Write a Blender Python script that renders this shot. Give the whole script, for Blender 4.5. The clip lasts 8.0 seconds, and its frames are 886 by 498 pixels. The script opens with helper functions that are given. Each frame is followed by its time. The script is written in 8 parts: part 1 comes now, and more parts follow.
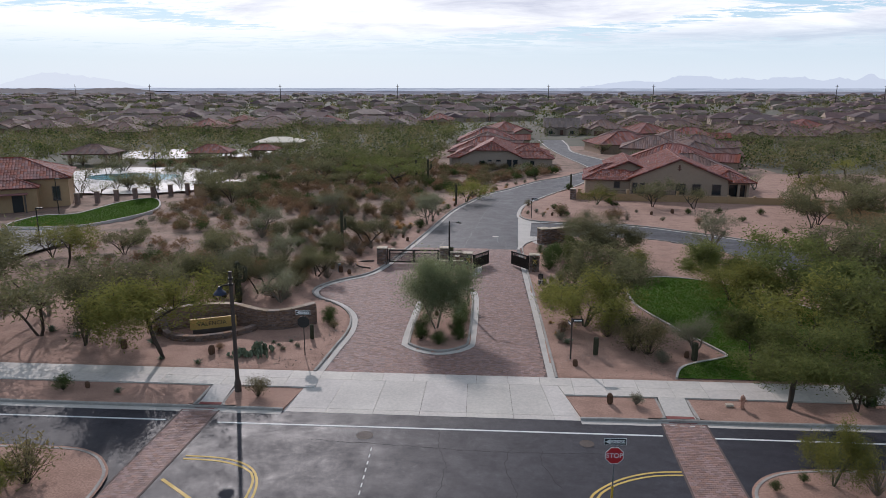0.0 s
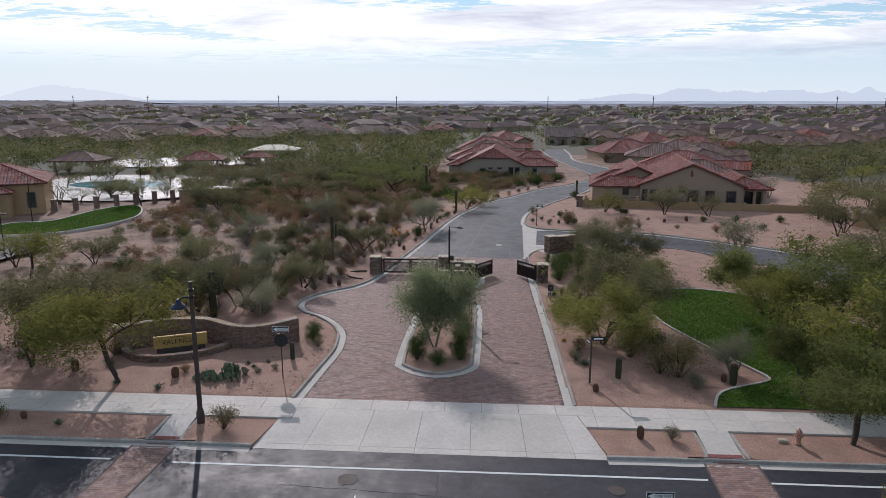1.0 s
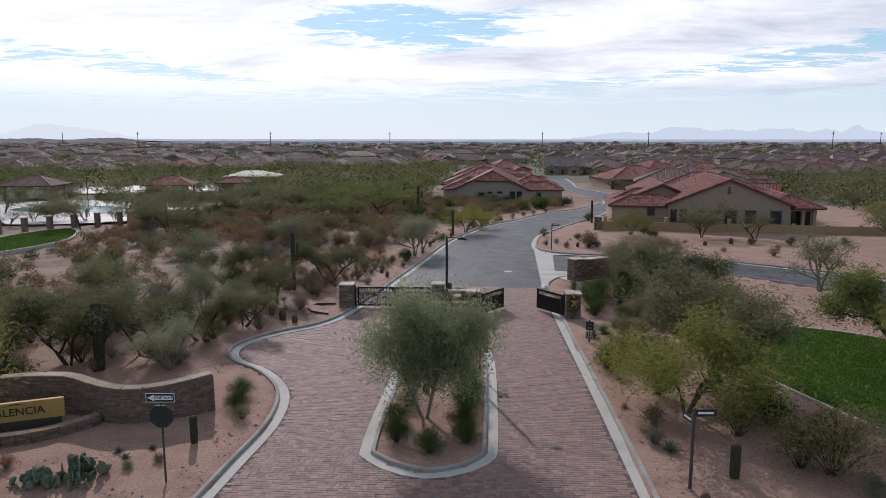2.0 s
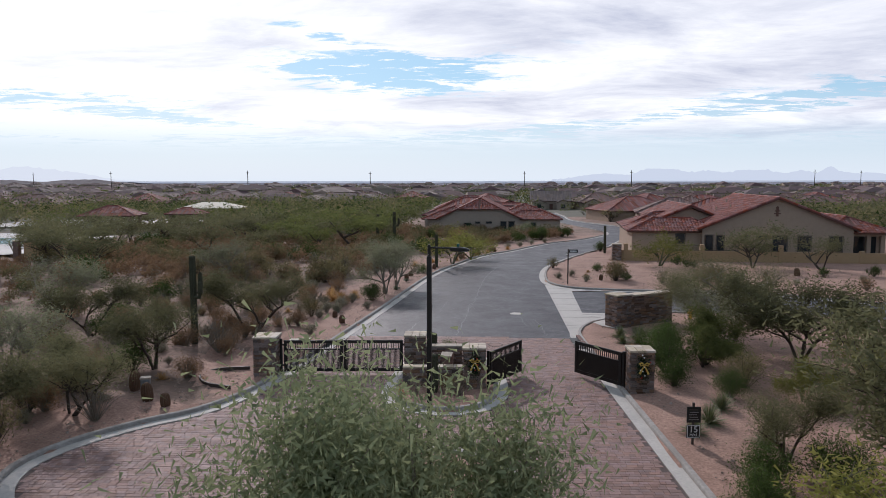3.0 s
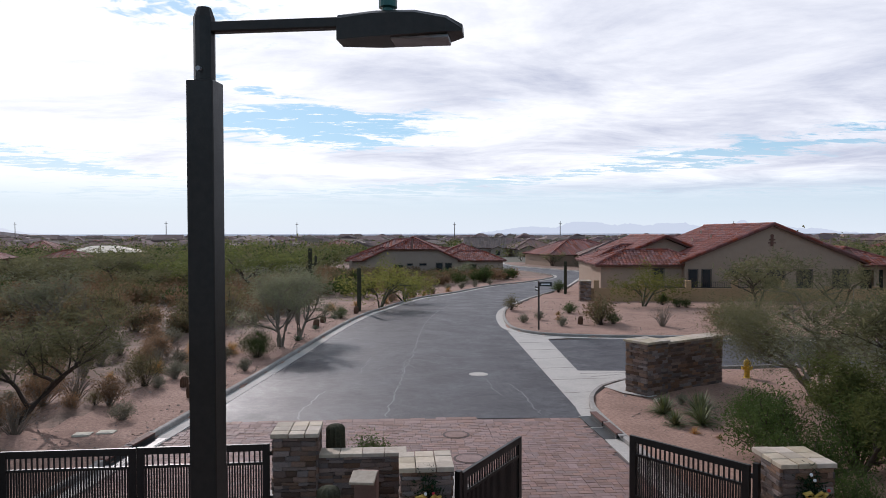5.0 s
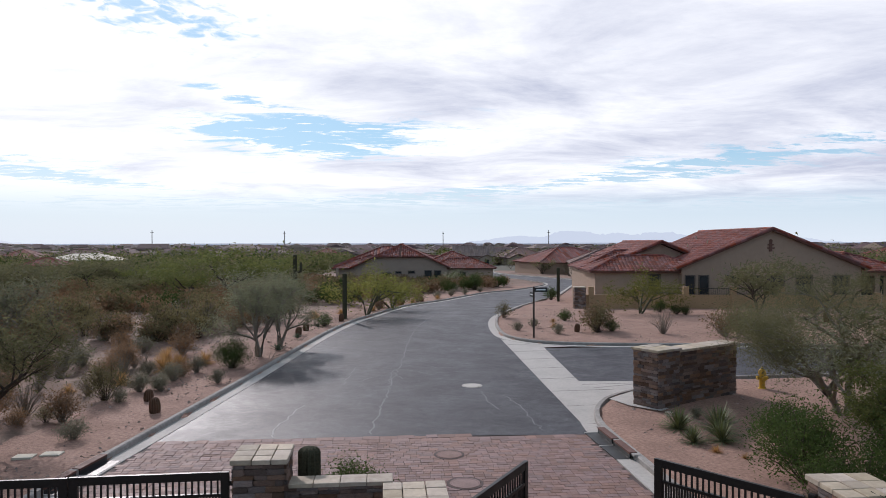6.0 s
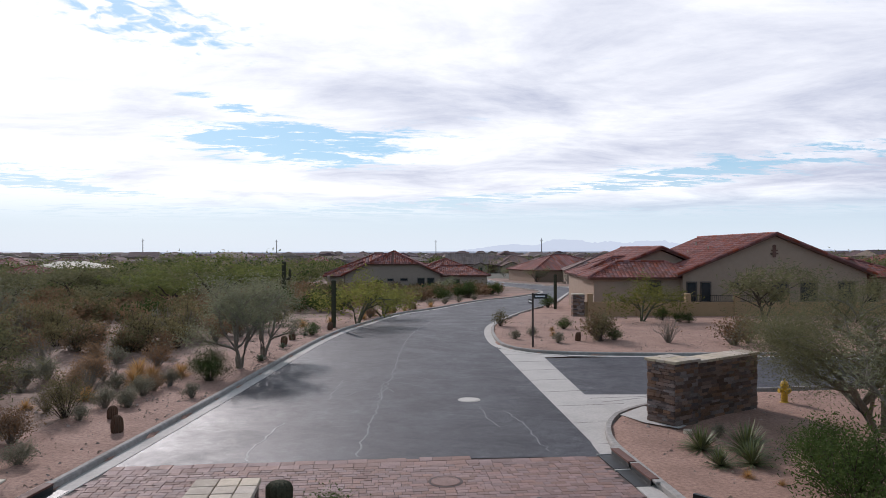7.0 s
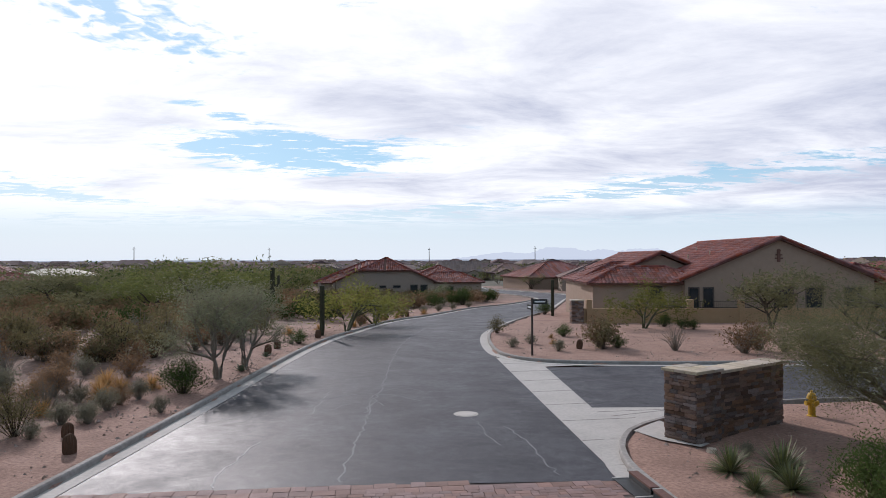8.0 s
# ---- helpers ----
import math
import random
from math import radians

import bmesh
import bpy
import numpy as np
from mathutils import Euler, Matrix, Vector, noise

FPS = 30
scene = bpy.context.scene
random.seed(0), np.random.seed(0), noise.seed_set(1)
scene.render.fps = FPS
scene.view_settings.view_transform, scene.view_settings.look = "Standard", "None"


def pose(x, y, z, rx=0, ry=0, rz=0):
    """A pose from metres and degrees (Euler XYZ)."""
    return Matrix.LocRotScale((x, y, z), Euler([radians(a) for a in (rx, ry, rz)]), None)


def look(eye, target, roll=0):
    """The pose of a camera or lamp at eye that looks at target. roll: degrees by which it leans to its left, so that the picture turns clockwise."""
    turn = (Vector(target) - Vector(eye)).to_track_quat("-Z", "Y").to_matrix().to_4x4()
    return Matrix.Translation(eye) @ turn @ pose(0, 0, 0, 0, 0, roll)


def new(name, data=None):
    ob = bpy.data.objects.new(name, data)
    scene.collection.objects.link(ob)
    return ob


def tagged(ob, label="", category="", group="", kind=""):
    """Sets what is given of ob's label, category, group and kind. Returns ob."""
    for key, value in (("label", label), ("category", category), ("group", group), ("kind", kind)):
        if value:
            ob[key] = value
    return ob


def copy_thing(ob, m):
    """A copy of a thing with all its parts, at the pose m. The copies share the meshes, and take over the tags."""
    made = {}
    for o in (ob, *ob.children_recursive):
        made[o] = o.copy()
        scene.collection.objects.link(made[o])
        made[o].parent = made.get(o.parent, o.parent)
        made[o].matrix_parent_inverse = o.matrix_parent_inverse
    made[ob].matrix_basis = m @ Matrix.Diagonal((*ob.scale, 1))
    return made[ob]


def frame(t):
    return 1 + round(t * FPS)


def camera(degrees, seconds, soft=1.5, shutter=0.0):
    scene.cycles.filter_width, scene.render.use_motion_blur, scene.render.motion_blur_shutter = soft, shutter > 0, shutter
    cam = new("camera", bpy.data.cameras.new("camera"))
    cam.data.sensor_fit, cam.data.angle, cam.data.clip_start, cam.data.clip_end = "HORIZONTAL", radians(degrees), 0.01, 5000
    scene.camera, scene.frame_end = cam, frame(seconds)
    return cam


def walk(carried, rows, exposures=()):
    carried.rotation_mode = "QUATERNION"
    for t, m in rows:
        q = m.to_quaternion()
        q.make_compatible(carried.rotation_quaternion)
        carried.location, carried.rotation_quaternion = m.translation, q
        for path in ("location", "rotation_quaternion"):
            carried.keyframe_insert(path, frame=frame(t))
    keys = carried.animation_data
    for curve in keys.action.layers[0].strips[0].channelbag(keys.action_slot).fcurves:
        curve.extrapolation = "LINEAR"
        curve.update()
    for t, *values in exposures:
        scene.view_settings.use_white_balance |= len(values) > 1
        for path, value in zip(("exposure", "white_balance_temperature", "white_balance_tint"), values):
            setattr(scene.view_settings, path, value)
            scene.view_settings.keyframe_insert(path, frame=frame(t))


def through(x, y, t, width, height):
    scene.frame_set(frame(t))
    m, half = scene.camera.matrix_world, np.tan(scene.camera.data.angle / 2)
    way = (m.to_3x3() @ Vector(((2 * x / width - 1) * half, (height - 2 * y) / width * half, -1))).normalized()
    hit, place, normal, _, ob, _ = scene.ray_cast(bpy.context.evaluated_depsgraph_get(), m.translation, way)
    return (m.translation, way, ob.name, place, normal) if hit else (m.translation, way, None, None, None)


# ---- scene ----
cam = camera(64.5, 8.0, soft=0.5)
METRES, EYE, TILT, LEAN, TURN = 60.0, 17.0, 0.0, 0.0, 3.9
ROWS = [
    (0.0, 0.0, 0.0, 0.0, 0.01, -13.18, -0.02),
    (0.5, -0.0, 0.0296, -0.0091, -0.01, -12.94, -0.03),
    (1.0, -0.0002, 0.0946, -0.0272, -0.06, -12.18, -0.05),
    (1.5, -0.0011, 0.2071, -0.0611, -0.18, -10.71, -0.05),
    (3.0, 0.0037, 0.6343, -0.151, -2.09, -5.69, 0.09),
    (3.5, 0.0074, 0.7506, -0.1676, -3.63, -3.87, 0.1),
    (4.0, 0.0133, 0.8321, -0.184, -6.71, -2.26, 0.16),
    (4.5, 0.016, 0.8606, -0.1898, -7.5, -1.71, 0.14),
    (6.0, 0.0212, 0.911, -0.1988, -8.77, -0.61, 0.12),
    (6.5, 0.0232, 0.9272, -0.2006, -9.07, -0.26, 0.14),
    (7.0, 0.0252, 0.9432, -0.2025, -9.36, 0.08, 0.15),
    (7.5, 0.0275, 0.9594, -0.2045, -9.64, 0.41, 0.19),
    (8.0, 0.0301, 0.9757, -0.2067, -9.91, 0.74, 0.21),
]
walk(cam, [(t, pose(0, 0, EYE, TILT, LEAN, TURN) @ pose(METRES * x, METRES * y, METRES * z, 90 + pitch, roll, yaw)) for t, x, y, z, yaw, pitch, roll in ROWS],
     exposures=[(0.0, 0.0, 6350, 16), (8.0, 0.0, 6350, 16)])

# ---- light: winter sun ahead of the camera, high thin cloud ----
SUN_EL, SUN_AZ = radians(29.5), math.atan2(-0.346, 0.938)
sun_dir = Vector((math.sin(SUN_AZ) * math.cos(SUN_EL), math.cos(SUN_AZ) * math.cos(SUN_EL), math.sin(SUN_EL)))
sun = new("sun", bpy.data.lights.new("sun", "SUN"))
sun.data.energy, sun.data.angle, sun.data.color = 2.7, radians(0.7), (1.0, 0.95, 0.915)
sun.matrix_world = look((0, 0, 60), Vector((0, 0, 60)) - sun_dir)


def sky_world():
    w = bpy.data.worlds.new("sky")
    scene.world = w
    w.use_nodes = True
    nt = w.node_tree
    N, L = nt.nodes, nt.links
    bg = N["Background"]
    sky = N.new("ShaderNodeTexSky")
    sky.sky_type, sky.sun_disc = "NISHITA", False
    sky.sun_elevation, sky.sun_rotation = SUN_EL, SUN_AZ
    sky.air_density, sky.dust_density, sky.ozone_density = 1.0, 0.4, 2.5

    def m(op, a, b=None, c=None):
        n = N.new("ShaderNodeMath")
        n.operation = op
        for i, v in enumerate((a, b, c)):
            if v is None:
                continue
            if isinstance(v, (int, float)):
                n.inputs[i].default_value = v
            else:
                L.new(v, n.inputs[i])
        return n.outputs[0]

    co = N.new("ShaderNodeTexCoord").outputs["Generated"]
    sep = N.new("ShaderNodeSeparateXYZ")
    L.new(co, sep.inputs[0])
    dx, dy, dz = sep.outputs
    up = m("ADD", m("MAXIMUM", dz, 0.0), 0.07)
    comb = N.new("ShaderNodeCombineXYZ")
    L.new(m("DIVIDE", dx, up), comb.inputs[0])
    L.new(m("DIVIDE", dy, up), comb.inputs[1])

    def cloud(scale, detail, rough, off, stretch):
        mp = N.new("ShaderNodeMapping")
        mp.inputs["Location"].default_value = off
        mp.inputs["Rotation"].default_value = (0, 0, radians(-14))
        mp.inputs["Scale"].default_value = (1.0, stretch, 1.0)
        L.new(comb.outputs[0], mp.inputs[0])
        n = N.new("ShaderNodeTexNoise")
        n.inputs["Scale"].default_value, n.inputs["Detail"].default_value = scale, detail
        n.inputs["Roughness"].default_value, n.inputs["Distortion"].default_value = rough, 0.5
        L.new(mp.outputs[0], n.inputs["Vector"])
        return n.outputs["Fac"]

    big = cloud(0.5, 9, 0.62, (3.1, 1.7, 0), 1.3)
    fine = cloud(2.2, 9, 0.7, (0.3, 5.2, 0), 1.9)
    wisp = cloud(5.0, 7, 0.68, (1.3, 2.1, 0), 1.7)
    ripple = cloud(13.0, 3, 0.5, (4.0, 0.6, 0), 0.8)
    shade = cloud(0.75, 8, 0.62, (7.7, 2.2, 0), 1.2)

    def blob(x0, z0, rx, rz, amount, slant=0.0):
        """A soft patch of the sky, by direction."""
        h = m("SUBTRACT", m("DIVIDE", dx, dy), x0)
        ax = m("DIVIDE", h, rx)
        az = m("DIVIDE", m("SUBTRACT", m("SUBTRACT", dz, z0), m("MULTIPLY", h, slant)), rz)
        d2 = m("ADD", m("MULTIPLY", ax, ax), m("MULTIPLY", az, az))
        return m("MULTIPLY", m("EXPONENT", m("MULTIPLY", d2, -1.0)), amount)

    s = m("ADD", m("ADD", m("MULTIPLY", big, 0.40), m("MULTIPLY", fine, 0.50)), m("MULTIPLY", wisp, 0.28))
    # openings in the cloud
    ragged = m("ADD", m("ADD", m("MULTIPLY", m("SUBTRACT", 0.5, wisp), 2.2), m("MULTIPLY", m("SUBTRACT", 0.5, fine), 5.5)), 0.95)
    ragged = m("MAXIMUM", ragged, 0.0)
    for g in ((-0.13, 0.142, 0.14, 0.022, 0.42, -0.06), (-0.07, 0.160, 0.12, 0.011, 0.30, 0.0), (-0.20, 0.192, 0.08, 0.010, 0.30, -0.20), (0.40, 0.090, 0.16, 0.0095, 0.38, 0.05), (0.50, 0.107, 0.14, 0.007, 0.26, 0.04),
              (0.07, 0.066, 0.15, 0.009, 0.28, 0.06), (-0.42, 0.080, 0.13, 0.008, 0.28, -0.05), (-0.62, 0.10, 0.2, 0.012, 0.24, 0.0), (-0.10, 0.355, 0.10, 0.014, 0.30, -0.1), (0.75, 0.12, 0.3, 0.015, 0.22, 0.03), (0.0, 0.050, 2.0, 0.012, 0.14, 0.0)):
        s = m("SUBTRACT", s, m("MULTIPLY", blob(*g), ragged))
    # rippled cloud high on one side
    s = m("SUBTRACT", s, m("MULTIPLY", blob(-0.38, 0.315, 0.20, 0.05, 1.0, -0.22), m("MULTIPLY", m("SUBTRACT", ripple, 0.30), 1.25)))
    mask = N.new("ShaderNodeMapRange")
    mask.interpolation_type = "SMOOTHSTEP"
    mask.inputs["From Min"].default_value, mask.inputs["From Max"].default_value = 0.30, 0.50
    L.new(s, mask.inputs["Value"])
    low = N.new("ShaderNodeMapRange")
    low.interpolation_type = "SMOOTHSTEP"
    low.inputs["From Min"].default_value, low.inputs["From Max"].default_value = 0.03, 0.085
    L.new(dz, low.inputs["Value"])
    high = N.new("ShaderNodeMapRange")
    high.interpolation_type = "SMOOTHSTEP"
    high.inputs["From Min"].default_value, high.inputs["From Max"].default_value = 0.34, 0.62
    high.inputs["To Min"].default_value, high.inputs["To Max"].default_value = 1.0, 0.08
    L.new(dz, high.inputs["Value"])
    back = N.new("ShaderNodeMapRange")
    back.interpolation_type = "SMOOTHSTEP"
    back.inputs["From Min"].default_value, back.inputs["From Max"].default_value = -0.35, 0.25
    back.inputs["To Min"].default_value, back.inputs["To Max"].default_value = 0.15, 1.0
    L.new(dy, back.inputs["Value"])
    fac = m("MULTIPLY", m("MULTIPLY", m("MULTIPLY", mask.outputs[0], low.outputs[0]), high.outputs[0]), back.outputs[0])
    # cloud body: white towards the sun, grey-lilac in the thicker parts
    ramp = N.new("ShaderNodeValToRGB")
    ramp.color_ramp.elements[0].position, ramp.color_ramp.elements[1].position = 0.43, 0.72
    ramp.color_ramp.elements[0].color, ramp.color_ramp.elements[1].color = (1.05, 1.09, 1.10, 1), (0.57, 0.62, 0.73, 1)
    tone = m("ADD", m("ADD", m("MULTIPLY", shade, 0.85), m("MULTIPLY", wisp, 0.12)), m("MULTIPLY", m("DIVIDE", dx, m("ADD", m("ABSOLUTE", dy), 0.3)), 0.25))
    for g in ((-0.02, 0.215, 0.13, 0.022, 0.11, -0.12), (0.17, 0.20, 0.12, 0.03, 0.09, 0.0), (0.36, 0.33, 0.16, 0.06, 0.10, 0.2)):
        tone = m("ADD", tone, blob(*g))
    L.new(tone, ramp.inputs[0])
    cl = N.new("ShaderNodeVectorMath")
    cl.operation = "SCALE"
    L.new(ramp.outputs[0], cl.inputs[0])
    cl.inputs["Scale"].default_value = 10.0
    # pale haze low over the plain
    haze = N.new("ShaderNodeMix")
    haze.data_type = "RGBA"
    hz = N.new("ShaderNodeMapRange")
    hz.inputs["From Min"].default_value, hz.inputs["From Max"].default_value = 0.0, 0.13
    hz.inputs["To Min"].default_value, hz.inputs["To Max"].default_value = 0.95, 0.08
    L.new(dz, hz.inputs["Value"])
    L.new(hz.outputs[0], haze.inputs[0])
    blue = N.new("ShaderNodeMix")
    blue.data_type = "RGBA"
    blue.inputs[0].default_value = 0.6
    L.new(sky.outputs[0], blue.inputs[6])
    blue.inputs[7].default_value = (2.7, 6.1, 8.3, 1)
    # a thin veil high up and away from the sun
    veil = N.new("ShaderNodeMix")
    veil.data_type = "RGBA"
    L.new(m("MULTIPLY", m("MINIMUM", m("MULTIPLY", m("MAXIMUM", m("SUBTRACT", dz, 0.32), 0.0), 4.0), 1.0), 0.8), veil.inputs[0])
    L.new(blue.outputs[2], veil.inputs[6])
    veil.inputs[7].default_value = (3.1, 3.5, 4.1, 1)
    L.new(veil.outputs[2], haze.inputs[6])
    haze.inputs[7].default_value = (7.6, 8.5, 9.1, 1)
    mix = N.new("ShaderNodeMix")
    mix.data_type = "RGBA"
    L.new(fac, mix.inputs[0])
    L.new(haze.outputs[2], mix.inputs[6])
    L.new(cl.outputs[0], mix.inputs[7])
    L.new(mix.outputs[2], bg.inputs[0])
    bg.inputs[1].default_value = 0.1


sky_world()


# ---- materials ----
def mat(name, c1, c2, scale=8.0, rough=0.85, bump=0.3, big=0.5, c3=None, metal=0.0, random_by="", vary=0.28, rvar=0.08, streak=None, detail=6, spec=0.4, bump_scale=None, dist=0.02):
    """Two colours mixed by grain, darkened or stained by a larger pattern, with fine relief."""
    mt = bpy.data.materials.new(name)
    mt.use_nodes = True
    N, L = mt.node_tree.nodes, mt.node_tree.links
    b = N["Principled BSDF"]
    b.inputs["Roughness"].default_value, b.inputs["Metallic"].default_value = rough, metal
    b.inputs["Specular IOR Level"].default_value = spec
    pos = N.new("ShaderNodeTexCoord").outputs["Object"]
    if not random_by:
        pos = N.new("ShaderNodeNewGeometry").outputs["Position"]

    def noi(s, d):
        n = N.new("ShaderNodeTexNoise")
        n.inputs["Scale"].default_value, n.inputs["Detail"].default_value, n.inputs["Roughness"].default_value = s, d, 0.6
        L.new(pos, n.inputs["Vector"])
        return n.outputs["Fac"]

    def mix(f, a, bb, blend="MIX"):
        x = N.new("ShaderNodeMix")
        x.data_type, x.blend_type = "RGBA", blend
        for s, v in ((0, f), (6, a), (7, bb)):
            if isinstance(v, (int, float)):
                x.inputs[s].default_value = v
            elif isinstance(v, tuple):
                x.inputs[s].default_value = (*v[:3], 1)
            else:
                L.new(v, x.inputs[s])
        return x.outputs[2]

    def rng(v, a, c, lo=0.0, hi=1.0):
        r = N.new("ShaderNodeMapRange")
        r.inputs["From Min"].default_value, r.inputs["From Max"].default_value = a, c
        r.inputs["To Min"].default_value, r.inputs["To Max"].default_value = lo, hi
        L.new(v, r.inputs["Value"])
        return r.outputs[0]

    fine = noi(scale, detail)
    col = mix(rng(fine, 0.32, 0.68), c1, c2)
    large = noi(scale * 0.07, 4)
    if streak:
        mp = N.new("ShaderNodeMapping")
        mp.inputs["Scale"].default_value = streak
        L.new(pos, mp.inputs[0])
        sn = N.new("ShaderNodeTexNoise")
        sn.inputs["Scale"].default_value, sn.inputs["Detail"].default_value, sn.inputs["Roughness"].default_value = 1.0, 8, 0.7
        L.new(mp.outputs[0], sn.inputs["Vector"])
        large = sn.outputs["Fac"]
    if c3:
        col = mix(rng(large, 0.45, 0.68, 0, big), col, c3)
    else:
        col = mix(rng(large, 0.35, 0.7, 0, big), col, mix(1.0, col, (0.62, 0.62, 0.64), "MULTIPLY"))
    if random_by:
        r = N.new("ShaderNodeObjectInfo").outputs["Random"] if random_by == "object" else N.new("ShaderNodeNewGeometry").outputs["Random Per Island"]
        hsv = N.new("ShaderNodeHueSaturation")
        L.new(rng(r, 0, 1, 1 - vary, 1 + vary), hsv.inputs["Value"])
        w = N.new("ShaderNodeTexWhiteNoise")
        w.noise_dimensions = "1D"
        L.new(r, w.inputs["W"])
        L.new(rng(w.outputs[0], 0, 1, 1 - vary, 1 + vary * 0.8), hsv.inputs["Saturation"])
        L.new(rng(w.outputs[0], 0, 1, 0.492, 0.508), hsv.inputs["Hue"])
        L.new(col, hsv.inputs["Color"])
        col = hsv.outputs[0]
    L.new(col, b.inputs["Base Color"])
    L.new(rng(large, 0.3, 0.7, max(0.02, rough - rvar), min(1, rough + rvar)), b.inputs["Roughness"])
    if bump:
        bp = N.new("ShaderNodeBump")
        bp.inputs["Strength"].default_value, bp.inputs["Distance"].default_value = bump, dist
        L.new(noi(bump_scale or scale * 2.5, 5), bp.inputs["Height"])
        L.new(bp.outputs[0], b.inputs["Normal"])
    return mt


def road_mat(name, dark, pale, rough, spec, along):
    """Worn asphalt: stone grain, wandering pale scuffs along the lane, patchy gloss."""
    mt = bpy.data.materials.new(name)
    mt.use_nodes = True
    N, L = mt.node_tree.nodes, mt.node_tree.links
    b = N["Principled BSDF"]
    b.inputs["Specular IOR Level"].default_value = spec
    pos = N.new("ShaderNodeNewGeometry").outputs["Position"]

    def noi(scale, detail, stretch=(1, 1), warp=0.0, rough_=0.6):
        mp = N.new("ShaderNodeMapping")
        mp.inputs["Scale"].default_value = (stretch[0], stretch[1], 1)
        L.new(pos, mp.inputs[0])
        n = N.new("ShaderNodeTexNoise")
        n.inputs["Scale"].default_value, n.inputs["Detail"].default_value, n.inputs["Roughness"].default_value, n.inputs["Distortion"].default_value = scale, detail, rough_, warp
        L.new(mp.outputs[0], n.inputs["Vector"])
        return n.outputs["Fac"]

    def rng(v, a, c, lo, hi):
        r = N.new("ShaderNodeMapRange")
        r.inputs["From Min"].default_value, r.inputs["From Max"].default_value = a, c
        r.inputs["To Min"].default_value, r.inputs["To Max"].default_value = lo, hi
        L.new(v, r.inputs["Value"])
        return r.outputs[0]

    def mul(a, c, op="MULTIPLY"):
        n = N.new("ShaderNodeMath")
        n.operation = op
        for k, v in enumerate((a, c)):
            if isinstance(v, float):
                n.inputs[k].default_value = v
            else:
                L.new(v, n.inputs[k])
        return n.outputs[0]

    grain, blot, lane, scuff = noi(70, 4), noi(0.55, 9, (1, 1), 0.4, 0.72), noi(1.3, 8, along, 0.2, 0.72), noi(3.2, 8, (1, 1), 0.3, 0.75)
    f = mul(mul(rng(blot, 0.36, 0.66, 0.0, 0.55), rng(lane, 0.36, 0.66, 0.0, 0.45), "ADD"), rng(grain, 0.3, 0.7, 0.55, 1.25))
    mix = N.new("ShaderNodeMix")
    mix.data_type = "RGBA"
    L.new(f, mix.inputs[0])
    mix.inputs[6].default_value, mix.inputs[7].default_value = (*dark, 1), (*pale, 1)
    top = N.new("ShaderNodeMix")
    top.data_type = "RGBA"
    L.new(rng(scuff, 0.58, 0.74, 0.0, 0.4), top.inputs[0])
    L.new(mix.outputs[2], top.inputs[6])
    top.inputs[7].default_value = (pale[0] * 1.7, pale[1] * 1.7, pale[2] * 1.7, 1)
    L.new(top.outputs[2], b.inputs["Base Color"])
    gloss = mul(rng(blot, 0.3, 0.7, 0.10, -0.10), rng(scuff, 0.35, 0.7, 0.06, -0.07), "ADD")
    L.new(mul(gloss, rough, "ADD"), b.inputs["Roughness"])
    bp = N.new("ShaderNodeBump")
    bp.inputs["Strength"].default_value, bp.inputs["Distance"].default_value = 0.5, 0.006
    L.new(mul(noi(120, 3), mul(scuff, 1.5), "ADD"), bp.inputs["Height"])
    L.new(bp.outputs[0], b.inputs["Normal"])
    return mt


def leaf_mat(name, c1, c2, through=0.4):
    mt = bpy.data.materials.new(name)
    mt.use_nodes = True
    N, L = mt.node_tree.nodes, mt.node_tree.links
    b, out = N["Principled BSDF"], N["Material Output"]
    b.inputs["Roughness"].default_value, b.inputs["Specular IOR Level"].default_value = 0.75, 0.12
    r = N.new("ShaderNodeNewGeometry").outputs["Random Per Island"]
    o = N.new("ShaderNodeObjectInfo").outputs["Random"]
    mixc = N.new("ShaderNodeMix")
    mixc.data_type = "RGBA"
    mixc.inputs[6].default_value, mixc.inputs[7].default_value = (*c1, 1), (*c2, 1)
    L.new(r, mixc.inputs[0])
    hsv = N.new("ShaderNodeHueSaturation")
    mr = N.new("ShaderNodeMapRange")
    mr.inputs["To Min"].default_value, mr.inputs["To Max"].default_value = 0.75, 1.25
    L.new(o, mr.inputs["Value"])
    L.new(mr.outputs[0], hsv.inputs["Value"])
    L.new(mixc.outputs[2], hsv.inputs["Color"])
    L.new(hsv.outputs[0], b.inputs["Base Color"])
    tr = N.new("ShaderNodeBsdfTranslucent")
    L.new(hsv.outputs[0], tr.inputs["Color"])
    ms = N.new("ShaderNodeMixShader")
    ms.inputs[0].default_value = through
    L.new(b.outputs[0], ms.inputs[1])
    L.new(tr.outputs[0], ms.inputs[2])
    L.new(ms.outputs[0], out.inputs[0])
    return mt


def glow(name, color, strength):
    mt = bpy.data.materials.new(name)
    mt.use_nodes = True
    N, L = mt.node_tree.nodes, mt.node_tree.links
    e = N.new("ShaderNodeEmission")
    e.inputs[0].default_value, e.inputs[1].default_value = (*color, 1), strength
    L.new(e.outputs[0], N["Material Output"].inputs[0])
    return mt


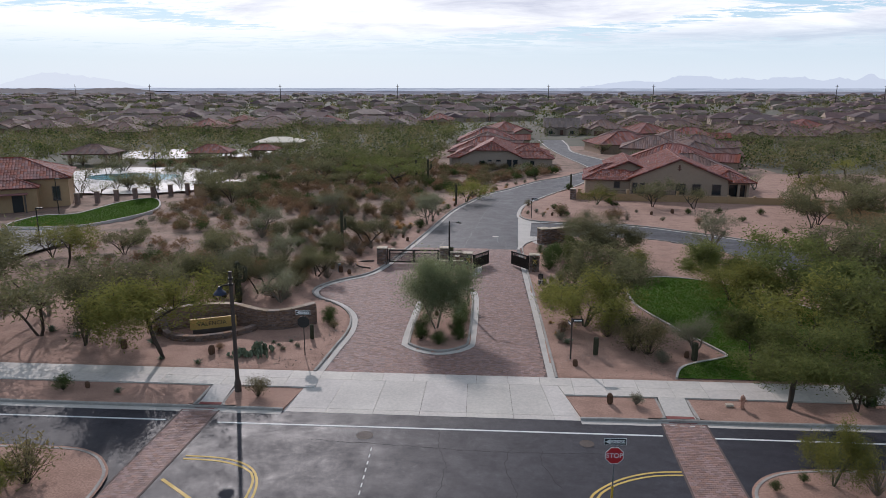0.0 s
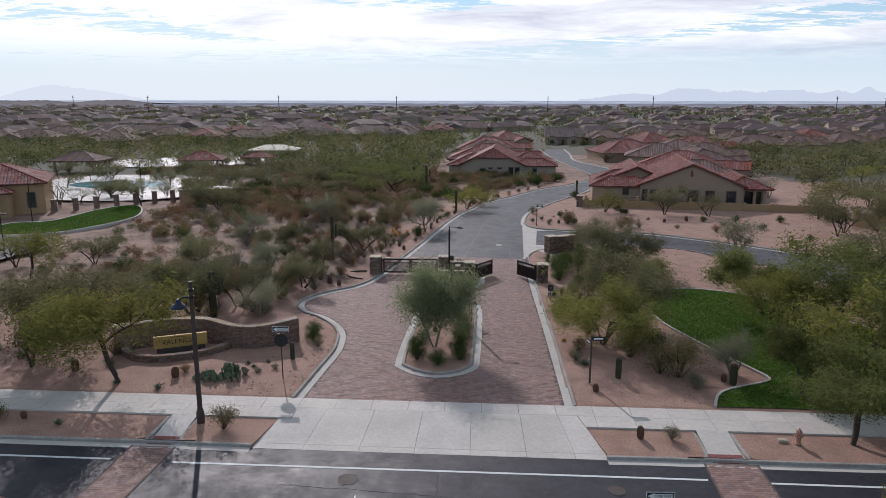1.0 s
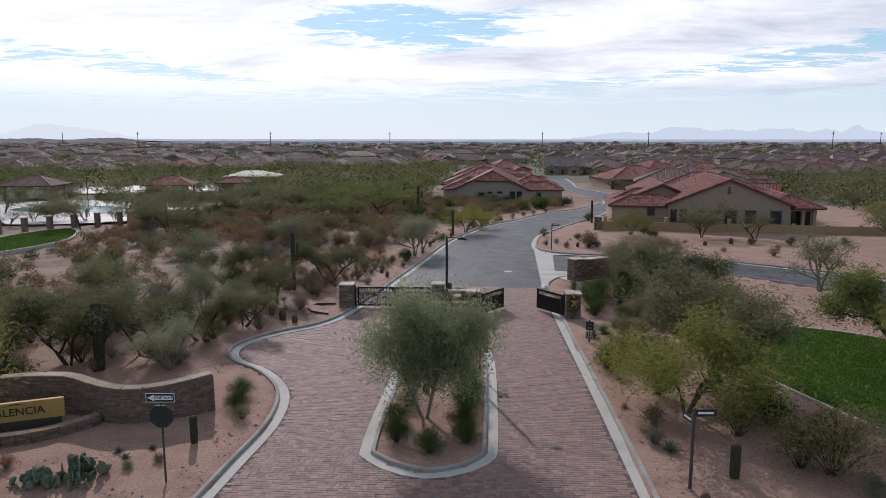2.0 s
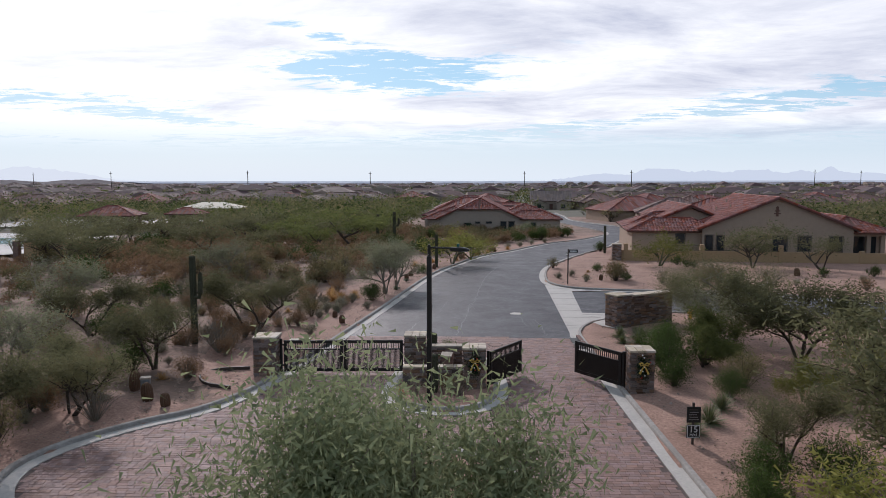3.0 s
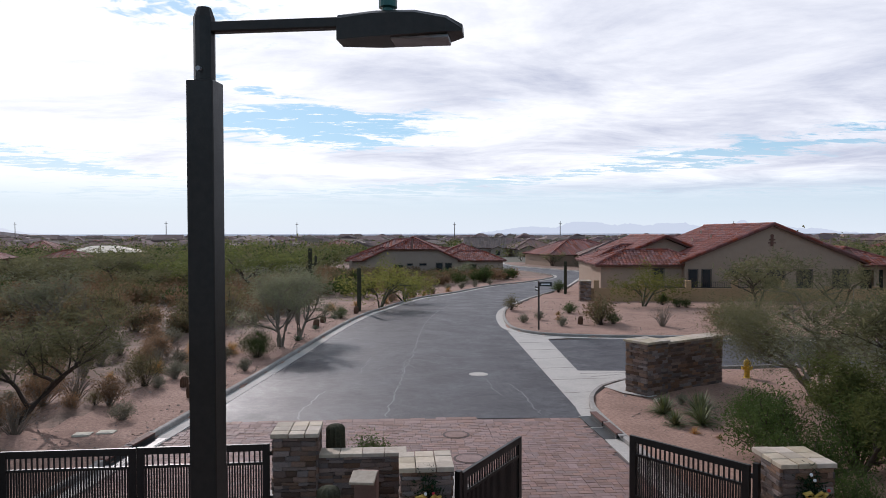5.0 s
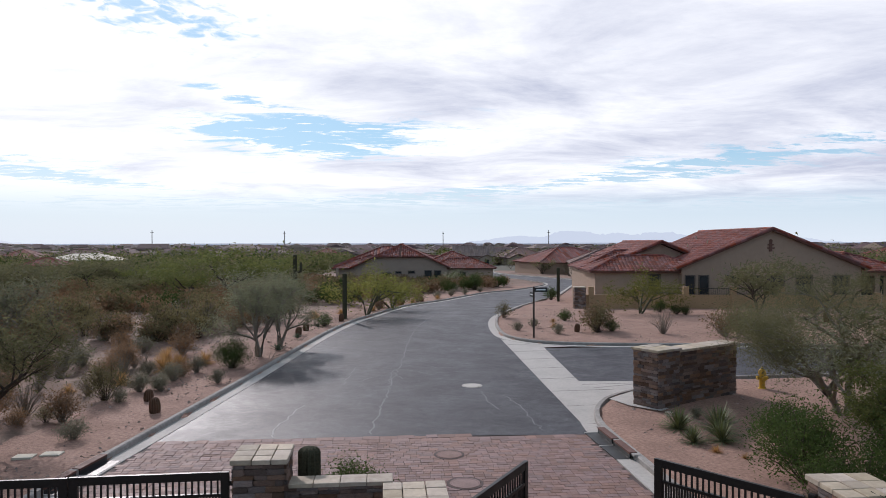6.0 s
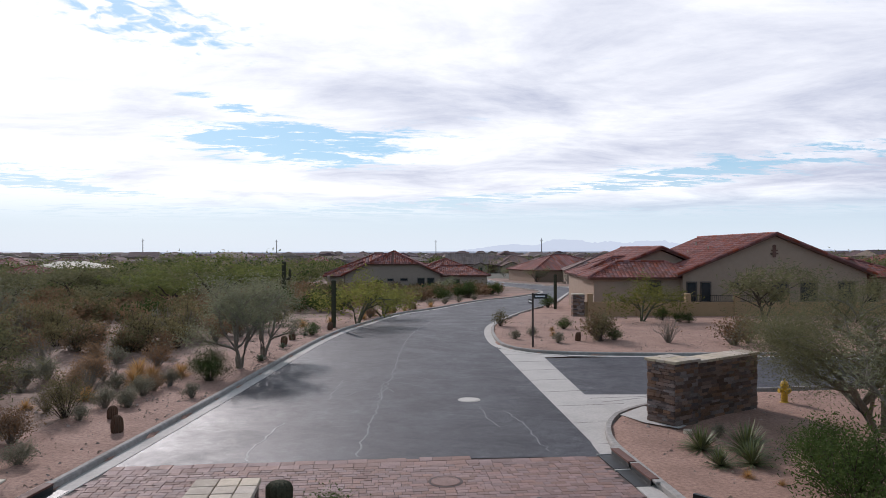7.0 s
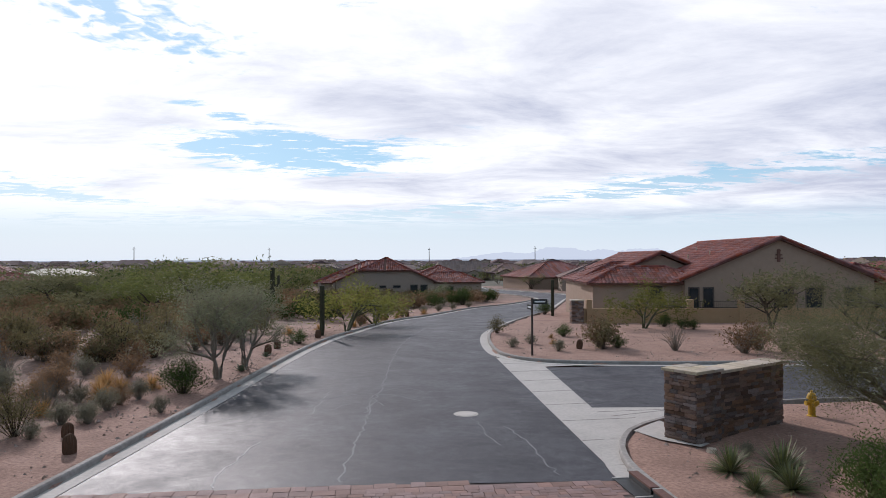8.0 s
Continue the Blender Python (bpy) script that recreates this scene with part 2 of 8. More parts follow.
M = dict(
    gravel=mat("desert gravel", (0.42, 0.252, 0.19), (0.225, 0.13, 0.098), 11, 0.95, 0.9, 0.6, c3=(0.205, 0.12, 0.092), detail=10, bump_scale=40),
    wild=mat("desert soil", (0.31, 0.19, 0.142), (0.175, 0.11, 0.083), 5, 0.95, 0.8, 0.85, c3=(0.09, 0.066, 0.048), detail=10, bump_scale=20),
    tile_far=mat("weathered brown tile", (0.14, 0.08, 0.078), (0.085, 0.05, 0.052), 0.6, 0.9, 0.0, 0.5, random_by="island", vary=0.25),
    tile_pale=mat("pale brown tile", (0.24, 0.175, 0.15), (0.18, 0.13, 0.115), 0.8, 0.9, 0.0, 0.4, random_by="island", vary=0.15),
    plain=mat("far scrub plain", (0.10, 0.085, 0.065), (0.06, 0.065, 0.04), 0.12, 0.95, 0.0, 0.7, c3=(0.15, 0.11, 0.09)),
    asphalt=road_mat("asphalt", (0.018, 0.017, 0.0235), (0.042, 0.039, 0.050), 0.50, 0.25, (1.0, 0.3)),
    street=road_mat("street asphalt", (0.018, 0.0175, 0.024), (0.040, 0.038, 0.048), 0.54, 0.19, (0.3, 1.0)),
    concrete=mat("concrete", (0.50, 0.46, 0.42), (0.40, 0.37, 0.34), 10, 0.85, 0.15, 0.4, c3=(0.31, 0.285, 0.265)),
    kerbing=mat("weathered kerb concrete", (0.36, 0.33, 0.305), (0.25, 0.225, 0.205), 7, 0.9, 0.3, 0.5, c3=(0.17, 0.145, 0.125)),
    slab=mat("concrete slab", (0.57, 0.515, 0.465), (0.465, 0.425, 0.385), 6, 0.8, 0.12, 0.35, random_by="object", vary=0.05),
    paver=mat("clay paver", (0.30, 0.18, 0.154), (0.205, 0.125, 0.109), 30, 0.72, 0.3, 0.4, vary=0.2, spec=0.3, random_by="island"),
    paver_o=mat("clay paver single", (0.30, 0.18, 0.154), (0.205, 0.125, 0.109), 30, 0.72, 0.3, 0.4, vary=0.2, spec=0.3, random_by="object"),
    joint=mat("sand joint", (0.13, 0.09, 0.08), (0.08, 0.06, 0.055), 20, 0.95, 0.2, 0.3),
    stone=mat("ledge stone", (0.27, 0.175, 0.135), (0.15, 0.10, 0.083), 9, 0.9, 0.8, 0.4, random_by="object", vary=0.5),
    stone_i=mat("ledge stone course", (0.25, 0.155, 0.115), (0.135, 0.085, 0.07), 9, 0.9, 0.7, 0.4, random_by="island"),
    mortar=mat("dark mortar", (0.09, 0.065, 0.055), (0.06, 0.045, 0.04), 20, 0.95, 0.3, 0.3),
    cap=mat("buff cap stone", (0.54, 0.445, 0.335), (0.40, 0.32, 0.24), 7, 0.8, 0.3, 0.4, random_by="object", vary=0.2),
    cap_dull=mat("weathered coping stone", (0.34, 0.25, 0.185), (0.25, 0.18, 0.135), 12, 0.85, 0.3, 0.3, random_by="object"),
    black=mat("bronze black metal", (0.022, 0.018, 0.016), (0.014, 0.012, 0.011), 30, 0.45, 0.05, 0.2, metal=0.3),
    rust=mat("rusted pole", (0.075, 0.052, 0.042), (0.05, 0.036, 0.03), 12, 0.7, 0.1, 0.4),
    stucco=mat("tan stucco", (0.36, 0.255, 0.19), (0.32, 0.225, 0.165), 40, 0.9, 0.3, 0.2),
    stucco2=mat("rose stucco", (0.36, 0.27, 0.215), (0.31, 0.235, 0.185), 40, 0.9, 0.3, 0.2),
    ywall=mat("ochre garden wall", (0.42, 0.27, 0.15), (0.37, 0.235, 0.13), 20, 0.9, 0.3, 0.25),
    tile=mat("clay roof tile", (0.27, 0.078, 0.06), (0.165, 0.05, 0.042), 12, 0.8, 0.2, 0.4, random_by="island"),
    tile2=mat("brown roof tile", (0.205, 0.108, 0.092), (0.13, 0.074, 0.064), 12, 0.8, 0.2, 0.4, random_by="island"),
    trim=mat("dark fascia", (0.16, 0.075, 0.055), (0.12, 0.06, 0.045), 12, 0.8, 0.1, 0.3),
    glass=mat("dark window glass", (0.02, 0.025, 0.03), (0.03, 0.035, 0.04), 2, 0.08, 0.0, 0.2, spec=0.6),
    frame=mat("window frame", (0.10, 0.075, 0.06), (0.08, 0.06, 0.05), 12, 0.6, 0.05, 0.2),
    grass=mat("watered lawn", (0.06, 0.115, 0.016), (0.035, 0.076, 0.011), 25, 0.95, 0.5, 0.7, c3=(0.12, 0.115, 0.04), spec=0.1),
    white=mat("white road paint", (0.72, 0.72, 0.70), (0.55, 0.55, 0.54), 18, 0.7, 0.1, 0.4),
    yellow=mat("yellow road paint", (0.62, 0.42, 0.10), (0.5, 0.33, 0.08), 18, 0.7, 0.1, 0.4),
    red=mat("red tactile paving", (0.24, 0.07, 0.06), (0.19, 0.055, 0.05), 30, 0.8, 0.2, 0.3),
    bark=mat("dark bark", (0.075, 0.052, 0.038), (0.045, 0.033, 0.026), 25, 0.95, 0.7, 0.3),
    bark_g=mat("green-grey bark", (0.12, 0.115, 0.065), (0.075, 0.07, 0.045), 25, 0.9, 0.5, 0.3),
    bark_l=mat("pale grey bark", (0.26, 0.22, 0.17), (0.17, 0.14, 0.11), 25, 0.95, 0.5, 0.3),
    cactus=mat("cactus skin", (0.085, 0.08, 0.05), (0.045, 0.045, 0.03), 26, 0.95, 0.9, 0.5, spec=0.1),
    barrel=mat("barrel cactus skin", (0.10, 0.06, 0.035), (0.15, 0.07, 0.04), 40, 0.9, 0.8, 0.4),
    agave=mat("agave leaf", (0.11, 0.14, 0.085), (0.16, 0.18, 0.11), 8, 0.6, 0.2, 0.3),
    palo=leaf_mat("palo verde leaf", (0.15, 0.155, 0.04), (0.24, 0.225, 0.06), 0.45),
    lush=leaf_mat("green mesquite leaf", (0.095, 0.112, 0.036), (0.165, 0.172, 0.054), 0.45),
    mesq=leaf_mat("mesquite leaf", (0.122, 0.118, 0.060), (0.19, 0.178, 0.09), 0.45),
    sage=leaf_mat("sage-green ironwood leaf", (0.20, 0.225, 0.12), (0.31, 0.33, 0.18), 0.45),
    olive=leaf_mat("ironwood leaf", (0.165, 0.17, 0.105), (0.25, 0.25, 0.155), 0.45),
    dark=leaf_mat("dark shrub leaf", (0.045, 0.07, 0.018), (0.08, 0.112, 0.032), 0.4),
    creo=leaf_mat("creosote leaf", (0.14, 0.118, 0.06), (0.21, 0.175, 0.085), 0.4),
    dry=leaf_mat("dry twig", (0.20, 0.118, 0.068), (0.30, 0.185, 0.105), 0.34),
    grey=leaf_mat("bursage leaf", (0.17, 0.155, 0.11), (0.24, 0.22, 0.15), 0.3),
    straw=leaf_mat("straw grass", (0.36, 0.20, 0.075), (0.46, 0.28, 0.12), 0.4),
    yflower=leaf_mat("yellow-green leaf", (0.28, 0.27, 0.035), (0.38, 0.34, 0.05), 0.45),
)

# ---- building helpers ----
TERRAIN = lambda y: -5 * (1 - math.exp(-(y - 100) / 200)) if y > 100 else 0.0


def part(name, bm, material, parent=None, label="", smooth=False):
    """Links a bmesh, or (verts, faces), as one mesh object."""
    me = bpy.data.meshes.new(name)
    if isinstance(bm, tuple):
        me.from_pydata([tuple(v) for v in bm[0]], [], [tuple(f) for f in bm[1]])
        me.update()
    else:
        bm.to_mesh(me)
        bm.free()
    me.materials.append(M[material] if isinstance(material, str) else material)
    if smooth:
        me.polygons.foreach_set("use_smooth", [True] * len(me.polygons))
    ob = new(name, me)
    if parent:
        ob.parent = parent
    if label:
        tagged(ob, label)
    return ob


def empty(name, m=None):
    e = new(name)
    e.empty_display_size = 0.3
    if m is not None:
        e.matrix_world = m
    return e


def joined(*bits):
    """Several (verts, faces) as one."""
    V, F = [], []
    for v, f in bits:
        n = len(V)
        V += [tuple(p) for p in v]
        F += [tuple(i + n for i in g) for g in f]
    return V, F


def box(x0, y0, z0, x1, y1, z1, bev=0.0):
    if not bev:
        V = [(x, y, z) for z in (z0, z1) for x, y in ((x0, y0), (x1, y0), (x1, y1), (x0, y1))]
        return V, [(3, 2, 1, 0), (4, 5, 6, 7), (0, 1, 5, 4), (1, 2, 6, 5), (2, 3, 7, 6), (3, 0, 4, 7)]
    bm = bmesh.new()
    bmesh.ops.create_cube(bm, size=1, matrix=Matrix.Translation(((x0 + x1) / 2, (y0 + y1) / 2, (z0 + z1) / 2)) @ Matrix.Diagonal((x1 - x0, y1 - y0, z1 - z0, 1)))
    bmesh.ops.bevel(bm, geom=bm.edges[:], offset=bev, segments=2, affect="EDGES", profile=0.5)
    bm.verts.index_update()
    r = [v.co.copy() for v in bm.verts], [[v.index for v in f.verts] for f in bm.faces]
    bm.free()
    return r


def moved(vf, m):
    return [m @ Vector(v) for v in vf[0]], vf[1]


def tube(path, radii, sides=8, caps=True):
    """A tapered tube along points."""
    P = [Vector(p) for p in path]
    V, F = [], []
    for i, p in enumerate(P):
        d = (P[min(i + 1, len(P) - 1)] - P[max(i - 1, 0)])
        d = d.normalized() if d.length > 1e-9 else Vector((0, 0, 1))
        a = d.orthogonal().normalized() if abs(d.z) < 0.95 else (d.cross(Vector((0, 1, 0)))).normalized()
        b = d.cross(a)
        for k in range(sides):
            t = 2 * math.pi * k / sides
            V.append(p + (a * math.cos(t) + b * math.sin(t)) * radii[i])
    for i in range(len(P) - 1):
        for k in range(sides):
            k2 = (k + 1) % sides
            F.append((i * sides + k, i * sides + k2, (i + 1) * sides + k2, (i + 1) * sides + k))
    if caps:
        F.append(tuple(range(sides - 1, -1, -1)))
        F.append(tuple((len(P) - 1) * sides + k for k in range(sides)))
    return V, F


def lathe(profile, sides=16, m=None):
    """A turned form from (radius, height) pairs."""
    V, F = [], []
    for r, z in profile:
        for k in range(sides):
            t = 2 * math.pi * k / sides
            V.append((r * math.cos(t), r * math.sin(t), z))
    for i in range(len(profile) - 1):
        for k in range(sides):
            k2 = (k + 1) % sides
            F.append((i * sides + k, i * sides + k2, (i + 1) * sides + k2, (i + 1) * sides + k))
    F.append(tuple(range(sides - 1, -1, -1)))
    F.append(tuple((len(profile) - 1) * sides + k for k in range(sides)))
    return moved((V, F), m) if m is not None else (V, F)


def smooth_line(pts, step=0.6, closed=False):
    """A Catmull-Rom curve through plan points, at even steps."""
    P = [Vector(p) for p in pts]
    n = len(P)
    out = []
    for i in range(n if closed else n - 1):
        a, b, c, d = (P[(i - 1) % n], P[i], P[(i + 1) % n], P[(i + 2) % n]) if closed else (P[max(i - 1, 0)], P[i], P[i + 1], P[min(i + 2, n - 1)])
        k = max(2, int((c - b).length / step))
        for j in range(k):
            t = j / k
            out.append(0.5 * ((2 * b) + (c - a) * t + (2 * a - 5 * b + 4 * c - d) * t * t + (3 * b - a - 3 * c + d) * t ** 3))
    if not closed:
        out.append(P[-1])
    return out


def ribbon(line, profile, z0=0.0, closed=False):
    """Sweeps (offset to the left of the way, height) pairs along a plan line over the terrain."""
    n, k = len(line), len(profile)
    V, F = [], []
    for i, p in enumerate(line):
        a = line[(i - 1) % n] if closed or i else line[0]
        b = line[(i + 1) % n] if closed or i < n - 1 else line[-1]
        d = (b - a).normalized()
        nrm = Vector((-d.y, d.x))
        for o, h in profile:
            q = p + nrm * o
            V.append((q.x, q.y, h + z0 + TERRAIN(q.y)))
    for i in range(n if closed else n - 1):
        j = (i + 1) % n
        for c in range(k - 1):
            F.append((i * k + c, j * k + c, j * k + c + 1, i * k + c + 1))
    if not closed:
        F += [tuple(range(k)), tuple((n - 1) * k + c for c in range(k - 1, -1, -1))]
    return V, F


def flat(poly, z=0.0, thick=0.0, holes=()):
    """A paved sheet over a plan outline."""
    from mathutils.geometry import tessellate_polygon
    loops = [[Vector((p[0], p[1], 0)) for p in l] for l in (poly, *holes)]
    V = [v for l in loops for v in l]
    F = tessellate_polygon(loops)
    V = [(v.x, v.y, z + TERRAIN(v.y)) for v in V]
    out = []
    for f in F:
        a, b, c = (Vector(V[i]) for i in f)
        if (b - a).cross(c - a).z < 0:
            f = f[::-1]
        out.append(tuple(f))
    return V, out


def inside(px, py, poly):
    """Which of many plan points lie inside an outline."""
    r = np.zeros(px.shape, bool)
    n = len(poly)
    for i in range(n):
        x0, y0 = poly[i][0], poly[i][1]
        x1, y1 = poly[(i + 1) % n][0], poly[(i + 1) % n][1]
        if y0 == y1:
            continue
        c = ((y0 > py) != (y1 > py)) & (px < (x1 - x0) * (py - y0) / (y1 - y0) + x0)
        r ^= c
    return r


def offset(line, d):
    """A plan line moved d to the left of its way."""
    out = []
    for i, p in enumerate(line):
        t = (line[min(i + 1, len(line) - 1)] - line[max(i - 1, 0)]).normalized()
        out.append(p + Vector((-t.y, t.x)) * d)
    return out


# ---- the plan ----
V2 = lambda *pts: [Vector(p) for p in pts]
LEFT = smooth_line([(-10.4, 39.15), (-10.1, 43), (-9.85, 46.7), (-10.4, 50), (-12, 52.6), (-14, 54.3), (-14.75, 56.2), (-14.3, 58), (-13, 59.8),
                    (-11.6, 61.1), (-10.6, 62.9), (-10.0, 65.2), (-9.6, 67.2), (-8.9, 71.3), (-7.5, 80.2), (-5.4, 94.3), (-3.3, 103), (-0.6, 112.8),
                    (3.0, 119.8), (8.6, 132), (14.2, 140), (19.5, 150.5), (21.6, 158), (21.8, 164), (20.9, 175), (20.0, 185), (18.5, 205), (17.4, 226), (17, 262)])
RIGHT = smooth_line([(4.0, 39.15), (3.8, 50), (3.5, 62), (3.35, 70.7), (3.5, 74), (4.5, 76.3), (5.8, 77.4), (7.4, 78.5), (10, 79.3), (14, 79.4), (18, 78.5),
                     (21, 76.5), (25.3, 71.2), (28, 66), (30, 58), (31, 48)])
CORNER = smooth_line([(40, 48), (39.5, 60), (36, 69), (30.3, 77.2), (22.5, 83.5), (17.2, 86.6), (10.7, 87.4), (6.8, 88.2), (5.1, 89.1), (4.15, 90.7), (3.95, 93), (4.5, 98),
                      (5.75, 103), (8.7, 111), (11.7, 117.9), (15.5, 126), (19.2, 136.5), (24.5, 152), (29, 164), (30, 172), (28.5, 182), (23.8, 208), (25.3, 236), (26, 262)])
STREET_Y = 34.15
ISLAND = smooth_line([(-5.45, 45.6), (-5.1, 43.9), (-3.3, 42.9), (-1.55, 43.9), (-1.25, 46), (-1.25, 55), (-1.8, 57.2), (-3.3, 57.8), (-4.8, 57.2), (-5.25, 55)], closed=True)
GATE_ISLAND = smooth_line([(-5.05, 63.2), (-4.5, 62.0), (-3.2, 61.4), (-1.9, 61.8), (-1.2, 63.2), (-1.2, 66), (-1.7, 68.4), (-3.1, 69.2), (-4.4, 68.5), (-4.9, 66)], closed=True)
LAWN = smooth_line([(11.2, 39.5), (11.7, 40.8), (12.6, 41.7), (14.8, 42.8), (15.3, 43.4), (14.9, 44.6), (13.3, 48.5), (11.7, 53.3), (11.6, 57), (12.6, 60.5), (14.9, 62.1),
                    (18, 61.6), (21, 59.5), (24, 55), (27, 49), (28, 39.5)], 0.8)
LAWN_FAR = smooth_line([(-58, 79.2), (-50.3, 80.1), (-47.3, 84.6), (-45.8, 91), (-47.6, 97), (-51, 101.5), (-53.6, 97), (-54.6, 88), (-58.5, 86)], 1.0, True)
PAVED = LEFT + CORNER[::-1] + RIGHT[::-1]
MED_L = V2(*[(-60, 29.35), (-22.0, 29.4)]) + smooth_line([(-20.4, 29.42), (-19.4, 29.3), (-18.3, 28.8), (-17.45, 27.95), (-17.0, 27.2), (-16.75, 26.0), (-16.7, 24.8), (-16.75, 23.5)], 0.3) + V2((-17.0, 18), (-60, 18))
MED_R = V2((60, 30.1), (20.0, 29.9)) + smooth_line([(17.8, 29.87), (15.0, 29.75), (13.2, 29.4), (12.1, 28.7), (11.45, 27.7), (11.3, 26.4), (11.4, 24.5)], 0.3) + V2((11.6, 18), (60, 18))


# ---- ground: one sheet to the horizon ----
def ground():
    xs = np.unique(np.concatenate([np.arange(-4200, -220, 90.0), np.arange(-220, -60, 6.0), np.arange(-60, -16.5, 1.2), np.arange(-16.5, 5.5, 0.33), np.arange(5.5, 60, 1.1), np.arange(60, 220, 6.0), np.arange(220, 4201, 90.0)]))
    ys = np.unique(np.concatenate([np.arange(-400, 0, 40.0), np.arange(0, 30, 3.0), np.arange(30, 42, 0.3), np.arange(42, 96, 0.5), np.arange(96, 170, 1.0), np.arange(170, 300, 4.0), np.arange(300, 4600, 80.0)]))
    X, Y = np.meshgrid(xs, ys)
    Z = np.where(Y > 100, -5 * (1 - np.exp(-(np.maximum(Y, 100) - 100) / 200)), 0.0)
    wob = 0.035 * np.sin(X * 0.9 + 1.3 * np.sin(Y * 0.5)) * np.sin(Y * 0.8 + np.sin(X * 0.6)) + 0.02 * np.sin(X * 2.7 + Y * 1.9)
    wild = ((X < -12) & (Y > 60)) | (X < -35)
    Z = Z + 0.075 + np.where(wild, 4.0, 0.7) * wob
    under = inside(X, Y, PAVED)
    under &= ~(inside(X, Y, ISLAND) | inside(X, Y, GATE_ISLAND))
    Z = np.where((Y > 34.1) & (Y < 36.9) & (np.abs(X) < 120), -0.3, Z)
    strip = (Y > 36.8) & (Y < 39.25)
    Z = np.where(strip & (np.abs(X) < 120), -0.06, Z)
    Z = np.where(inside(X, Y, [(-11.0, 33), (5.0, 33), (4.95, 34.6), (4.1, 38), (4.1, 39.3), (-10.4, 39.3), (-10.4, 38), (-10.95, 34.6)]), -0.25, Z)
    Z = np.where((Y < 37) & (((X > -15.95) & (X < -14.5)) | ((X > 9.35) & (X < 11.0))), -0.25, Z)
    Z = np.where(under, np.where(Y > 100, -5 * (1 - np.exp(-(np.maximum(Y, 100) - 100) / 200)), 0.0) - 0.15, Z)
    Z = np.where((Y < STREET_Y - 0.02), -0.35, Z)
    nx, ny = len(xs), len(ys)
    V = np.stack([X, Y, Z], -1).reshape(-1, 3)
    i = (np.arange(ny - 1)[:, None] * nx + np.arange(nx - 1)[None, :]).reshape(-1)
    F = np.stack([i, i + 1, i + 1 + nx, i + nx], -1)
    me = bpy.data.meshes.new("ground")
    me.from_pydata(V, [], F.tolist())
    me.materials.append(M["gravel"])
    me.materials.append(M["wild"])
    me.materials.append(M["plain"])
    c = V[F].mean(1)
    w = ((c[:, 0] < -11.5 - 3 * np.sin(c[:, 1] * 0.3)) & (c[:, 1] > 62)) | (c[:, 0] < -36) | (c[:, 1] > 150) | (c[:, 0] > 60)
    left_x = np.interp(c[:, 1], [p.y for p in LEFT if p.y > 66], [p.x for p in LEFT if p.y > 66])
    w |= (c[:, 1] > 70) & (c[:, 0] < left_x - 4.6 - 1.2 * np.sin(c[:, 1] * 0.6) - 0.8 * np.sin(c[:, 1] * 1.7))
    w &= ~((c[:, 1] > 70) & (c[:, 1] < 150) & (c[:, 0] > left_x - 3.2) & (c[:, 0] < 60))
    me.polygons.foreach_set("material_index", np.where((c[:, 1] > 230) | ((c[:, 1] > 150) & (c[:, 0] < -16)) | ((c[:, 1] > 150) & (c[:, 0] > 60)), 2, w.astype(np.int32)))
    me.polygons.foreach_set("use_smooth", [True] * len(me.polygons))
    tagged(new("ground", me), "pinkish desert gravel and bare soil running to the horizon", "ground", kind="structure")


ground()


def setting(name, vf, material, label, category, smooth=False):
    return tagged(part(name, vf, material, smooth=smooth), label, category, kind="structure")


# ---- the public street ----
setting("road", flat([(-300, 6), (300, 6), (300, STREET_Y + 0.02), (-300, STREET_Y + 0.02)], -0.12), "street", "dark weathered asphalt street with a sheen of low sun", "road")
KERB = [(0.0, -0.02), (0.0, 0.11), (0.03, 0.14), (0.15, 0.14), (0.16, -0.02)]
GUTTER = [(-0.42, -0.03), (-0.42, 0.012), (0.0, 0.004), (0.0, -0.03)]


def kerb(line, label="pale concrete kerb with gutter pan", closed=False, z0=0.0, gutter=True, flip=False):
    if flip:
        line = line[::-1]
    e = tagged(empty("kerb"), label, "kerb", kind="structure")
    part("kerb_stone", ribbon(line, KERB[::-1], z0, closed), "kerbing", e)
    if gutter:
        part("gutter_pan", ribbon(line, GUTTER[::-1], z0, closed), "concrete", e)
    return e


# street kerbs: each run stops at the ramps and the drive
kerb(smooth_line([(-300, 34.2), (-60, 34.2), (-16.6, 34.2), (-16.0, 34.45), (-15.9, 35.2), (-15.9, 36.8)], 0.4), z0=-0.12)
kerb(smooth_line([(-14.55, 36.8), (-14.55, 35.2), (-14.45, 34.45), (-13.9, 34.2), (-12.4, 34.2), (-11.0, 34.15)], 0.4), z0=-0.12)
kerb(smooth_line([(4.9, 34.15), (7, 34.2), (8.7, 34.2), (9.3, 34.45), (9.4, 35.2), (9.4, 36.9)], 0.4), z0=-0.12)
kerb(smooth_line([(10.95, 36.9), (10.95, 35.2), (11.05, 34.45), (11.7, 34.2), (60, 34.4), (300, 34.4)], 0.4), z0=-0.12)
kerb(MED_L, z0=-0.12, flip=True, gutter=False)
kerb(MED_R, z0=-0.12, gutter=False)
setting("median_bed", flat(offset(MED_L, 0.1), 0.0), "gravel", "gravel bed of the street median inside its kerb", "median")
setting("median_bed", flat(offset(MED_R, -0.1), 0.0), "gravel", "gravel bed of the street median inside its kerb", "median")
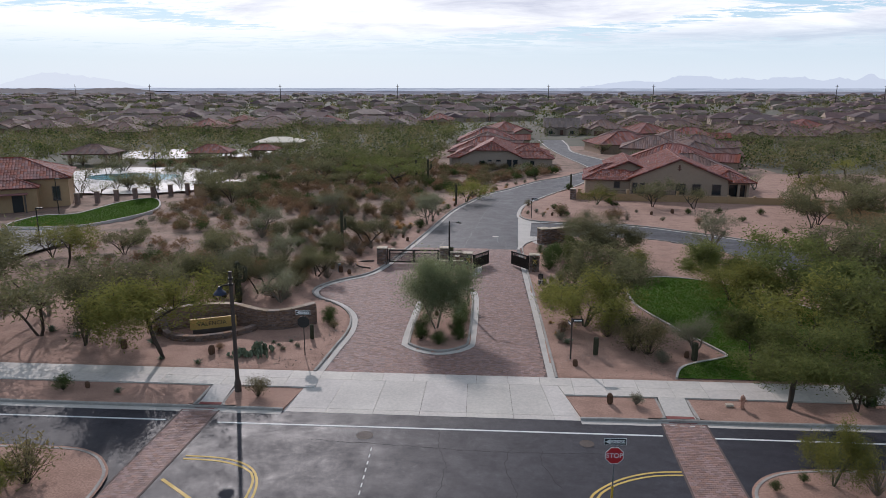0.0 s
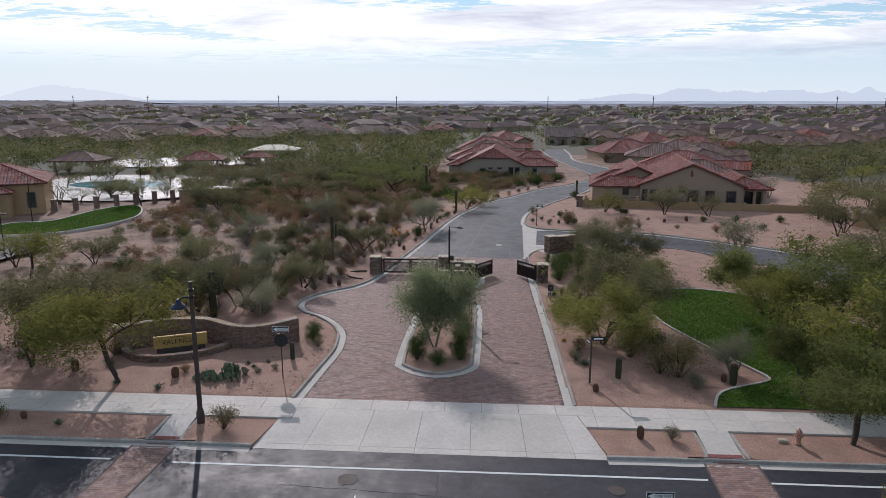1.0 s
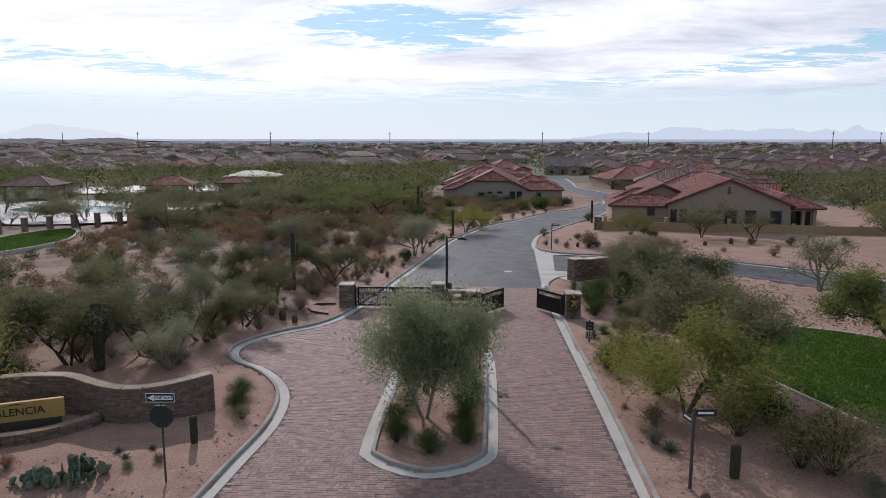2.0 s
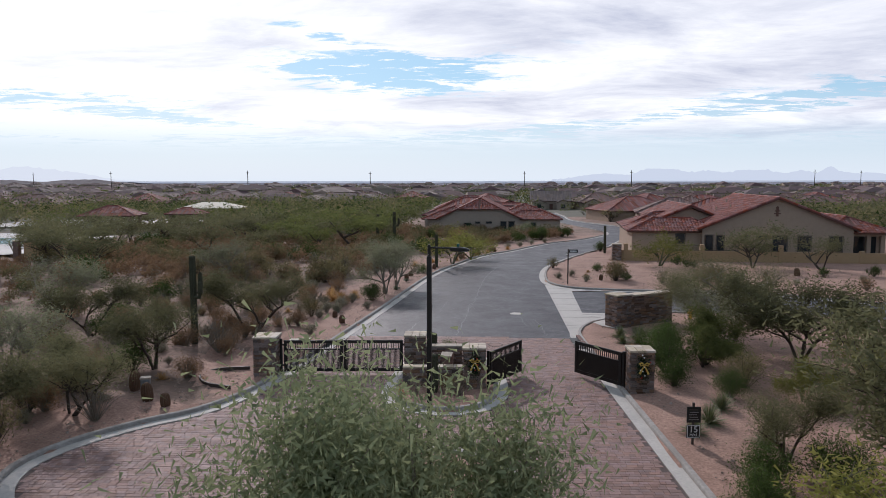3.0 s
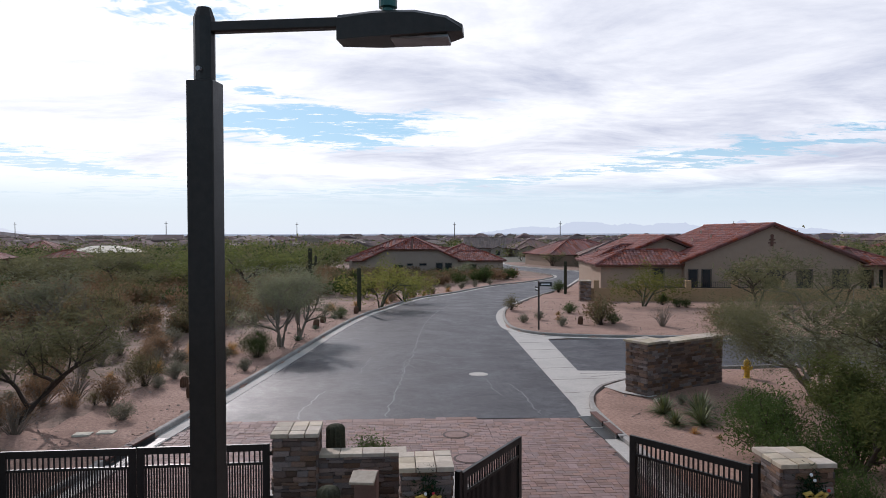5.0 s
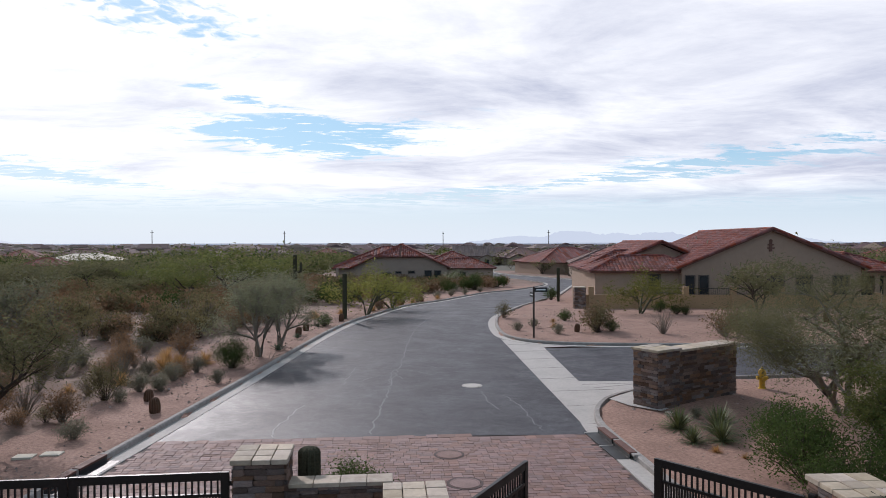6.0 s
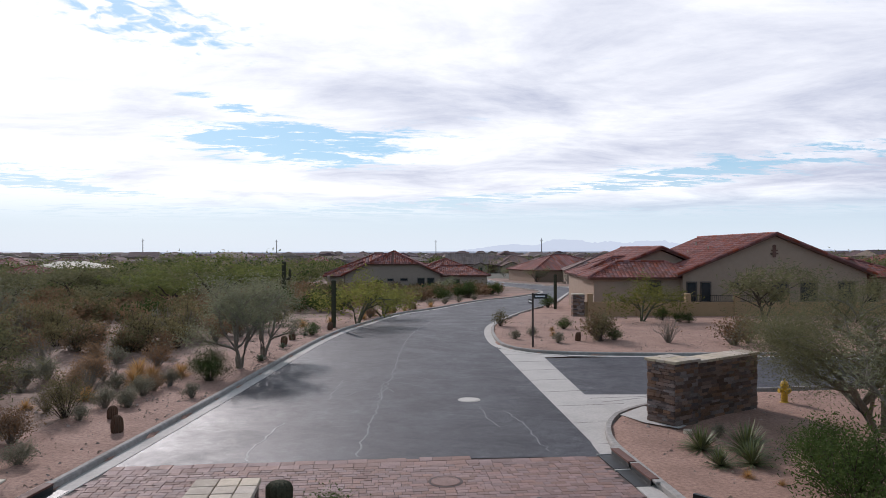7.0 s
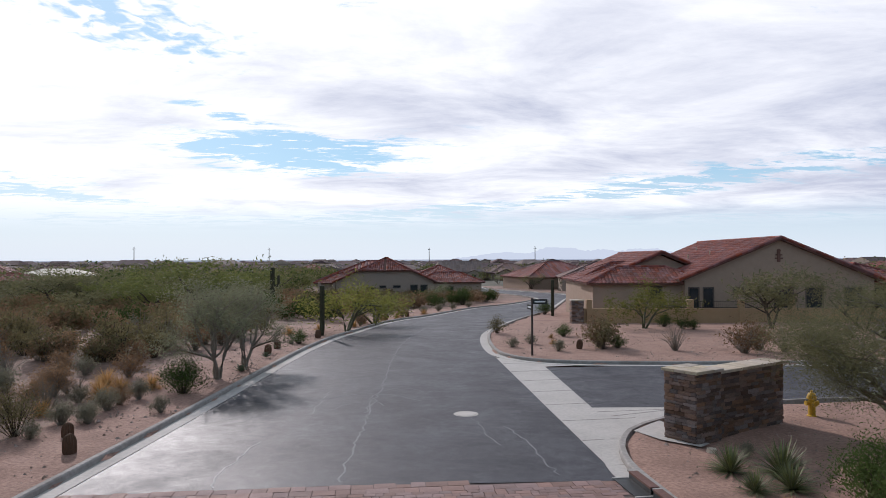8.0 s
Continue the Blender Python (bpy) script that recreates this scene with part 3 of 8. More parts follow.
for bed in ([(-120, 34.3), (-16.55, 34.3), (-16.1, 34.55), (-16.0, 35.2), (-16.0, 36.87), (-120, 36.87)], [(-14.45, 36.87), (-14.45, 35.2), (-14.35, 34.5), (-13.9, 34.3), (-10.98, 34.25), (-10.53, 36.87)],
            [(4.98, 34.25), (8.7, 34.3), (9.2, 34.5), (9.3, 35.2), (9.3, 36.87), (4.36, 36.87)], [(11.05, 36.87), (11.05, 35.2), (11.15, 34.5), (11.7, 34.3), (120, 34.5), (120, 36.87)]):
    k = len(bed)
    rim = [(i, i + k, (i + 1) % k + k, (i + 1) % k) for i in range(k)]
    setting("planting_bed", ([(x, y, z) for z in (0.008, -0.28) for x, y in bed], [tuple(range(k))] + rim), "gravel", "gravel planting strip between kerb and sidewalk", "planting strip")
# entry roads
kerb(LEFT, flip=False)
kerb(RIGHT, flip=True)
kerb(CORNER, flip=True)
kerb(ISLAND, "low kerb round the planted entry island", True)
kerb(GATE_ISLAND, "low kerb round the gate island", True)
# asphalt beyond the gate
A0 = [p for p in offset(LEFT, -0.35) if p.y > 72.9]
A1 = [p for p in offset(CORNER, 0.35) if p.y > 90.9 and p.x < 31 or p.y > 200]
A1 = [p for p in A1 if p.y > 90.9]
setting("road", flat([(-8.35, 72.9)] + A0 + A1[::-1] + [(3.62, 90.5), (3.0, 72.6), (-2.8, 72.95)], 0.0), "asphalt", "dark smooth asphalt lane of the gated road", "road")
S0 = [p for p in offset(RIGHT, 0.35) if p.x > 6.9]
S1 = [p for p in offset(CORNER, 0.35) if p.y < 87.3]
setting("road", flat([(4.55, 79.5)] + S0 + S1 + [(5.2, 87.4), (5.0, 86.6)], 0.0), "asphalt", "dark asphalt side street", "road")
setting("pavement", flat([(3.0, 72.6), (3.62, 90.5)] + [p for p in CORNER if 87.2 < p.y < 90.5 and p.x < 8][::-1] + [(5.2, 87.6), (4.6, 79.5), (7.5, 79.2)] + [p for p in RIGHT if 72.4 < p.y < 78.6 and p.x < 7.4][::-1], 0.004),
        "concrete", "pale concrete cross gutter at the side street", "pavement")
pave_edge = [p for p in LEFT if p.y < 72.8]
DRIVE = pave_edge + V2((-8.4, 72.95), (-2.8, 73.0), (3.05, 72.65)) + [p for p in RIGHT if p.y < 72 and p.x < 4.1][::-1]
setting("road", flat(DRIVE, -0.014), "joint", "sand bed of the brick-paved entry drive", "paving bed")


# ---- tiled roofs and houses ----
def tile_plane(poly, pitch=0.3, row=0.42, rise=0.05, step=0.025):
    """Barrel tiles over one sloping face; poly's first edge is the eave."""
    P = [Vector(p) for p in poly]
    u = (P[1] - P[0]).normalized()
    nrm = (P[1] - P[0]).cross(P[2] - P[0]).normalized()
    if nrm.z < 0:
        nrm = -nrm
    v = nrm.cross(u)
    if v.z < 0:
        v = -v
    Q = [((p - P[0]).dot(u), (p - P[0]).dot(v)) for p in P]
    u0, u1 = min(q[0] for q in Q), max(q[0] for q in Q)
    V, F = [], []
    k = max(1, round((u1 - u0) / pitch))
    w = (u1 - u0) / k
    for c in range(k):
        uc = u0 + (c + 0.5) * w
        hit = []
        for i in range(len(Q)):
            (a, b), (d, e) = Q[i], Q[(i + 1) % len(Q)]
            if (a - uc) * (d - uc) < 0:
                hit.append(b + (e - b) * (uc - a) / (d - a))
        if len(hit) < 2:
            continue
        lo, hi = min(hit), max(hit)
        rows = max(1, round((hi - lo) / row))
        for r in range(rows):
            v0, v1 = lo + (hi - lo) * r / rows, lo + (hi - lo) * (r + 1) / rows + 0.03
            n = len(V)
            for vv, up in ((v0, step), (v1, 0.0)):
                for t, h in ((-0.5, -0.3), (-0.32, 0.75), (0.0, 1.0), (0.32, 0.75), (0.5, -0.3)):
                    V.append(P[0] + u * (uc + t * w) + v * vv + nrm * (h * rise + up * (row < 2)))
            for q in range(4):
                F.append((n + q, n + q + 1, n + 6 + q, n + 5 + q))
            F.append((n + 4, n + 3, n + 2, n + 1, n))
    return V, F


def slab_of(poly, t):
    P = [Vector(p) for p in poly]
    n = (P[1] - P[0]).cross(P[2] - P[0]).normalized()
    if n.z < 0:
        n = -n
    k = len(P)
    return [p - n * 0.02 for p in P] + [p - n * t for p in P], [tuple(range(k)), tuple(range(2 * k - 1, k - 1, -1))] + [(i, i + k, (i + 1) % k + k, (i + 1) % k) for i in range(k)]


def ridge(a, b, r=0.12, step=0.45):
    a, b = Vector(a), Vector(b)
    k = max(2, int((b - a).length / step))
    return joined(*[tube([a.lerp(b, i / k) + Vector((0, 0, 0.03)), a.lerp(b, (i + 1.06) / k) + Vector((0, 0, 0.045))], [r, r * 0.85], 6) for i in range(k)])


def hip_faces(x0, y0, x1, y1, z, slope, over=0.5):
    """Faces and ridges of a hipped roof."""
    x0, y0, x1, y1 = x0 - over, y0 - over, x1 + over, y1 + over
    w, d = x1 - x0, y1 - y0
    h = min(w, d) / 2
    if w >= d:
        a, b = (x0 + h, y0 + h), (x1 - h, y0 + h)
    else:
        a, b = (x0 + h, y0 + h), (x0 + h, y1 - h)
    t = z + h * slope
    A, B = (*a, t), (*b, t)
    c = [(x0, y0, z), (x1, y0, z), (x1, y1, z), (x0, y1, z)]
    if w >= d:
        faces = [[c[0], c[1], B, A], [c[1], c[2], B], [c[2], c[3], A, B], [c[3], c[0], A]]
        ends = [(c[0], A), (c[3], A), (c[1], B), (c[2], B), (A, B)]
    else:
        faces = [[c[0], c[1], A], [c[1], c[2], B, A], [c[2], c[3], B], [c[3], c[0], A, B]]
        ends = [(c[0], A), (c[1], A), (c[2], B), (c[3], B), (A, B)]
    return faces, ends


def gable_faces(x0, y0, x1, y1, z, slope, over=0.5):
    """Ridge along y; gables at both ends."""
    xm, t = (x0 + x1) / 2, z + ((x1 - x0) / 2 + over) * slope
    a, b, c, d = x0 - over, y0 - over * 0.7, x1 + over, y1 + over * 0.7
    A, B = (xm, b, t), (xm, d, t)
    faces = [[(a, d, z), (a, b, z), A, B], [(c, b, z), (c, d, z), B, A]]
    return faces, [(A, B), ((a, b, z), A), ((c, b, z), A)]


def roof(parent, faces, ends, material="tile", pitch=0.3, row=0.42):
    r = part("roof", joined(*[tile_plane(f, pitch, row, 0.05 * min(1.3, pitch / 0.3)) for f in faces], *[ridge(a, b, 0.12, 0.45 if row < 1 else 2.5) for a, b in ends]), material, parent)
    part("fascia", joined(*[slab_of(f, 0.16) for f in faces]), "trim", r)
    return r


def window(parent, x, y, z, w, h, label="", panes=2, facing=-1, deep=0.06):
    """A framed window in a wall that faces along y."""
    wf = part("window", joined(box(x - w / 2 - 0.07, y, z - 0.07, x + w / 2 + 0.07, y + facing * deep, z), box(x - w / 2 - 0.07, y, z + h, x + w / 2 + 0.07, y + facing * deep, z + h + 0.07),
                               box(x - w / 2 - 0.07, y, z, x - w / 2, y + facing * deep, z + h), box(x + w / 2, y, z, x + w / 2 + 0.07, y + facing * deep, z + h)), "frame", parent)
    for i in range(panes):
        a = x - w / 2 + i * w / panes
        part("pane", box(a + 0.025, y, z + 0.02, a + w / panes - 0.025, y + facing * 0.03, z + h - 0.02), "glass", wf)
    return wf


def place(e, x, y, rot):
    e.matrix_world = pose(x, y, TERRAIN(y), 0, 0, rot)
    return e


def walls(x0, y0, x1, y1, h, gables=0.0):
    """A closed storey, with gable ends when asked for."""
    V, F = box(x0, y0, -1.2, x1, y1, h)
    if gables:
        xm = (x0 + x1) / 2
        n = len(V)
        V = list(V) + [(x0, y0, h), (x1, y0, h), (xm, y0, h + gables), (x0, y1, h), (x1, y1, h), (xm, y1, h + gables)]
        F = [f for f in F if f != (4, 5, 6, 7)] + [(n, n + 1, n + 2), (n + 4, n + 3, n + 5), (n, n + 2, n + 5, n + 3), (n + 2, n + 1, n + 4, n + 5)]
    return V, F


# the gabled house at the corner
def corner_house():
    e = tagged(place(empty("house"), 20.4, 109.4, -6.5), "single-storey tan stucco house with red clay barrel tile gable roof", "house", "houses")
    e.location.z += 0.45
    part("wall", walls(1.1, 0, 15.3, 17, 2.75, 2.95), "stucco", e)
    part("wall", walls(-5.7, 0.7, 1.1, 13, 2.5), "stucco", e)
    part("wall", walls(15.3, 2.0, 18.6, 14, 2.45), "stucco", e)
    f, d = gable_faces(1.1, 0, 15.3, 17, 2.65, 0.416, 0.55)
    roof(e, f, d)
    f, d = hip_faces(-5.7, 0.7, 3.0, 5.6, 2.42, 0.40)
    roof(e, f, d)
    f, d = hip_faces(-5.5, 6.4, 3.0, 13, 2.42, 0.40)
    roof(e, f, d)
    part("wall", walls(-2.0, 5.7, 4.0, 19.8, 3.3, 1.25), "stucco", e)
    f, d = gable_faces(-2.2, 5.5, 4.2, 20, 3.3, 0.42, 0.4)
    roof(e, f, d)
    f, d = hip_faces(13.0, 0.8, 19.0, 15, 2.4, 0.4)
    roof(e, f, d)
    for x, w, z, h in ((1.75, 0.7, 0.55, 1.5), (2.85, 0.7, 0.55, 1.5), (5.1, 0.7, 1.75, 0.28), (6.9, 0.9, 1.75, 0.28), (8.5, 1.35, 0.55, 1.5), (10.8, 1.2, 0.55, 1.5), (13.7, 1.2, 0.55, 1.5)):
        window(e, x, 0, z, w, h, panes=1)
    window(e, -0.9, 0.7, 1.15, 0.85, 0.95, panes=1)
    part("gable_ornament", joined(box(8.03, -0.06, 4.0, 8.27, -0.0, 4.8, 0.02), box(7.85, -0.07, 4.22, 8.45, -0.01, 4.32), box(7.9, -0.075, 4.48, 8.4, -0.012, 4.58), lathe([(0.14, -0.03), (0.14, 0.03)], 10, pose(8.15, -0.03, 4.85, 90))), "trim", e)
    for x in (15.5, 17.1, 18.4):
        part("porch_column", box(x - 0.2, 0.9, -1, x + 0.2, 1.3, 2.4, 0.02), "stucco", e)
    part("porch_beam", box(15.3, 0.95, 2.0, 18.6, 1.25, 2.42, 0.02), "stucco", e)
    # thin dark panel on the wall stands in for the porch's inner shade
    part("porch_recess", box(15.5, 1.93, 0.1, 18.2, 1.99, 2.2), "glass", e)
    for i, (x, y) in enumerate(((5.2, 6), (4.4, 9), (6.2, 12))):
        z = 2.65 + (x - 0.55) * 0.416
        part("roof_vent", tube([(x, y, z - 0.1), (x, y, z + 0.35)], [0.06, 0.06], 8), "cap", e)
    return e


corner_house()


def half_hip(x0, x1, y0, y1, z, slope, cut, over=0.5):
    """Faces and ridges of a gable roof along y whose front end is clipped by a small hip."""
    a, c, b, d = x0 - over, x1 + over, y0 - over, y1 + over
    xm, hw = (a + c) / 2, (c - a) / 2
    t, zc = z + hw * slope, z + hw * slope * cut
    k = hw * (1 - cut)
    A, B = (xm, b + k * 0.9, t), (xm, d, t)
    l, r = (xm - k, b, zc), (xm + k, b, zc)
    faces = [[(a, d, z), (a, b, z), l, A, B], [(c, b, z), (c, d, z), B, A, r], [l, r, A]]
    return faces, [(A, B), (l, A), (r, A), ((a, b, z), l), ((c, b, z), r)]


def half_hip_wall(x0, x1, y0, y1, h, slope, cut):
    """The storey below such a roof, its front wall running up to the clipped gable."""
    hw = (x1 - x0) / 2
    zc, k, xm = h + hw * slope * cut, hw * (1 - cut), (x0 + x1) / 2
    V = [(x0, y0, -1.2), (x1, y0, -1.2), (x1, y1, -1.2), (x0, y1, -1.2), (x0, y0, h), (x1, y0, h), (x1, y1, h), (x0, y1, h), (xm - k, y0, zc), (xm + k, y0, zc), (xm, y1, h + hw * slope)]
    return V, [(0, 1, 5, 9, 8, 4), (1, 2, 6, 5), (2, 3, 7, 10, 6), (3, 0, 4, 7)]


def house_mid():
    e = tagged(place(empty("house"), 0.0, 155.6, -3.0), "single-storey tan house with clipped-gable red tile roof beyond the bend", "house", "houses")
    part("wall", half_hip_wall(-6.7, 6.7, 0.0, 17, 2.6, 0.47, 0.48), "stucco2", e)
    part("wall", walls(-9.3, 0.6, -6.7, 16, 2.5), "stucco2", e)
    part("wall", walls(6.7, 0.5, 13.4, 15, 2.5), "stucco2", e)
    f, d = half_hip(-6.7, 6.7, 0.0, 17, 2.5, 0.47, 0.48)
    roof(e, f, d)
    for q in ((-9.3, 0.6, -3.2, 6.6, 2.45), (-8.6, 7.5, -1.5, 17.5, 2.6), (4.2, 0.5, 13.4, 6.2, 2.45), (3.0, 6.0, 12.8, 15.5, 2.6)):
        f, d = hip_faces(*q, 0.4, 0.45)
        roof(e, f, d)
    for x in (4.0, 5.35):
        window(e, x, 0, 0.15, 0.95, 1.95, panes=1)
    window(e, 9.0, 0.5, 1.0, 0.85, 0.85, panes=1)
    window(e, -2.0, 0, 0.2, 1.1, 1.6, panes=1)
    window(e, -0.9 + 0.6, 0, 1.75, 0.8, 0.25, panes=1)
    window(e, 1.6, 0, 1.75, 0.95, 0.3, panes=1)
    for x in (-9.0, -7.0):
        part("porch_column", box(x - 0.18, 0.1, -1.2, x + 0.18, 0.46, 2.5, 0.02), "stucco2", e)
    return e


house_mid()


def house_end():
    """The house that closes the view where the road turns away."""
    e = tagged(place(empty("house"), 28.5, 292.0, -4), "pale-roofed house with twin front gables at the road's end", "house", "houses")
    part("wall", walls(-7, 0, 7, 11, 3.2), "stucco2", e)
    f = [[(-7.5, -0.6, 3.1), (7.5, -0.6, 3.1), (7.5, 5.5, 6.6), (-7.5, 5.5, 6.6)], [(7.5, 11.6, 3.1), (-7.5, 11.6, 3.1), (-7.5, 5.5, 6.6), (7.5, 5.5, 6.6)]]
    roof(e, f, [((-7.5, 5.5, 6.6), (7.5, 5.5, 6.6))], "tile_pale", 0.6, 2.2)
    for x in (-6.9, 6.7):
        part("gable_wall", ([(q, y, z) for q in (x, x + 0.2) for y, z in ((0, 3.1), (11, 3.1), (5.5, 6.4))], [(0, 1, 2), (5, 4, 3), (0, 3, 4, 1), (1, 4, 5, 2), (2, 5, 3, 0)]), "stucco2", e)
    for x in (-4.4, 4.0):
        part("wall", walls(x - 2.3, -3.5, x + 2.3, 0.5, 2.6, 1.0), "stucco2", e)
        g, d = gable_faces(x - 2.3, -3.5, x + 2.3, 2.5, 2.5, 0.45, 0.4)
        roof(e, g, d, "tile_pale", 0.6, 2.2)
        window(e, x, -3.5, 0.7, 1.4, 1.3, panes=2)
    part("door", box(-0.6, -0.09, -0.2, 0.6, -0.02, 2.1, 0.01), "trim", e)
    return e


def house_kind(w, d, wing, material, stucco, label):
    """A house of the neighbourhood: main hipped body, projecting wing, windows, garage."""
    e = tagged(empty("house"), label, "house", "houses")
    part("wall", walls(-w / 2, 0, w / 2, d, 2.7), stucco, e)
    part("wall", walls(-w / 2 + wing[0], -wing[2], -w / 2 + wing[0] + wing[1], -0.003, 2.6, wing[1] * 0.5 * 0.42), stucco, e)
    f, ed = hip_faces(-w / 2, 0, w / 2, d, 2.65, 0.4, 0.5)
    roof(e, f, ed, material, 0.55, 2.6)
    f, ed = gable_faces(-w / 2 + wing[0], -wing[2], -w / 2 + wing[0] + wing[1], d * 0.5, 2.5, 0.42, 0.4)
    roof(e, f, ed, material, 0.55, 2.6)
    x = -w / 2 + wing[0] + wing[1] / 2
    part("garage_door", box(x - 2.0, -wing[2] - 0.05, -0.3, x + 2.0, -wing[2] - 0.004, 2.05, 0.01), "trim", e)
    for k in range(2):
        xx = (w / 2 - 1.5 - 3.0 * k) if wing[0] < w / 3 else (-w / 2 + 1.5 + 3.0 * k)
        window(e, xx, 0, 0.8, 1.1, 1.2, panes=1)
    return e


KINDS = [house_kind(17, 15, (1, 6, 3), "tile2", "stucco2", "beige stucco house with brown tile hip roof"),
         house_kind(15, 18, (7, 6, 4), "tile", "stucco", "tan stucco house with red tile hip roof"),
         house_kind(20, 14, (2, 7, 2.5), "tile2", "stucco", "wide tan house with weathered tile roof"),
         house_kind(14, 16, (6, 6, 3), "tile2", "stucco2", "small beige house with brown hip roof")]
house_end()
SPOTS = [(36, 136, 172), (47, 150, 70), (54, 172, 95), (51, 191, 78), (47, 211, 100), (48, 231, 74), (8, 181, 88), (6, 202, 84), (8, 223, 90), (5, 244, 86),
         (8, 268, 20), (47, 292, 8), (62, 318, -4), (78, 300, 10), (60, 262, 20), (88, 322, 0), (96, 282, 12), (116, 294, -8), (134, 306, 6),
         (130, 268, 10), (112, 256, 95), (92, 250, 8), (74, 238, 84), (62, 218, 80), (64, 196, 88), (150, 285, 12), (165, 262, 5), (152, 320, 0), (170, 300, 90),
         (-98, 282, 4), (-120, 290, 8), (-140, 300, 0), (-160, 282, 12), (-184, 275, 4), (-80, 335, 0), (-100, 318, 6), (-66, 362, 0), (-45, 350, 8), (-122, 335, 0),
         (-145, 330, 90), (-168, 312, 0), (-190, 305, 6), (-28, 372, 0), (-138, 252, 6), (-205, 285, 0), (190, 300, 0), (185, 330, 6)]
for i, (x, y, r) in enumerate(SPOTS):
    k = KINDS[(1, 2, 1, 0)[i % 4] if i < 12 else (i * 7 + 3) % 4]
    m = pose(x, y, TERRAIN(y), 0, 0, r)
    if i < 4 and not KINDS[i].get("placed"):
        KINDS[i].matrix_world = m
        KINDS[i]["placed"] = 1
    else:
        copy_thing(k, m)
for k in KINDS:
    del k["placed"]


def far_roofs():
    """The town beyond: hundreds of low houses in ragged rows, hipped and gabled, with wings."""
    rnd = random.Random(4)
    V, F, MI = [], [], []

    def body(x, y, z, a, w, d, h, f, gable, roof_):
        n = len(V)
        k = w if gable else w * 0.5
        P = [(-w, -d, -1), (w, -d, -1), (w, d, -1), (-w, d, -1), (-w, -d, h), (w, -d, h), (w, d, h), (-w, d, h), (-w * 1.08, -d * 1.1, h), (w * 1.08, -d * 1.1, h), (w * 1.08, d * 1.1, h), (-w * 1.08, d * 1.1, h), (-k, 0, f), (k, 0, f)]
        for px, py, pz in P:
            V.append((x + px * math.cos(a) - py * math.sin(a), y + px * math.sin(a) + py * math.cos(a), z + pz))
        F.extend(tuple(n + i for i in g) for g in ((0, 1, 5, 4), (1, 2, 6, 5), (2, 3, 7, 6), (3, 0, 4, 7), (8, 9, 13, 12), (9, 10, 13), (10, 11, 12, 13), (11, 8, 12)))
        MI.extend([0, 0, 0, 0, roof_, 0 if gable else roof_, roof_, 0 if gable else roof_])

    for _ in range(900):
        y = 320 + 1150 * rnd.random() ** 1.5
        x = rnd.uniform(-0.8, 0.8) * (y + 60)
        if y < 400 and abs(x) < 40:
            continue
        w, d, a = rnd.uniform(5, 9), rnd.uniform(4.5, 7), rnd.choice((0, 0, math.pi / 2)) + rnd.uniform(-0.25, 0.25)
        z, h = TERRAIN(y), rnd.uniform(2.5, 3.1) + (2.6 if rnd.random() < 0.14 else 0)
        r = 2 if rnd.random() < 0.16 else 1
        body(x, y, z, a, w, d, h, h + d * 0.42, rnd.random() < 0.35, r)
        b = a + math.pi / 2
        o = rnd.uniform(-0.5, 0.5) * w
        body(x + o * math.cos(a) + d * 0.7 * math.sin(a), y + o * math.sin(a) - d * 0.7 * math.cos(a), z, b, d * 0.75, rnd.uniform(2.4, 3.4), h - 0.2, h + 1.1, True, r)
    me = bpy.data.meshes.new("distant_houses")
    me.from_pydata(V, [], F)
    for k in ("stucco2", "tile_far", "tile_pale"):
        me.materials.append(M[k])
    me.polygons.foreach_set("material_index", MI)
    tagged(new("distant_houses", me), "rows of brown tile roofs over the flat town", "houses", kind="stuff")


far_roofs()


# ---- plants ----
def leaf_quads(C, size, rnd, flat_=0.3, aspect=0.45):
    """Small leaf blades at many points, as arrays."""
    n = len(C)
    d = rnd.normal(size=(n, 3))
    d[:, 2] *= 1 - flat_
    d /= np.linalg.norm(d, axis=1)[:, None] + 1e-9
    e = np.cross(d, rnd.normal(size=(n, 3)))
    e /= np.linalg.norm(e, axis=1)[:, None] + 1e-9
    s = size * rnd.uniform(0.6, 1.4, (n, 1))
    a, b = d * s, e * s * aspect
    V = np.stack([C - a - b, C - a + b, C + a], 1).reshape(-1, 3)
    F = np.arange(3 * n).reshape(-1, 3)
    return V, F


def mesh_of(name, V, F, material):
    me = bpy.data.meshes.new(name)
    me.from_pydata(V if isinstance(V, list) else V.tolist(), [], F if isinstance(F, list) else F.tolist())
    me.materials.append(M[material])
    return me


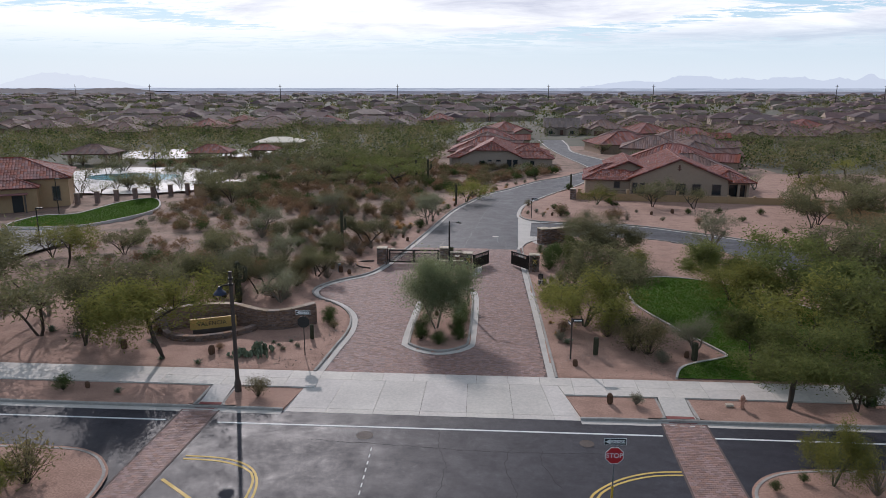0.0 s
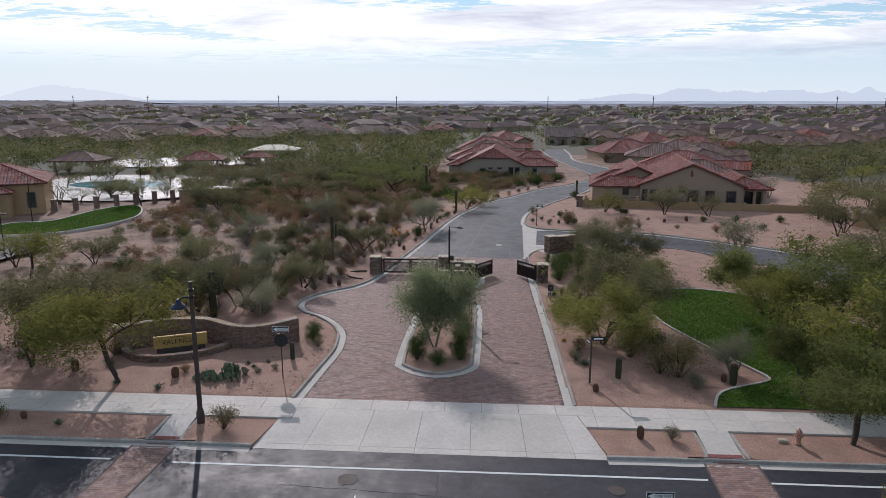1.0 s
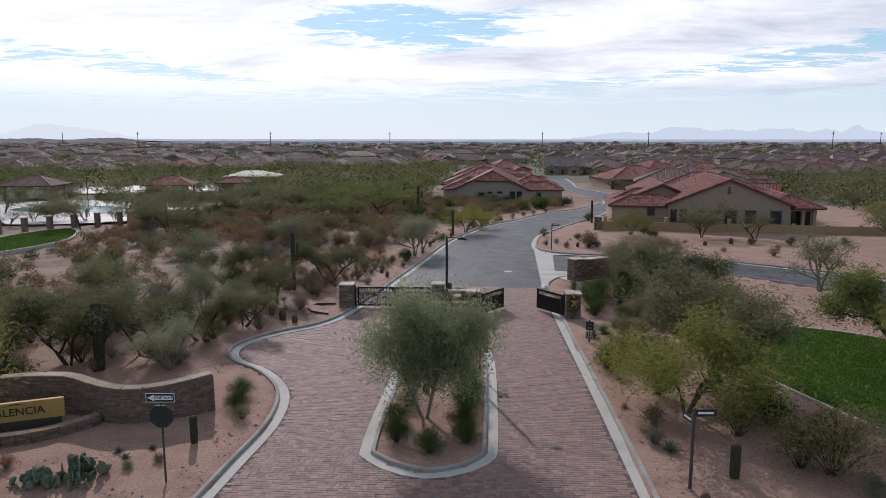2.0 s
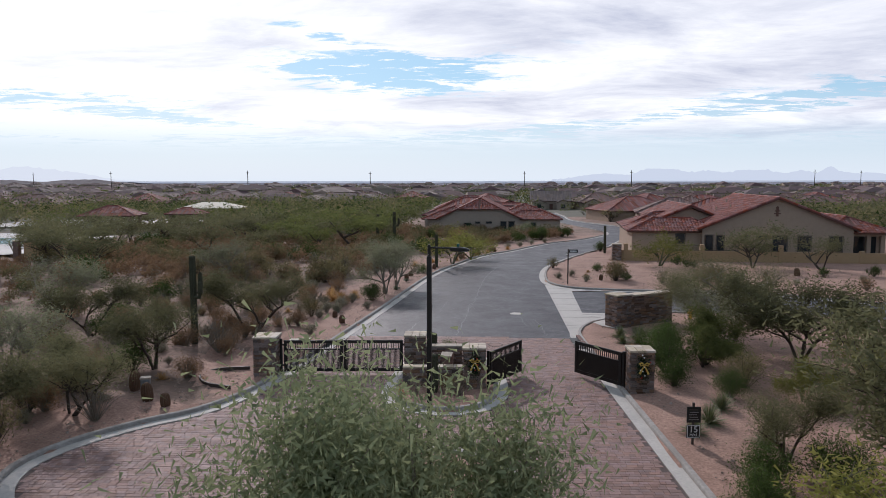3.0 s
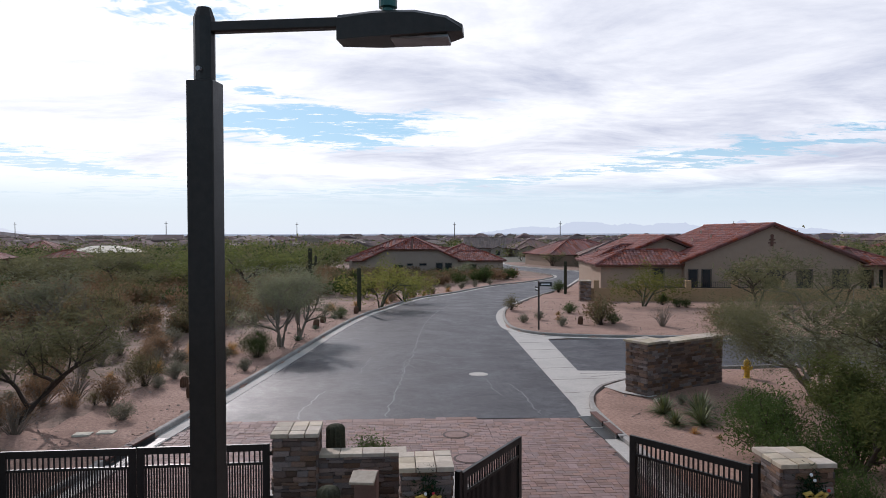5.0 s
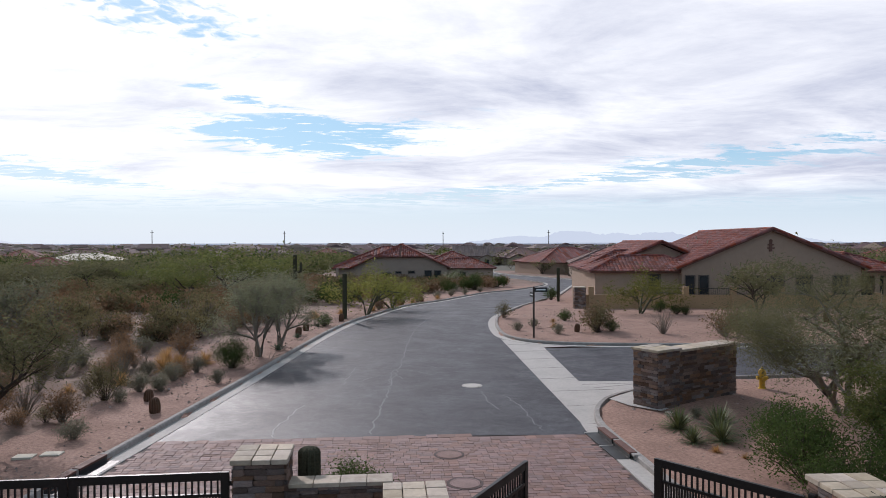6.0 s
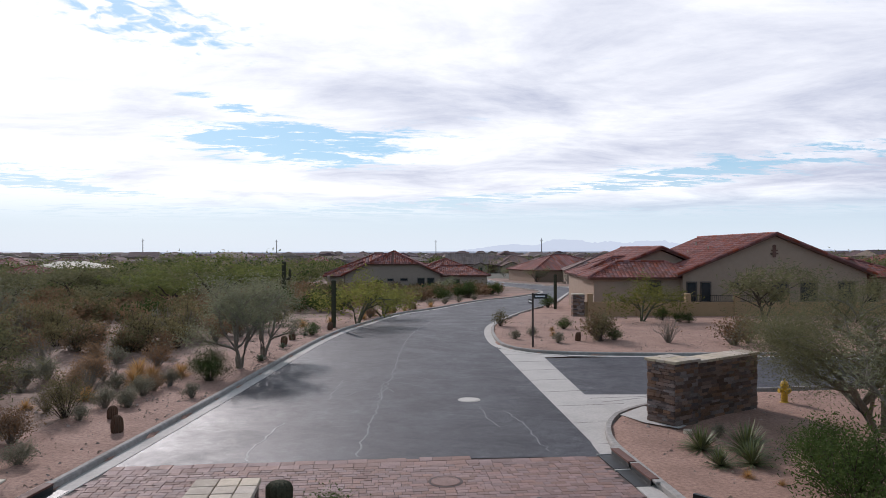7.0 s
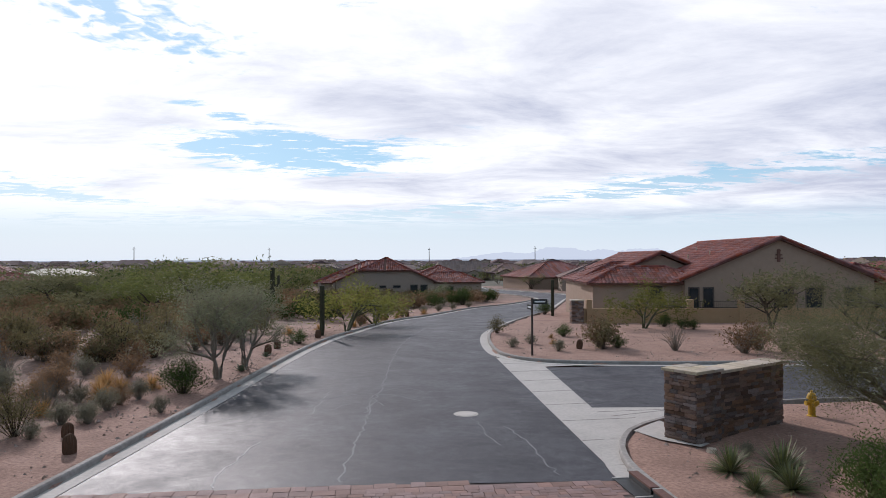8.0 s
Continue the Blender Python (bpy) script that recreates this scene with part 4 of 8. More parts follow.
def tree_meshes(seed, h, spread, leaves, leaf, size=0.07, stems=3, bark="bark", base=0.35, r0=0.09, droop=0.0, dens=0.35, hang=0.0):
    """Trunk and crown of one tree: limbs that fork four times, with leaf sprays along the last twigs."""
    rnd = random.Random(seed)
    nr = np.random.default_rng(seed)
    bits, tips = [], []

    def grow(p, d, length, r, level):
        pts, rad = [p], [r]
        q, dd = p.copy(), d.copy()
        n = 4 if level < 2 else 3
        for i in range(n):
            dd = (dd + Vector((rnd.gauss(0, 0.17), rnd.gauss(0, 0.17), rnd.gauss(0.02, 0.12) - droop * level * 0.1))).normalized()
            q = q + dd * length / n
            pts.append(q.copy())
            rad.append(r * (1 - 0.45 * (i + 1) / n))
        bits.append((level, tube(pts, rad, 7 if level == 0 else 5 if level < 2 else 3, False)))
        if level >= 3:
            for t in (0.3, 0.6, 1.0):
                k = min(n - 1, int(t * n))
                tips.append((pts[k].lerp(pts[k + 1], min(1.0, t * n - k)), length))
            return
        for b in range(rnd.randint(3, 4) if level else rnd.randint(3, 4)):
            t = rnd.uniform(0.45, 1.0)
            k = min(n - 1, int(t * n))
            s = pts[k].lerp(pts[k + 1], t * n - k if t < 1 else 1)
            az = rnd.uniform(0, 2 * math.pi)
            out = Vector((math.cos(az), math.sin(az), rnd.uniform(0.05, 0.7)))
            nd = (dd * 0.55 + out * (0.75 * spread / h + 0.3)).normalized()
            grow(s, nd, length * rnd.uniform(0.55, 0.8), rad[k] * 0.62, level + 1)

    for s in range(stems):
        az = 2 * math.pi * s / stems + rnd.uniform(-0.5, 0.5)
        lean = rnd.uniform(0.15, 0.5) if stems > 1 else 0.08
        d = Vector((math.cos(az) * lean * spread / h * 1.3, math.sin(az) * lean * spread / h * 1.3, 1)).normalized()
        grow(Vector((0.05 * math.cos(az), 0.05 * math.sin(az), -0.12)), d, h * base, r0 * rnd.uniform(0.7, 1.1), 0)
    T = np.array([tuple(t[0]) for t in tips])
    k = h / max(T[:, 2].max() + 0.3, 0.1)
    rr = np.percentile(np.hypot(T[:, 0], T[:, 1]), 92)
    kx = (spread / 2) / rr
    sc = np.array([kx, kx, k])
    wood = []
    for most in (3, 1):
        V, F = joined(*[b for lv, b in bits if lv <= most])
        V = np.array([tuple(v) for v in V])
        V[:, :2] *= np.where(V[:, 2:3] < 0.2, 1.0, kx) if kx < 1 else 1.0 + (kx - 1) * np.clip(V[:, 2:3] / (0.3 * h), 0, 1)
        V[:, 2] *= np.where(V[:, 2] > 0, k, 1)
        wood.append(mesh_of("trunk", V, [tuple(f) for f in F], bark))
        wood[-1].polygons.foreach_set("use_smooth", [True] * len(F))
    Ts = T * sc
    if kx >= 1:
        Ts[:, :2] = T[:, :2] * (1.0 + (kx - 1) * np.clip(T[:, 2:3] / (0.3 * h), 0, 1))
    pick = nr.integers(0, len(Ts), leaves)
    C = Ts[pick] + np.clip(nr.normal(size=(leaves, 3)), -1.7, 1.7) * np.array([dens, dens, dens * 0.75]) * (0.4 + nr.random((leaves, 1)))
    C[:, 2] -= hang * nr.random(leaves) ** 1.6 * (0.4 + 0.6 * np.sin(C[:, 0] * 2.1 + C[:, 1] * 1.7) ** 2)
    C[:, 2] = np.maximum(C[:, 2], 0.25)
    LV, LF = leaf_quads(C, size * 1.4, nr, 0.3, 0.27)
    return wood, mesh_of("crown", LV, LF, leaf)


def tree_proto(name, label, *a, **k):
    t, c = tree_meshes(*a, **k)
    return name, label, t, c


def thinned(c, every=8, grow=1.75):
    """Lighter foliage for plants that stay far off: fewer, larger leaf sprays."""
    key = c.name, every
    if key not in LIGHT:
        P = np.empty(len(c.vertices) * 3)
        c.vertices.foreach_get("co", P)
        Q = P.reshape(-1, 3, 3)[::every]
        m = Q.mean(1, keepdims=True)
        V = (m + (Q - m) * grow).reshape(-1, 3)
        LIGHT[key] = mesh_of(c.name.split(".")[0], V, np.arange(len(V)).reshape(-1, 3), "mesq")
        LIGHT[key].materials[0] = c.materials[0]
    return LIGHT[key]


LIGHT = {}


def plant_tree(proto, x, y, s=1.0, rot=0.0, label="", sz=None):
    name, lab, t, c = proto
    light = y > 92 or abs(x) > 27
    middling = not light and (x > 20 or x < -21.5 or (y > 60 and x < -16.5))
    t, c = (t[1], thinned(c, 16, 1.9) if y > 135 or abs(x) > 62 else thinned(c)) if light else (t[0], thinned(c, 2, 1.35)) if middling else (t[0], c)
    sz = sz or (s * 0.8 if y > 105 and x < 0 else s)
    e = tagged(empty(name), label or lab, "tree", "desert trees")
    for n, me in (("trunk", t), ("crown", c)):
        o = new(n, me)
        o.parent = e
    z = TERRAIN(y) + 0.04
    e.matrix_world = pose(x, y, z, 0, 0, rot) @ Matrix.Diagonal((s, s, sz or s, 1))
    return e


PALO = [tree_proto("palo_verde_tree", "yellow-green palo verde tree with dark trunk in gravel", 11, 5.2, 6.5, 19000, "palo", 0.063, 1, "bark", base=0.4, r0=0.13, dens=0.41, hang=2.0),
        tree_proto("palo_verde_tree", "spreading palo verde tree with fine yellow-green leaves", 12, 4.6, 6.0, 17900, "palo", 0.055, 3, "bark_g", dens=0.33, hang=1.5)]
LUSH = [tree_proto("mesquite_tree", "broad green mesquite tree over the lawn with dark trunk", 14, 5.6, 7.6, 22400, "lush", 0.069, 1, "bark", base=0.44, r0=0.14, dens=0.43, hang=0.6),
        tree_proto("mesquite_tree", "rounded green mesquite tree beside the lawn", 15, 5.0, 6.6, 20200, "lush", 0.065, 2, "bark", base=0.42, r0=0.12, dens=0.39, hang=0.5)]
MESQ = [tree_proto("mesquite_tree", "wide green mesquite tree with dark forked trunk", 21, 5.5, 7.5, 20200, "mesq", 0.066, 2, "bark", base=0.38, r0=0.11, dens=0.41, hang=1.4),
        tree_proto("mesquite_tree", "dark green mesquite tree with low limbs", 22, 4.4, 6.0, 17900, "mesq", 0.062, 3, "bark", base=0.3, dens=0.33),
        tree_proto("mesquite_tree", "thin mesquite tree with open crown over desert soil", 23, 3.8, 5.0, 16800, "mesq", 0.039, 2, "bark", dens=0.36)]
OLIV = [tree_proto("ironwood_tree", "grey-green ironwood tree with several pale stems", 31, 4.2, 3.9, 9500, "olive", 0.039, 3, "bark_l", dens=0.31),
        tree_proto("ironwood_tree", "grey-green desert tree with fine airy crown", 32, 3.6, 4.0, 9000, "olive", 0.037, 3, "bark_l", dens=0.33)]
SHADY = tree_proto("mesquite_tree", "dense fine-leaved mesquite tree with low grey limbs beside a stone wall", 24, 4.3, 6.2, 80000, "mesq", 0.021, 3, "bark_l", base=0.26, dens=0.45)


def bush_mesh(seed, h, w, leaves, leaf, size, stems=26, twiggy=0.5):
    nr = np.random.default_rng(seed)
    rnd = random.Random(seed)
    bits, C = [], []
    for _ in range(stems):
        az, out = rnd.uniform(0, 2 * math.pi), rnd.uniform(0.1, 1.0) ** 0.7
        tip = Vector((math.cos(az) * out * w / 2, math.sin(az) * out * w / 2, h * (1.05 - 0.55 * out ** 2) * rnd.uniform(0.7, 1.05)))
        mid = tip * 0.5 + Vector((rnd.gauss(0, 0.05), rnd.gauss(0, 0.05), h * 0.08))
        bits.append(tube([(tip.x * 0.06, tip.y * 0.06, -0.05), mid, tip], [0.014, 0.009, 0.004], 3, False))
        C.append((mid, tip))
    V, F = joined(*bits)
    k = nr.integers(0, stems, leaves)
    t = nr.random(leaves) ** 0.75
    mids, tips = np.array([tuple(c[0]) for c in C]), np.array([tuple(c[1]) for c in C])
    P = mids[k] * (0.55 + 0.45 * nr.random((leaves, 1))) * (1 - t)[:, None] + tips[k] * t[:, None] + nr.normal(size=(leaves, 3)) * w * 0.085
    P[:, 2] = np.maximum(P[:, 2], 0.03)
    LV, LF = leaf_quads(P, size, nr, 0.1, 0.4)
    return mesh_of("stems", [tuple(v) for v in V], [tuple(f) for f in F], "bark_l" if twiggy > 0.5 else "bark"), mesh_of("foliage", LV, LF, leaf)


BUSH = dict(
    creo=[bush_mesh(41 + i, 1.3, 1.7, 2600, "creo", 0.036, 30) for i in range(3)],
    dark=[bush_mesh(51 + i, 1.3, 1.8, 6500, "dark", 0.03, 40) for i in range(2)],
    dry=[bush_mesh(61 + i, 1.0, 1.5, 2300, "dry", 0.034, 46, 0.6) for i in range(3)],
    grey=[bush_mesh(71 + i, 0.7, 1.0, 2000, "grey", 0.028, 30, 0.6) for i in range(2)],
    bare=[bush_mesh(81 + i, 1.3, 1.5, 160, "dry", 0.03, 60, 0.6) for i in range(2)],
    yel=[bush_mesh(86, 1.0, 1.2, 1700, "yflower", 0.045, 24)],
)
BUSH_TAG = dict(creo=("creosote_bush", "olive-green creosote bush on desert gravel"), dark=("shrub", "dense dark green shrub"), dry=("dry_shrub", "brown dry desert shrub"),
                grey=("bursage", "small grey-green bursage mound"), bare=("bare_shrub", "leafless twiggy desert shrub"), yel=("brittlebush", "yellow-green flowering shrub in gravel"))


def bush(kind, x, y, s=1.0, sz=None):
    name, lab = BUSH_TAG[kind]
    k = int(abs(x * 37 + y * 91))
    o = empty(name)
    stem, leaves = BUSH[kind][k % len(BUSH[kind])]
    if y > 84 or x < -19 or abs(x) > 20:
        leaves = thinned(leaves, 3, 1.6)
    for n, me in (("stem", stem), ("foliage", leaves)):
        tagged(new(n, me), kind="stuff").parent = o
    o.matrix_world = pose(x, y, TERRAIN(y) + 0.05, 0, 0, (k * 47) % 360) @ Matrix.Diagonal((s, s, sz or s, 1))
    return tagged(o, lab, "shrub", "desert shrubs")


TREES = [
    (MESQ[0], -30.9, 43.9, 1.1, 10), (MESQ[0], -26.8, 42.4, 1.0, 120), (PALO[0], -20.4, 40.5, 1.15, 215), (MESQ[0], -37.5, 42.5, 1.1, 80), (MESQ[0], -30, 50, 1.0, 30), (OLIV[1], -33, 48, 1.1, 20),
    (PALO[1], 6.9, 48.6, 1.12, 20), (MESQ[1], 9.2, 52.5, 1.2, 90), (MESQ[2], 6.7, 57.3, 0.62, 200),
    (OLIV[1], 13.4, 44.0, 0.85, 0), (LUSH[1], 15.95, 40.6, 0.75, 60), (LUSH[0], 16.2, 36.0, 0.86, 150), (PALO[1], 20.5, 45, 1.4, 10), (LUSH[0], 22.5, 49.5, 1.15, 240), (PALO[0], 17.8, 49.5, 0.95, 30), (LUSH[1], 19.5, 55.5, 1.05, 130), (MESQ[0], 26, 56, 1.25, 100), (LUSH[1], 29, 43, 1.2, 200), (LUSH[0], 24.5, 41.5, 1.1, 0), (LUSH[1], 30, 50, 1.3, 50), (MESQ[0], 34, 57, 1.3, 10), (MESQ[1], 33, 36.5, 1.3, 310),
    (MESQ[1], 25, 40.2, 1.1, 100), (MESQ[2], 19.75, 36.0, 0.8, 70),
    (MESQ[2], -19.0, 54.8, 1.0, 20), (MESQ[2], -21.8, 53.0, 1.05, 140), (OLIV[1], -16.6, 52.6, 0.95, 70), (MESQ[2], -24.6, 52.0, 1.1, 260), (MESQ[1], -28.0, 55.5, 0.8, 10), (OLIV[1], -22.5, 60.5, 1.0, 0), (MESQ[2], -25.5, 63.5, 1.1, 95), (OLIV[0], -19.5, 64.0, 0.85, 33), (MESQ[2], -21.5, 73.0, 0.85, 210), (OLIV[1], -26.5, 79.0, 1.1, 120), (OLIV[1], -21.0, 92.0, 1.1, 10),
    (OLIV[0], 23, 72.3, 1.15, 0), (SHADY, 10.7, 73.7, 1.0, 200), (OLIV[1], 9.7, 70.2, 1.0, 90), (MESQ[1], 12.0, 68.0, 0.95, 140), (LUSH[1], 7.6, 67.2, 0.52, 30), (PALO[1], 9.6, 62.6, 0.42, 80), (PALO[1], 13.5, 63.8, 0.65, 300),
    (OLIV[0], -7.9, 85.9, 1.0, 30), (OLIV[0], -7.4, 88.8, 0.95, 170), (PALO[1], -3.6, 103.4, 0.95, 60), (PALO[1], -1.8, 109.2, 0.9, 190), (OLIV[1], 6.5, 143, 0.9, 10),
    (MESQ[2], -13.3, 72.7, 1.0, 0), (MESQ[2], -15.2, 66.0, 0.9, 80), (MESQ[2], -17.0, 57.5, 0.85, 200), (MESQ[2], -15.6, 60.5, 0.8, 310), (MESQ[2], -22, 56, 1.0, 50),
    (PALO[1], 15.4, 102.2, 0.85, 60), (MESQ[1], 23.0, 100.3, 1.0, 10), (MESQ[2], 28.5, 99.3, 0.95, 100), (MESQ[1], 42, 98, 1.0, 20), (MESQ[0], 46, 91, 1.1, 50),
    (MESQ[1], -38, 100, 1.05, 0), (MESQ[1], -42, 103, 1.1, 90), (MESQ[1], -35, 98, 0.95, 220), (MESQ[0], -30.7, 114, 1.0, 10), (MESQ[1], -42, 130, 1.2, 60), (OLIV[1], -46, 122, 1.2, 0),
    (MESQ[0], -23, 131, 1.0, 90), (MESQ[1], -34, 140, 1.0, 190), (MESQ[0], -41, 165, 1.1, 20), (MESQ[1], -54, 166, 1.0, 0), (MESQ[0], -28, 158, 1.1, 40), (MESQ[1], -20, 170, 1.0, 130),
    (PALO[0], -40, 62, 0.9, 0), (PALO[0], -46, 60, 0.9, 140), (MESQ[1], -44, 66, 0.8, 40), (MESQ[1], -37, 67, 0.75, 10), (MESQ[0], -58, 128, 0.9, 10), (OLIV[0], -55, 112, 1.2, 10),
]
for p, x, y, s, r in TREES:
    plant_tree(p, x, y, s, r)
plant_tree(tree_proto("ironwood_tree", "grey-green multi-stemmed tree on the entry island", 35, 5.0, 4.6, 46000, "sage", 0.056, 2, "bark_l", base=0.30, dens=0.62, hang=0.9), -3.7, 47.4, 0.84, 40, "", 1.17)
for x, y, k, q in ((-79, 118, 1, 0.9), (-71, 113, 0, 0.8), (-63, 117, 1, 0.8), (-55.5, 121, 0, 0.9), (-84, 133, 0, 1.1), (-76, 141, 1, 1.1), (-66, 142, 0, 1.0), (-57, 139, 1, 1.0), (-72, 156, 0, 1.1), (-62, 153, 1, 1.1), (-84, 158, 0, 1.1), (-90, 166, 1, 1.2), (-74, 182, 0, 1.1), (-66, 178, 1, 1.0), (-52, 150, 0, 1.1), (-49, 134, 1, 1.0)):
    plant_tree((OLIV[1], MESQ[1])[k], x, y, q, x * 31)
for x, y, k, q in ((33, 151, 1, 0.7), (35, 163, 0, 0.8), (36, 176, 1, 0.75), (33.5, 188, 0, 0.9), (31, 200, 1, 0.8), (30, 213, 0, 0.9), (31, 226, 1, 0.8), (32, 243, 0, 0.9), (14, 170, 1, 0.6), (14.5, 190, 0, 0.8), (12.5, 211, 1, 0.8), (12, 233, 0, 0.9), (38, 126, 1, 0.9), (44, 128, 0, 1.0)):
    plant_tree((OLIV[1], MESQ[1])[k], x, y, q, x * 57)
rt = random.Random(31)
for x0, x1, y0, y1, n, kinds in ((-115, -45, 150, 215, 26, MESQ), (-70, -44, 101, 114, 9, MESQ[:2] + OLIV), (-62, -40, 114, 150, 9, MESQ[:2] + OLIV), (-110, -86, 95, 150, 12, MESQ), (-78, -36, 42, 62, 9, PALO[:1] + MESQ[:2]), (-40, -14, 112, 178, 20, MESQ[:2] + LUSH), (-80, -14, 118, 190, 26, LUSH[1:] + MESQ + OLIV + MESQ[:2]),
                                 (48, 120, 62, 140, 30, MESQ[:2] + PALO), (52, 130, 140, 235, 30, MESQ[:2]), (30, 48, 118, 128, 4, OLIV), (33, 47, 60, 92, 7, MESQ), (-14, -10, 185, 260, 5, MESQ)):
    for _ in range(n):
        plant_tree(rt.choice(kinds), rt.uniform(x0, x1), rt.uniform(y0, y1), rt.uniform(0.8, 1.2), rt.uniform(0, 360))

# desert shrubs over the wild ground: the nearer ones singly, the rest as one cover
rs = random.Random(77)
count, cover = 0, {}
while count < 1500:
    x, y = rs.uniform(-75, 14), 60 + 110 * rs.random() ** 0.9
    lx = np.interp(y, [p.y for p in LEFT if p.y > 62], [p.x for p in LEFT if p.y > 62])
    if x > lx - 4.0 - 1.5 * rs.random() or (x < -43 and y < 150) or (x > -12.5 and y > 155) or (y < 66 and x > -17) or math.sin(x * 0.33 + 1) * math.sin(y * 0.27) > 0.35 + 0.5 * rs.random():
        continue
    kind = rs.choices(("creo", "dry", "grey", "bare", "dark"), (3, 6.5, 2.2, 2.0, 0.9))[0]
    s = rs.uniform(0.6, 1.25) + (0.4 if y > 90 else 0)
    count += 1
    if x > -26 and y < 100:
        bush(kind, x, y, s)
    else:
        cover.setdefault(kind, []).append((x, y, s, rs.uniform(0, 6.28)))
for kind, spots in cover.items():
    me0 = BUSH[kind][0][1]
    P = np.empty(len(me0.vertices) * 3)
    me0.vertices.foreach_get("co", P)
    Q = P.reshape(-1, 3, 3)[:: 9].reshape(-1, 3)
    C = Q.reshape(-1, 3, 3).mean(1, keepdims=True)
    Q = (C + (Q.reshape(-1, 3, 3) - C) * 2.7).reshape(-1, 3)
    out = []
    for x, y, s, a in spots:
        c, d = math.cos(a) * s, math.sin(a) * s
        out.append(np.stack([x + Q[:, 0] * c - Q[:, 1] * d, y + Q[:, 0] * d + Q[:, 1] * c, TERRAIN(y) + 0.05 + Q[:, 2] * s], -1))
    V = np.concatenate(out)
    leaf = dict(creo="creo", dry="dry", grey="grey", bare="dry", dark="dark")[kind]
    tagged(new("desert_scrub", mesh_of("desert_scrub", V, np.arange(len(V)).reshape(-1, 3), leaf)), "dense low desert scrub over the wild ground", "scrub", kind="stuff")


rs = random.Random(15)
for _ in range(70):
    x, y = rs.uniform(-34, -15.0), rs.uniform(49.5, 66)
    if x > -18 and y < 51:
        continue
    bush(rs.choice(("dry", "creo", "dry", "bare", "grey", "dark", "creo")), x, y, rs.uniform(0.7, 1.45))
rs = random.Random(5)
for _ in range(85):
    y = rs.uniform(58, 84)
    lx = float(np.interp(y, [p.y for p in LEFT], [p.x for p in LEFT]))
    bush(rs.choice(("bare", "dry", "grey", "bare", "grey")), lx - rs.uniform(2.4, 14) if y > 68 else lx - rs.uniform(4, 15), y, rs.uniform(0.45, 0.95))


def far_woods():
    """Scrub and garden trees between and beyond the houses."""
    nr = np.random.default_rng(9)
    n = 7000
    y = 150 + 1350 * nr.random(n) ** 1.5
    x = nr.uniform(-0.85, 0.85, n) * (y + 70)
    keep = ~((x > -14) & (x < 52) & (y < 262)) & ~((x < -48) & (y < 215) & (x > -105))
    x, y = x[keep], y[keep]
    x = np.concatenate([x, nr.uniform(-170, -14, 900), nr.uniform(60, 200, 500)])
    y = np.concatenate([y, nr.uniform(165, 330, 900), nr.uniform(140, 320, 500)])
    mats = ("mesq", "creo", "dark", "lush")
    for k, mname in enumerate(mats):
        xs, yy = x[k::4], y[k::4]
        V = []
        for i in range(len(xs)):
            m = int(np.clip(19000 / yy[i], 15, 64))
            r = nr.uniform(1.6, 3.8) * (1.0 if yy[i] < 500 else 0.85)
            h = nr.uniform(0.6, 0.95) * r
            d = nr.normal(size=(m, 3))
            d /= np.linalg.norm(d, axis=1)[:, None]
            d *= (0.6 + 0.45 * nr.random((m, 1))) * (1 + 0.25 * np.sin(d[:, :1] * 5 + i))
            C = np.array([xs[i], yy[i], TERRAIN(yy[i]) + h * 0.95]) + d * np.array([r, r, h])
            V.append(leaf_quads(C, np.clip(yy[i] / 1000, 0.27, 0.85) , nr, 0.2, 0.6)[0])
        V = np.concatenate(V)
        o = new("distant_trees", mesh_of("distant_trees", V, np.arange(len(V)).reshape(-1, 3), mname))
        tagged(o, "scattered green desert trees between the distant houses", "trees", kind="stuff")


far_woods()


# ---- pavement slabs, markings ----
def slab_piece(name, poly, z, t, material, parent):
    k = len(poly)
    V = [(*p[:2], (p[2] if len(p) > 2 else z)) for p in poly]
    V = V + [(v[0], v[1], v[2] - t) for v in V]
    F = [tuple(range(k))] + [(i, i + k, (i + 1) % k + k, (i + 1) % k) for i in range(k)]
    return part(name, (V, F), material, parent)


walkway = tagged(empty("pavement"), "pale concrete sidewalk slabs along the street", "sidewalk", kind="structure")
setting("pavement_bed", flat([(-120, 36.82), (120, 36.82), (120, 39.2), (-120, 39.2)], -0.03), "joint", "dark bed under the sidewalk joints", "paving bed")
row_edges = ((36.88, 38.02), (38.035, 39.16))
x = -58.0
while x < 60:
    w = 1.85
    for a, b in row_edges:
        if -10.6 < x + w / 2 < 4.2 and a < 37:
            continue
        slab_piece("slab", [(x, a), (x + w - 0.015, a), (x + w - 0.015, b), (x, b)], 0.085, 0.1, "slab", walkway)
    x += w
slab_piece("slab", [(4.34, 36.88), (4.885, 36.88), (4.885, 38.02), (4.06, 38.02)], 0.085, 0.1, "slab", walkway)
slab_piece("slab", [(3.07, 38.035), (4.885, 38.035), (4.885, 39.16), (3.07, 39.16)], 0.0865, 0.1, "slab", walkway)
apron = tagged(empty("driveway_apron"), "wide pale concrete driveway apron of large slabs", "driveway", kind="structure")
setting("apron_bed", ([(-11, 34.1, -0.16), (5, 34.1, -0.16), (4.2, 37.3, -0.03), (4.2, 38.05, 0.03), (-10.4, 38.05, 0.03), (-10.4, 37.3, -0.03)], [(0, 1, 2, 3, 4, 5)]), "joint", "bed under the apron joints", "paving bed")
cut = [-10.3, -8.35, -5.95, -3.55, -1.15, 1.25, 3.1, 4.05]
low = [-10.95, -8.65, -6.1, -3.6, -1.1, 1.4, 3.55, 4.95]
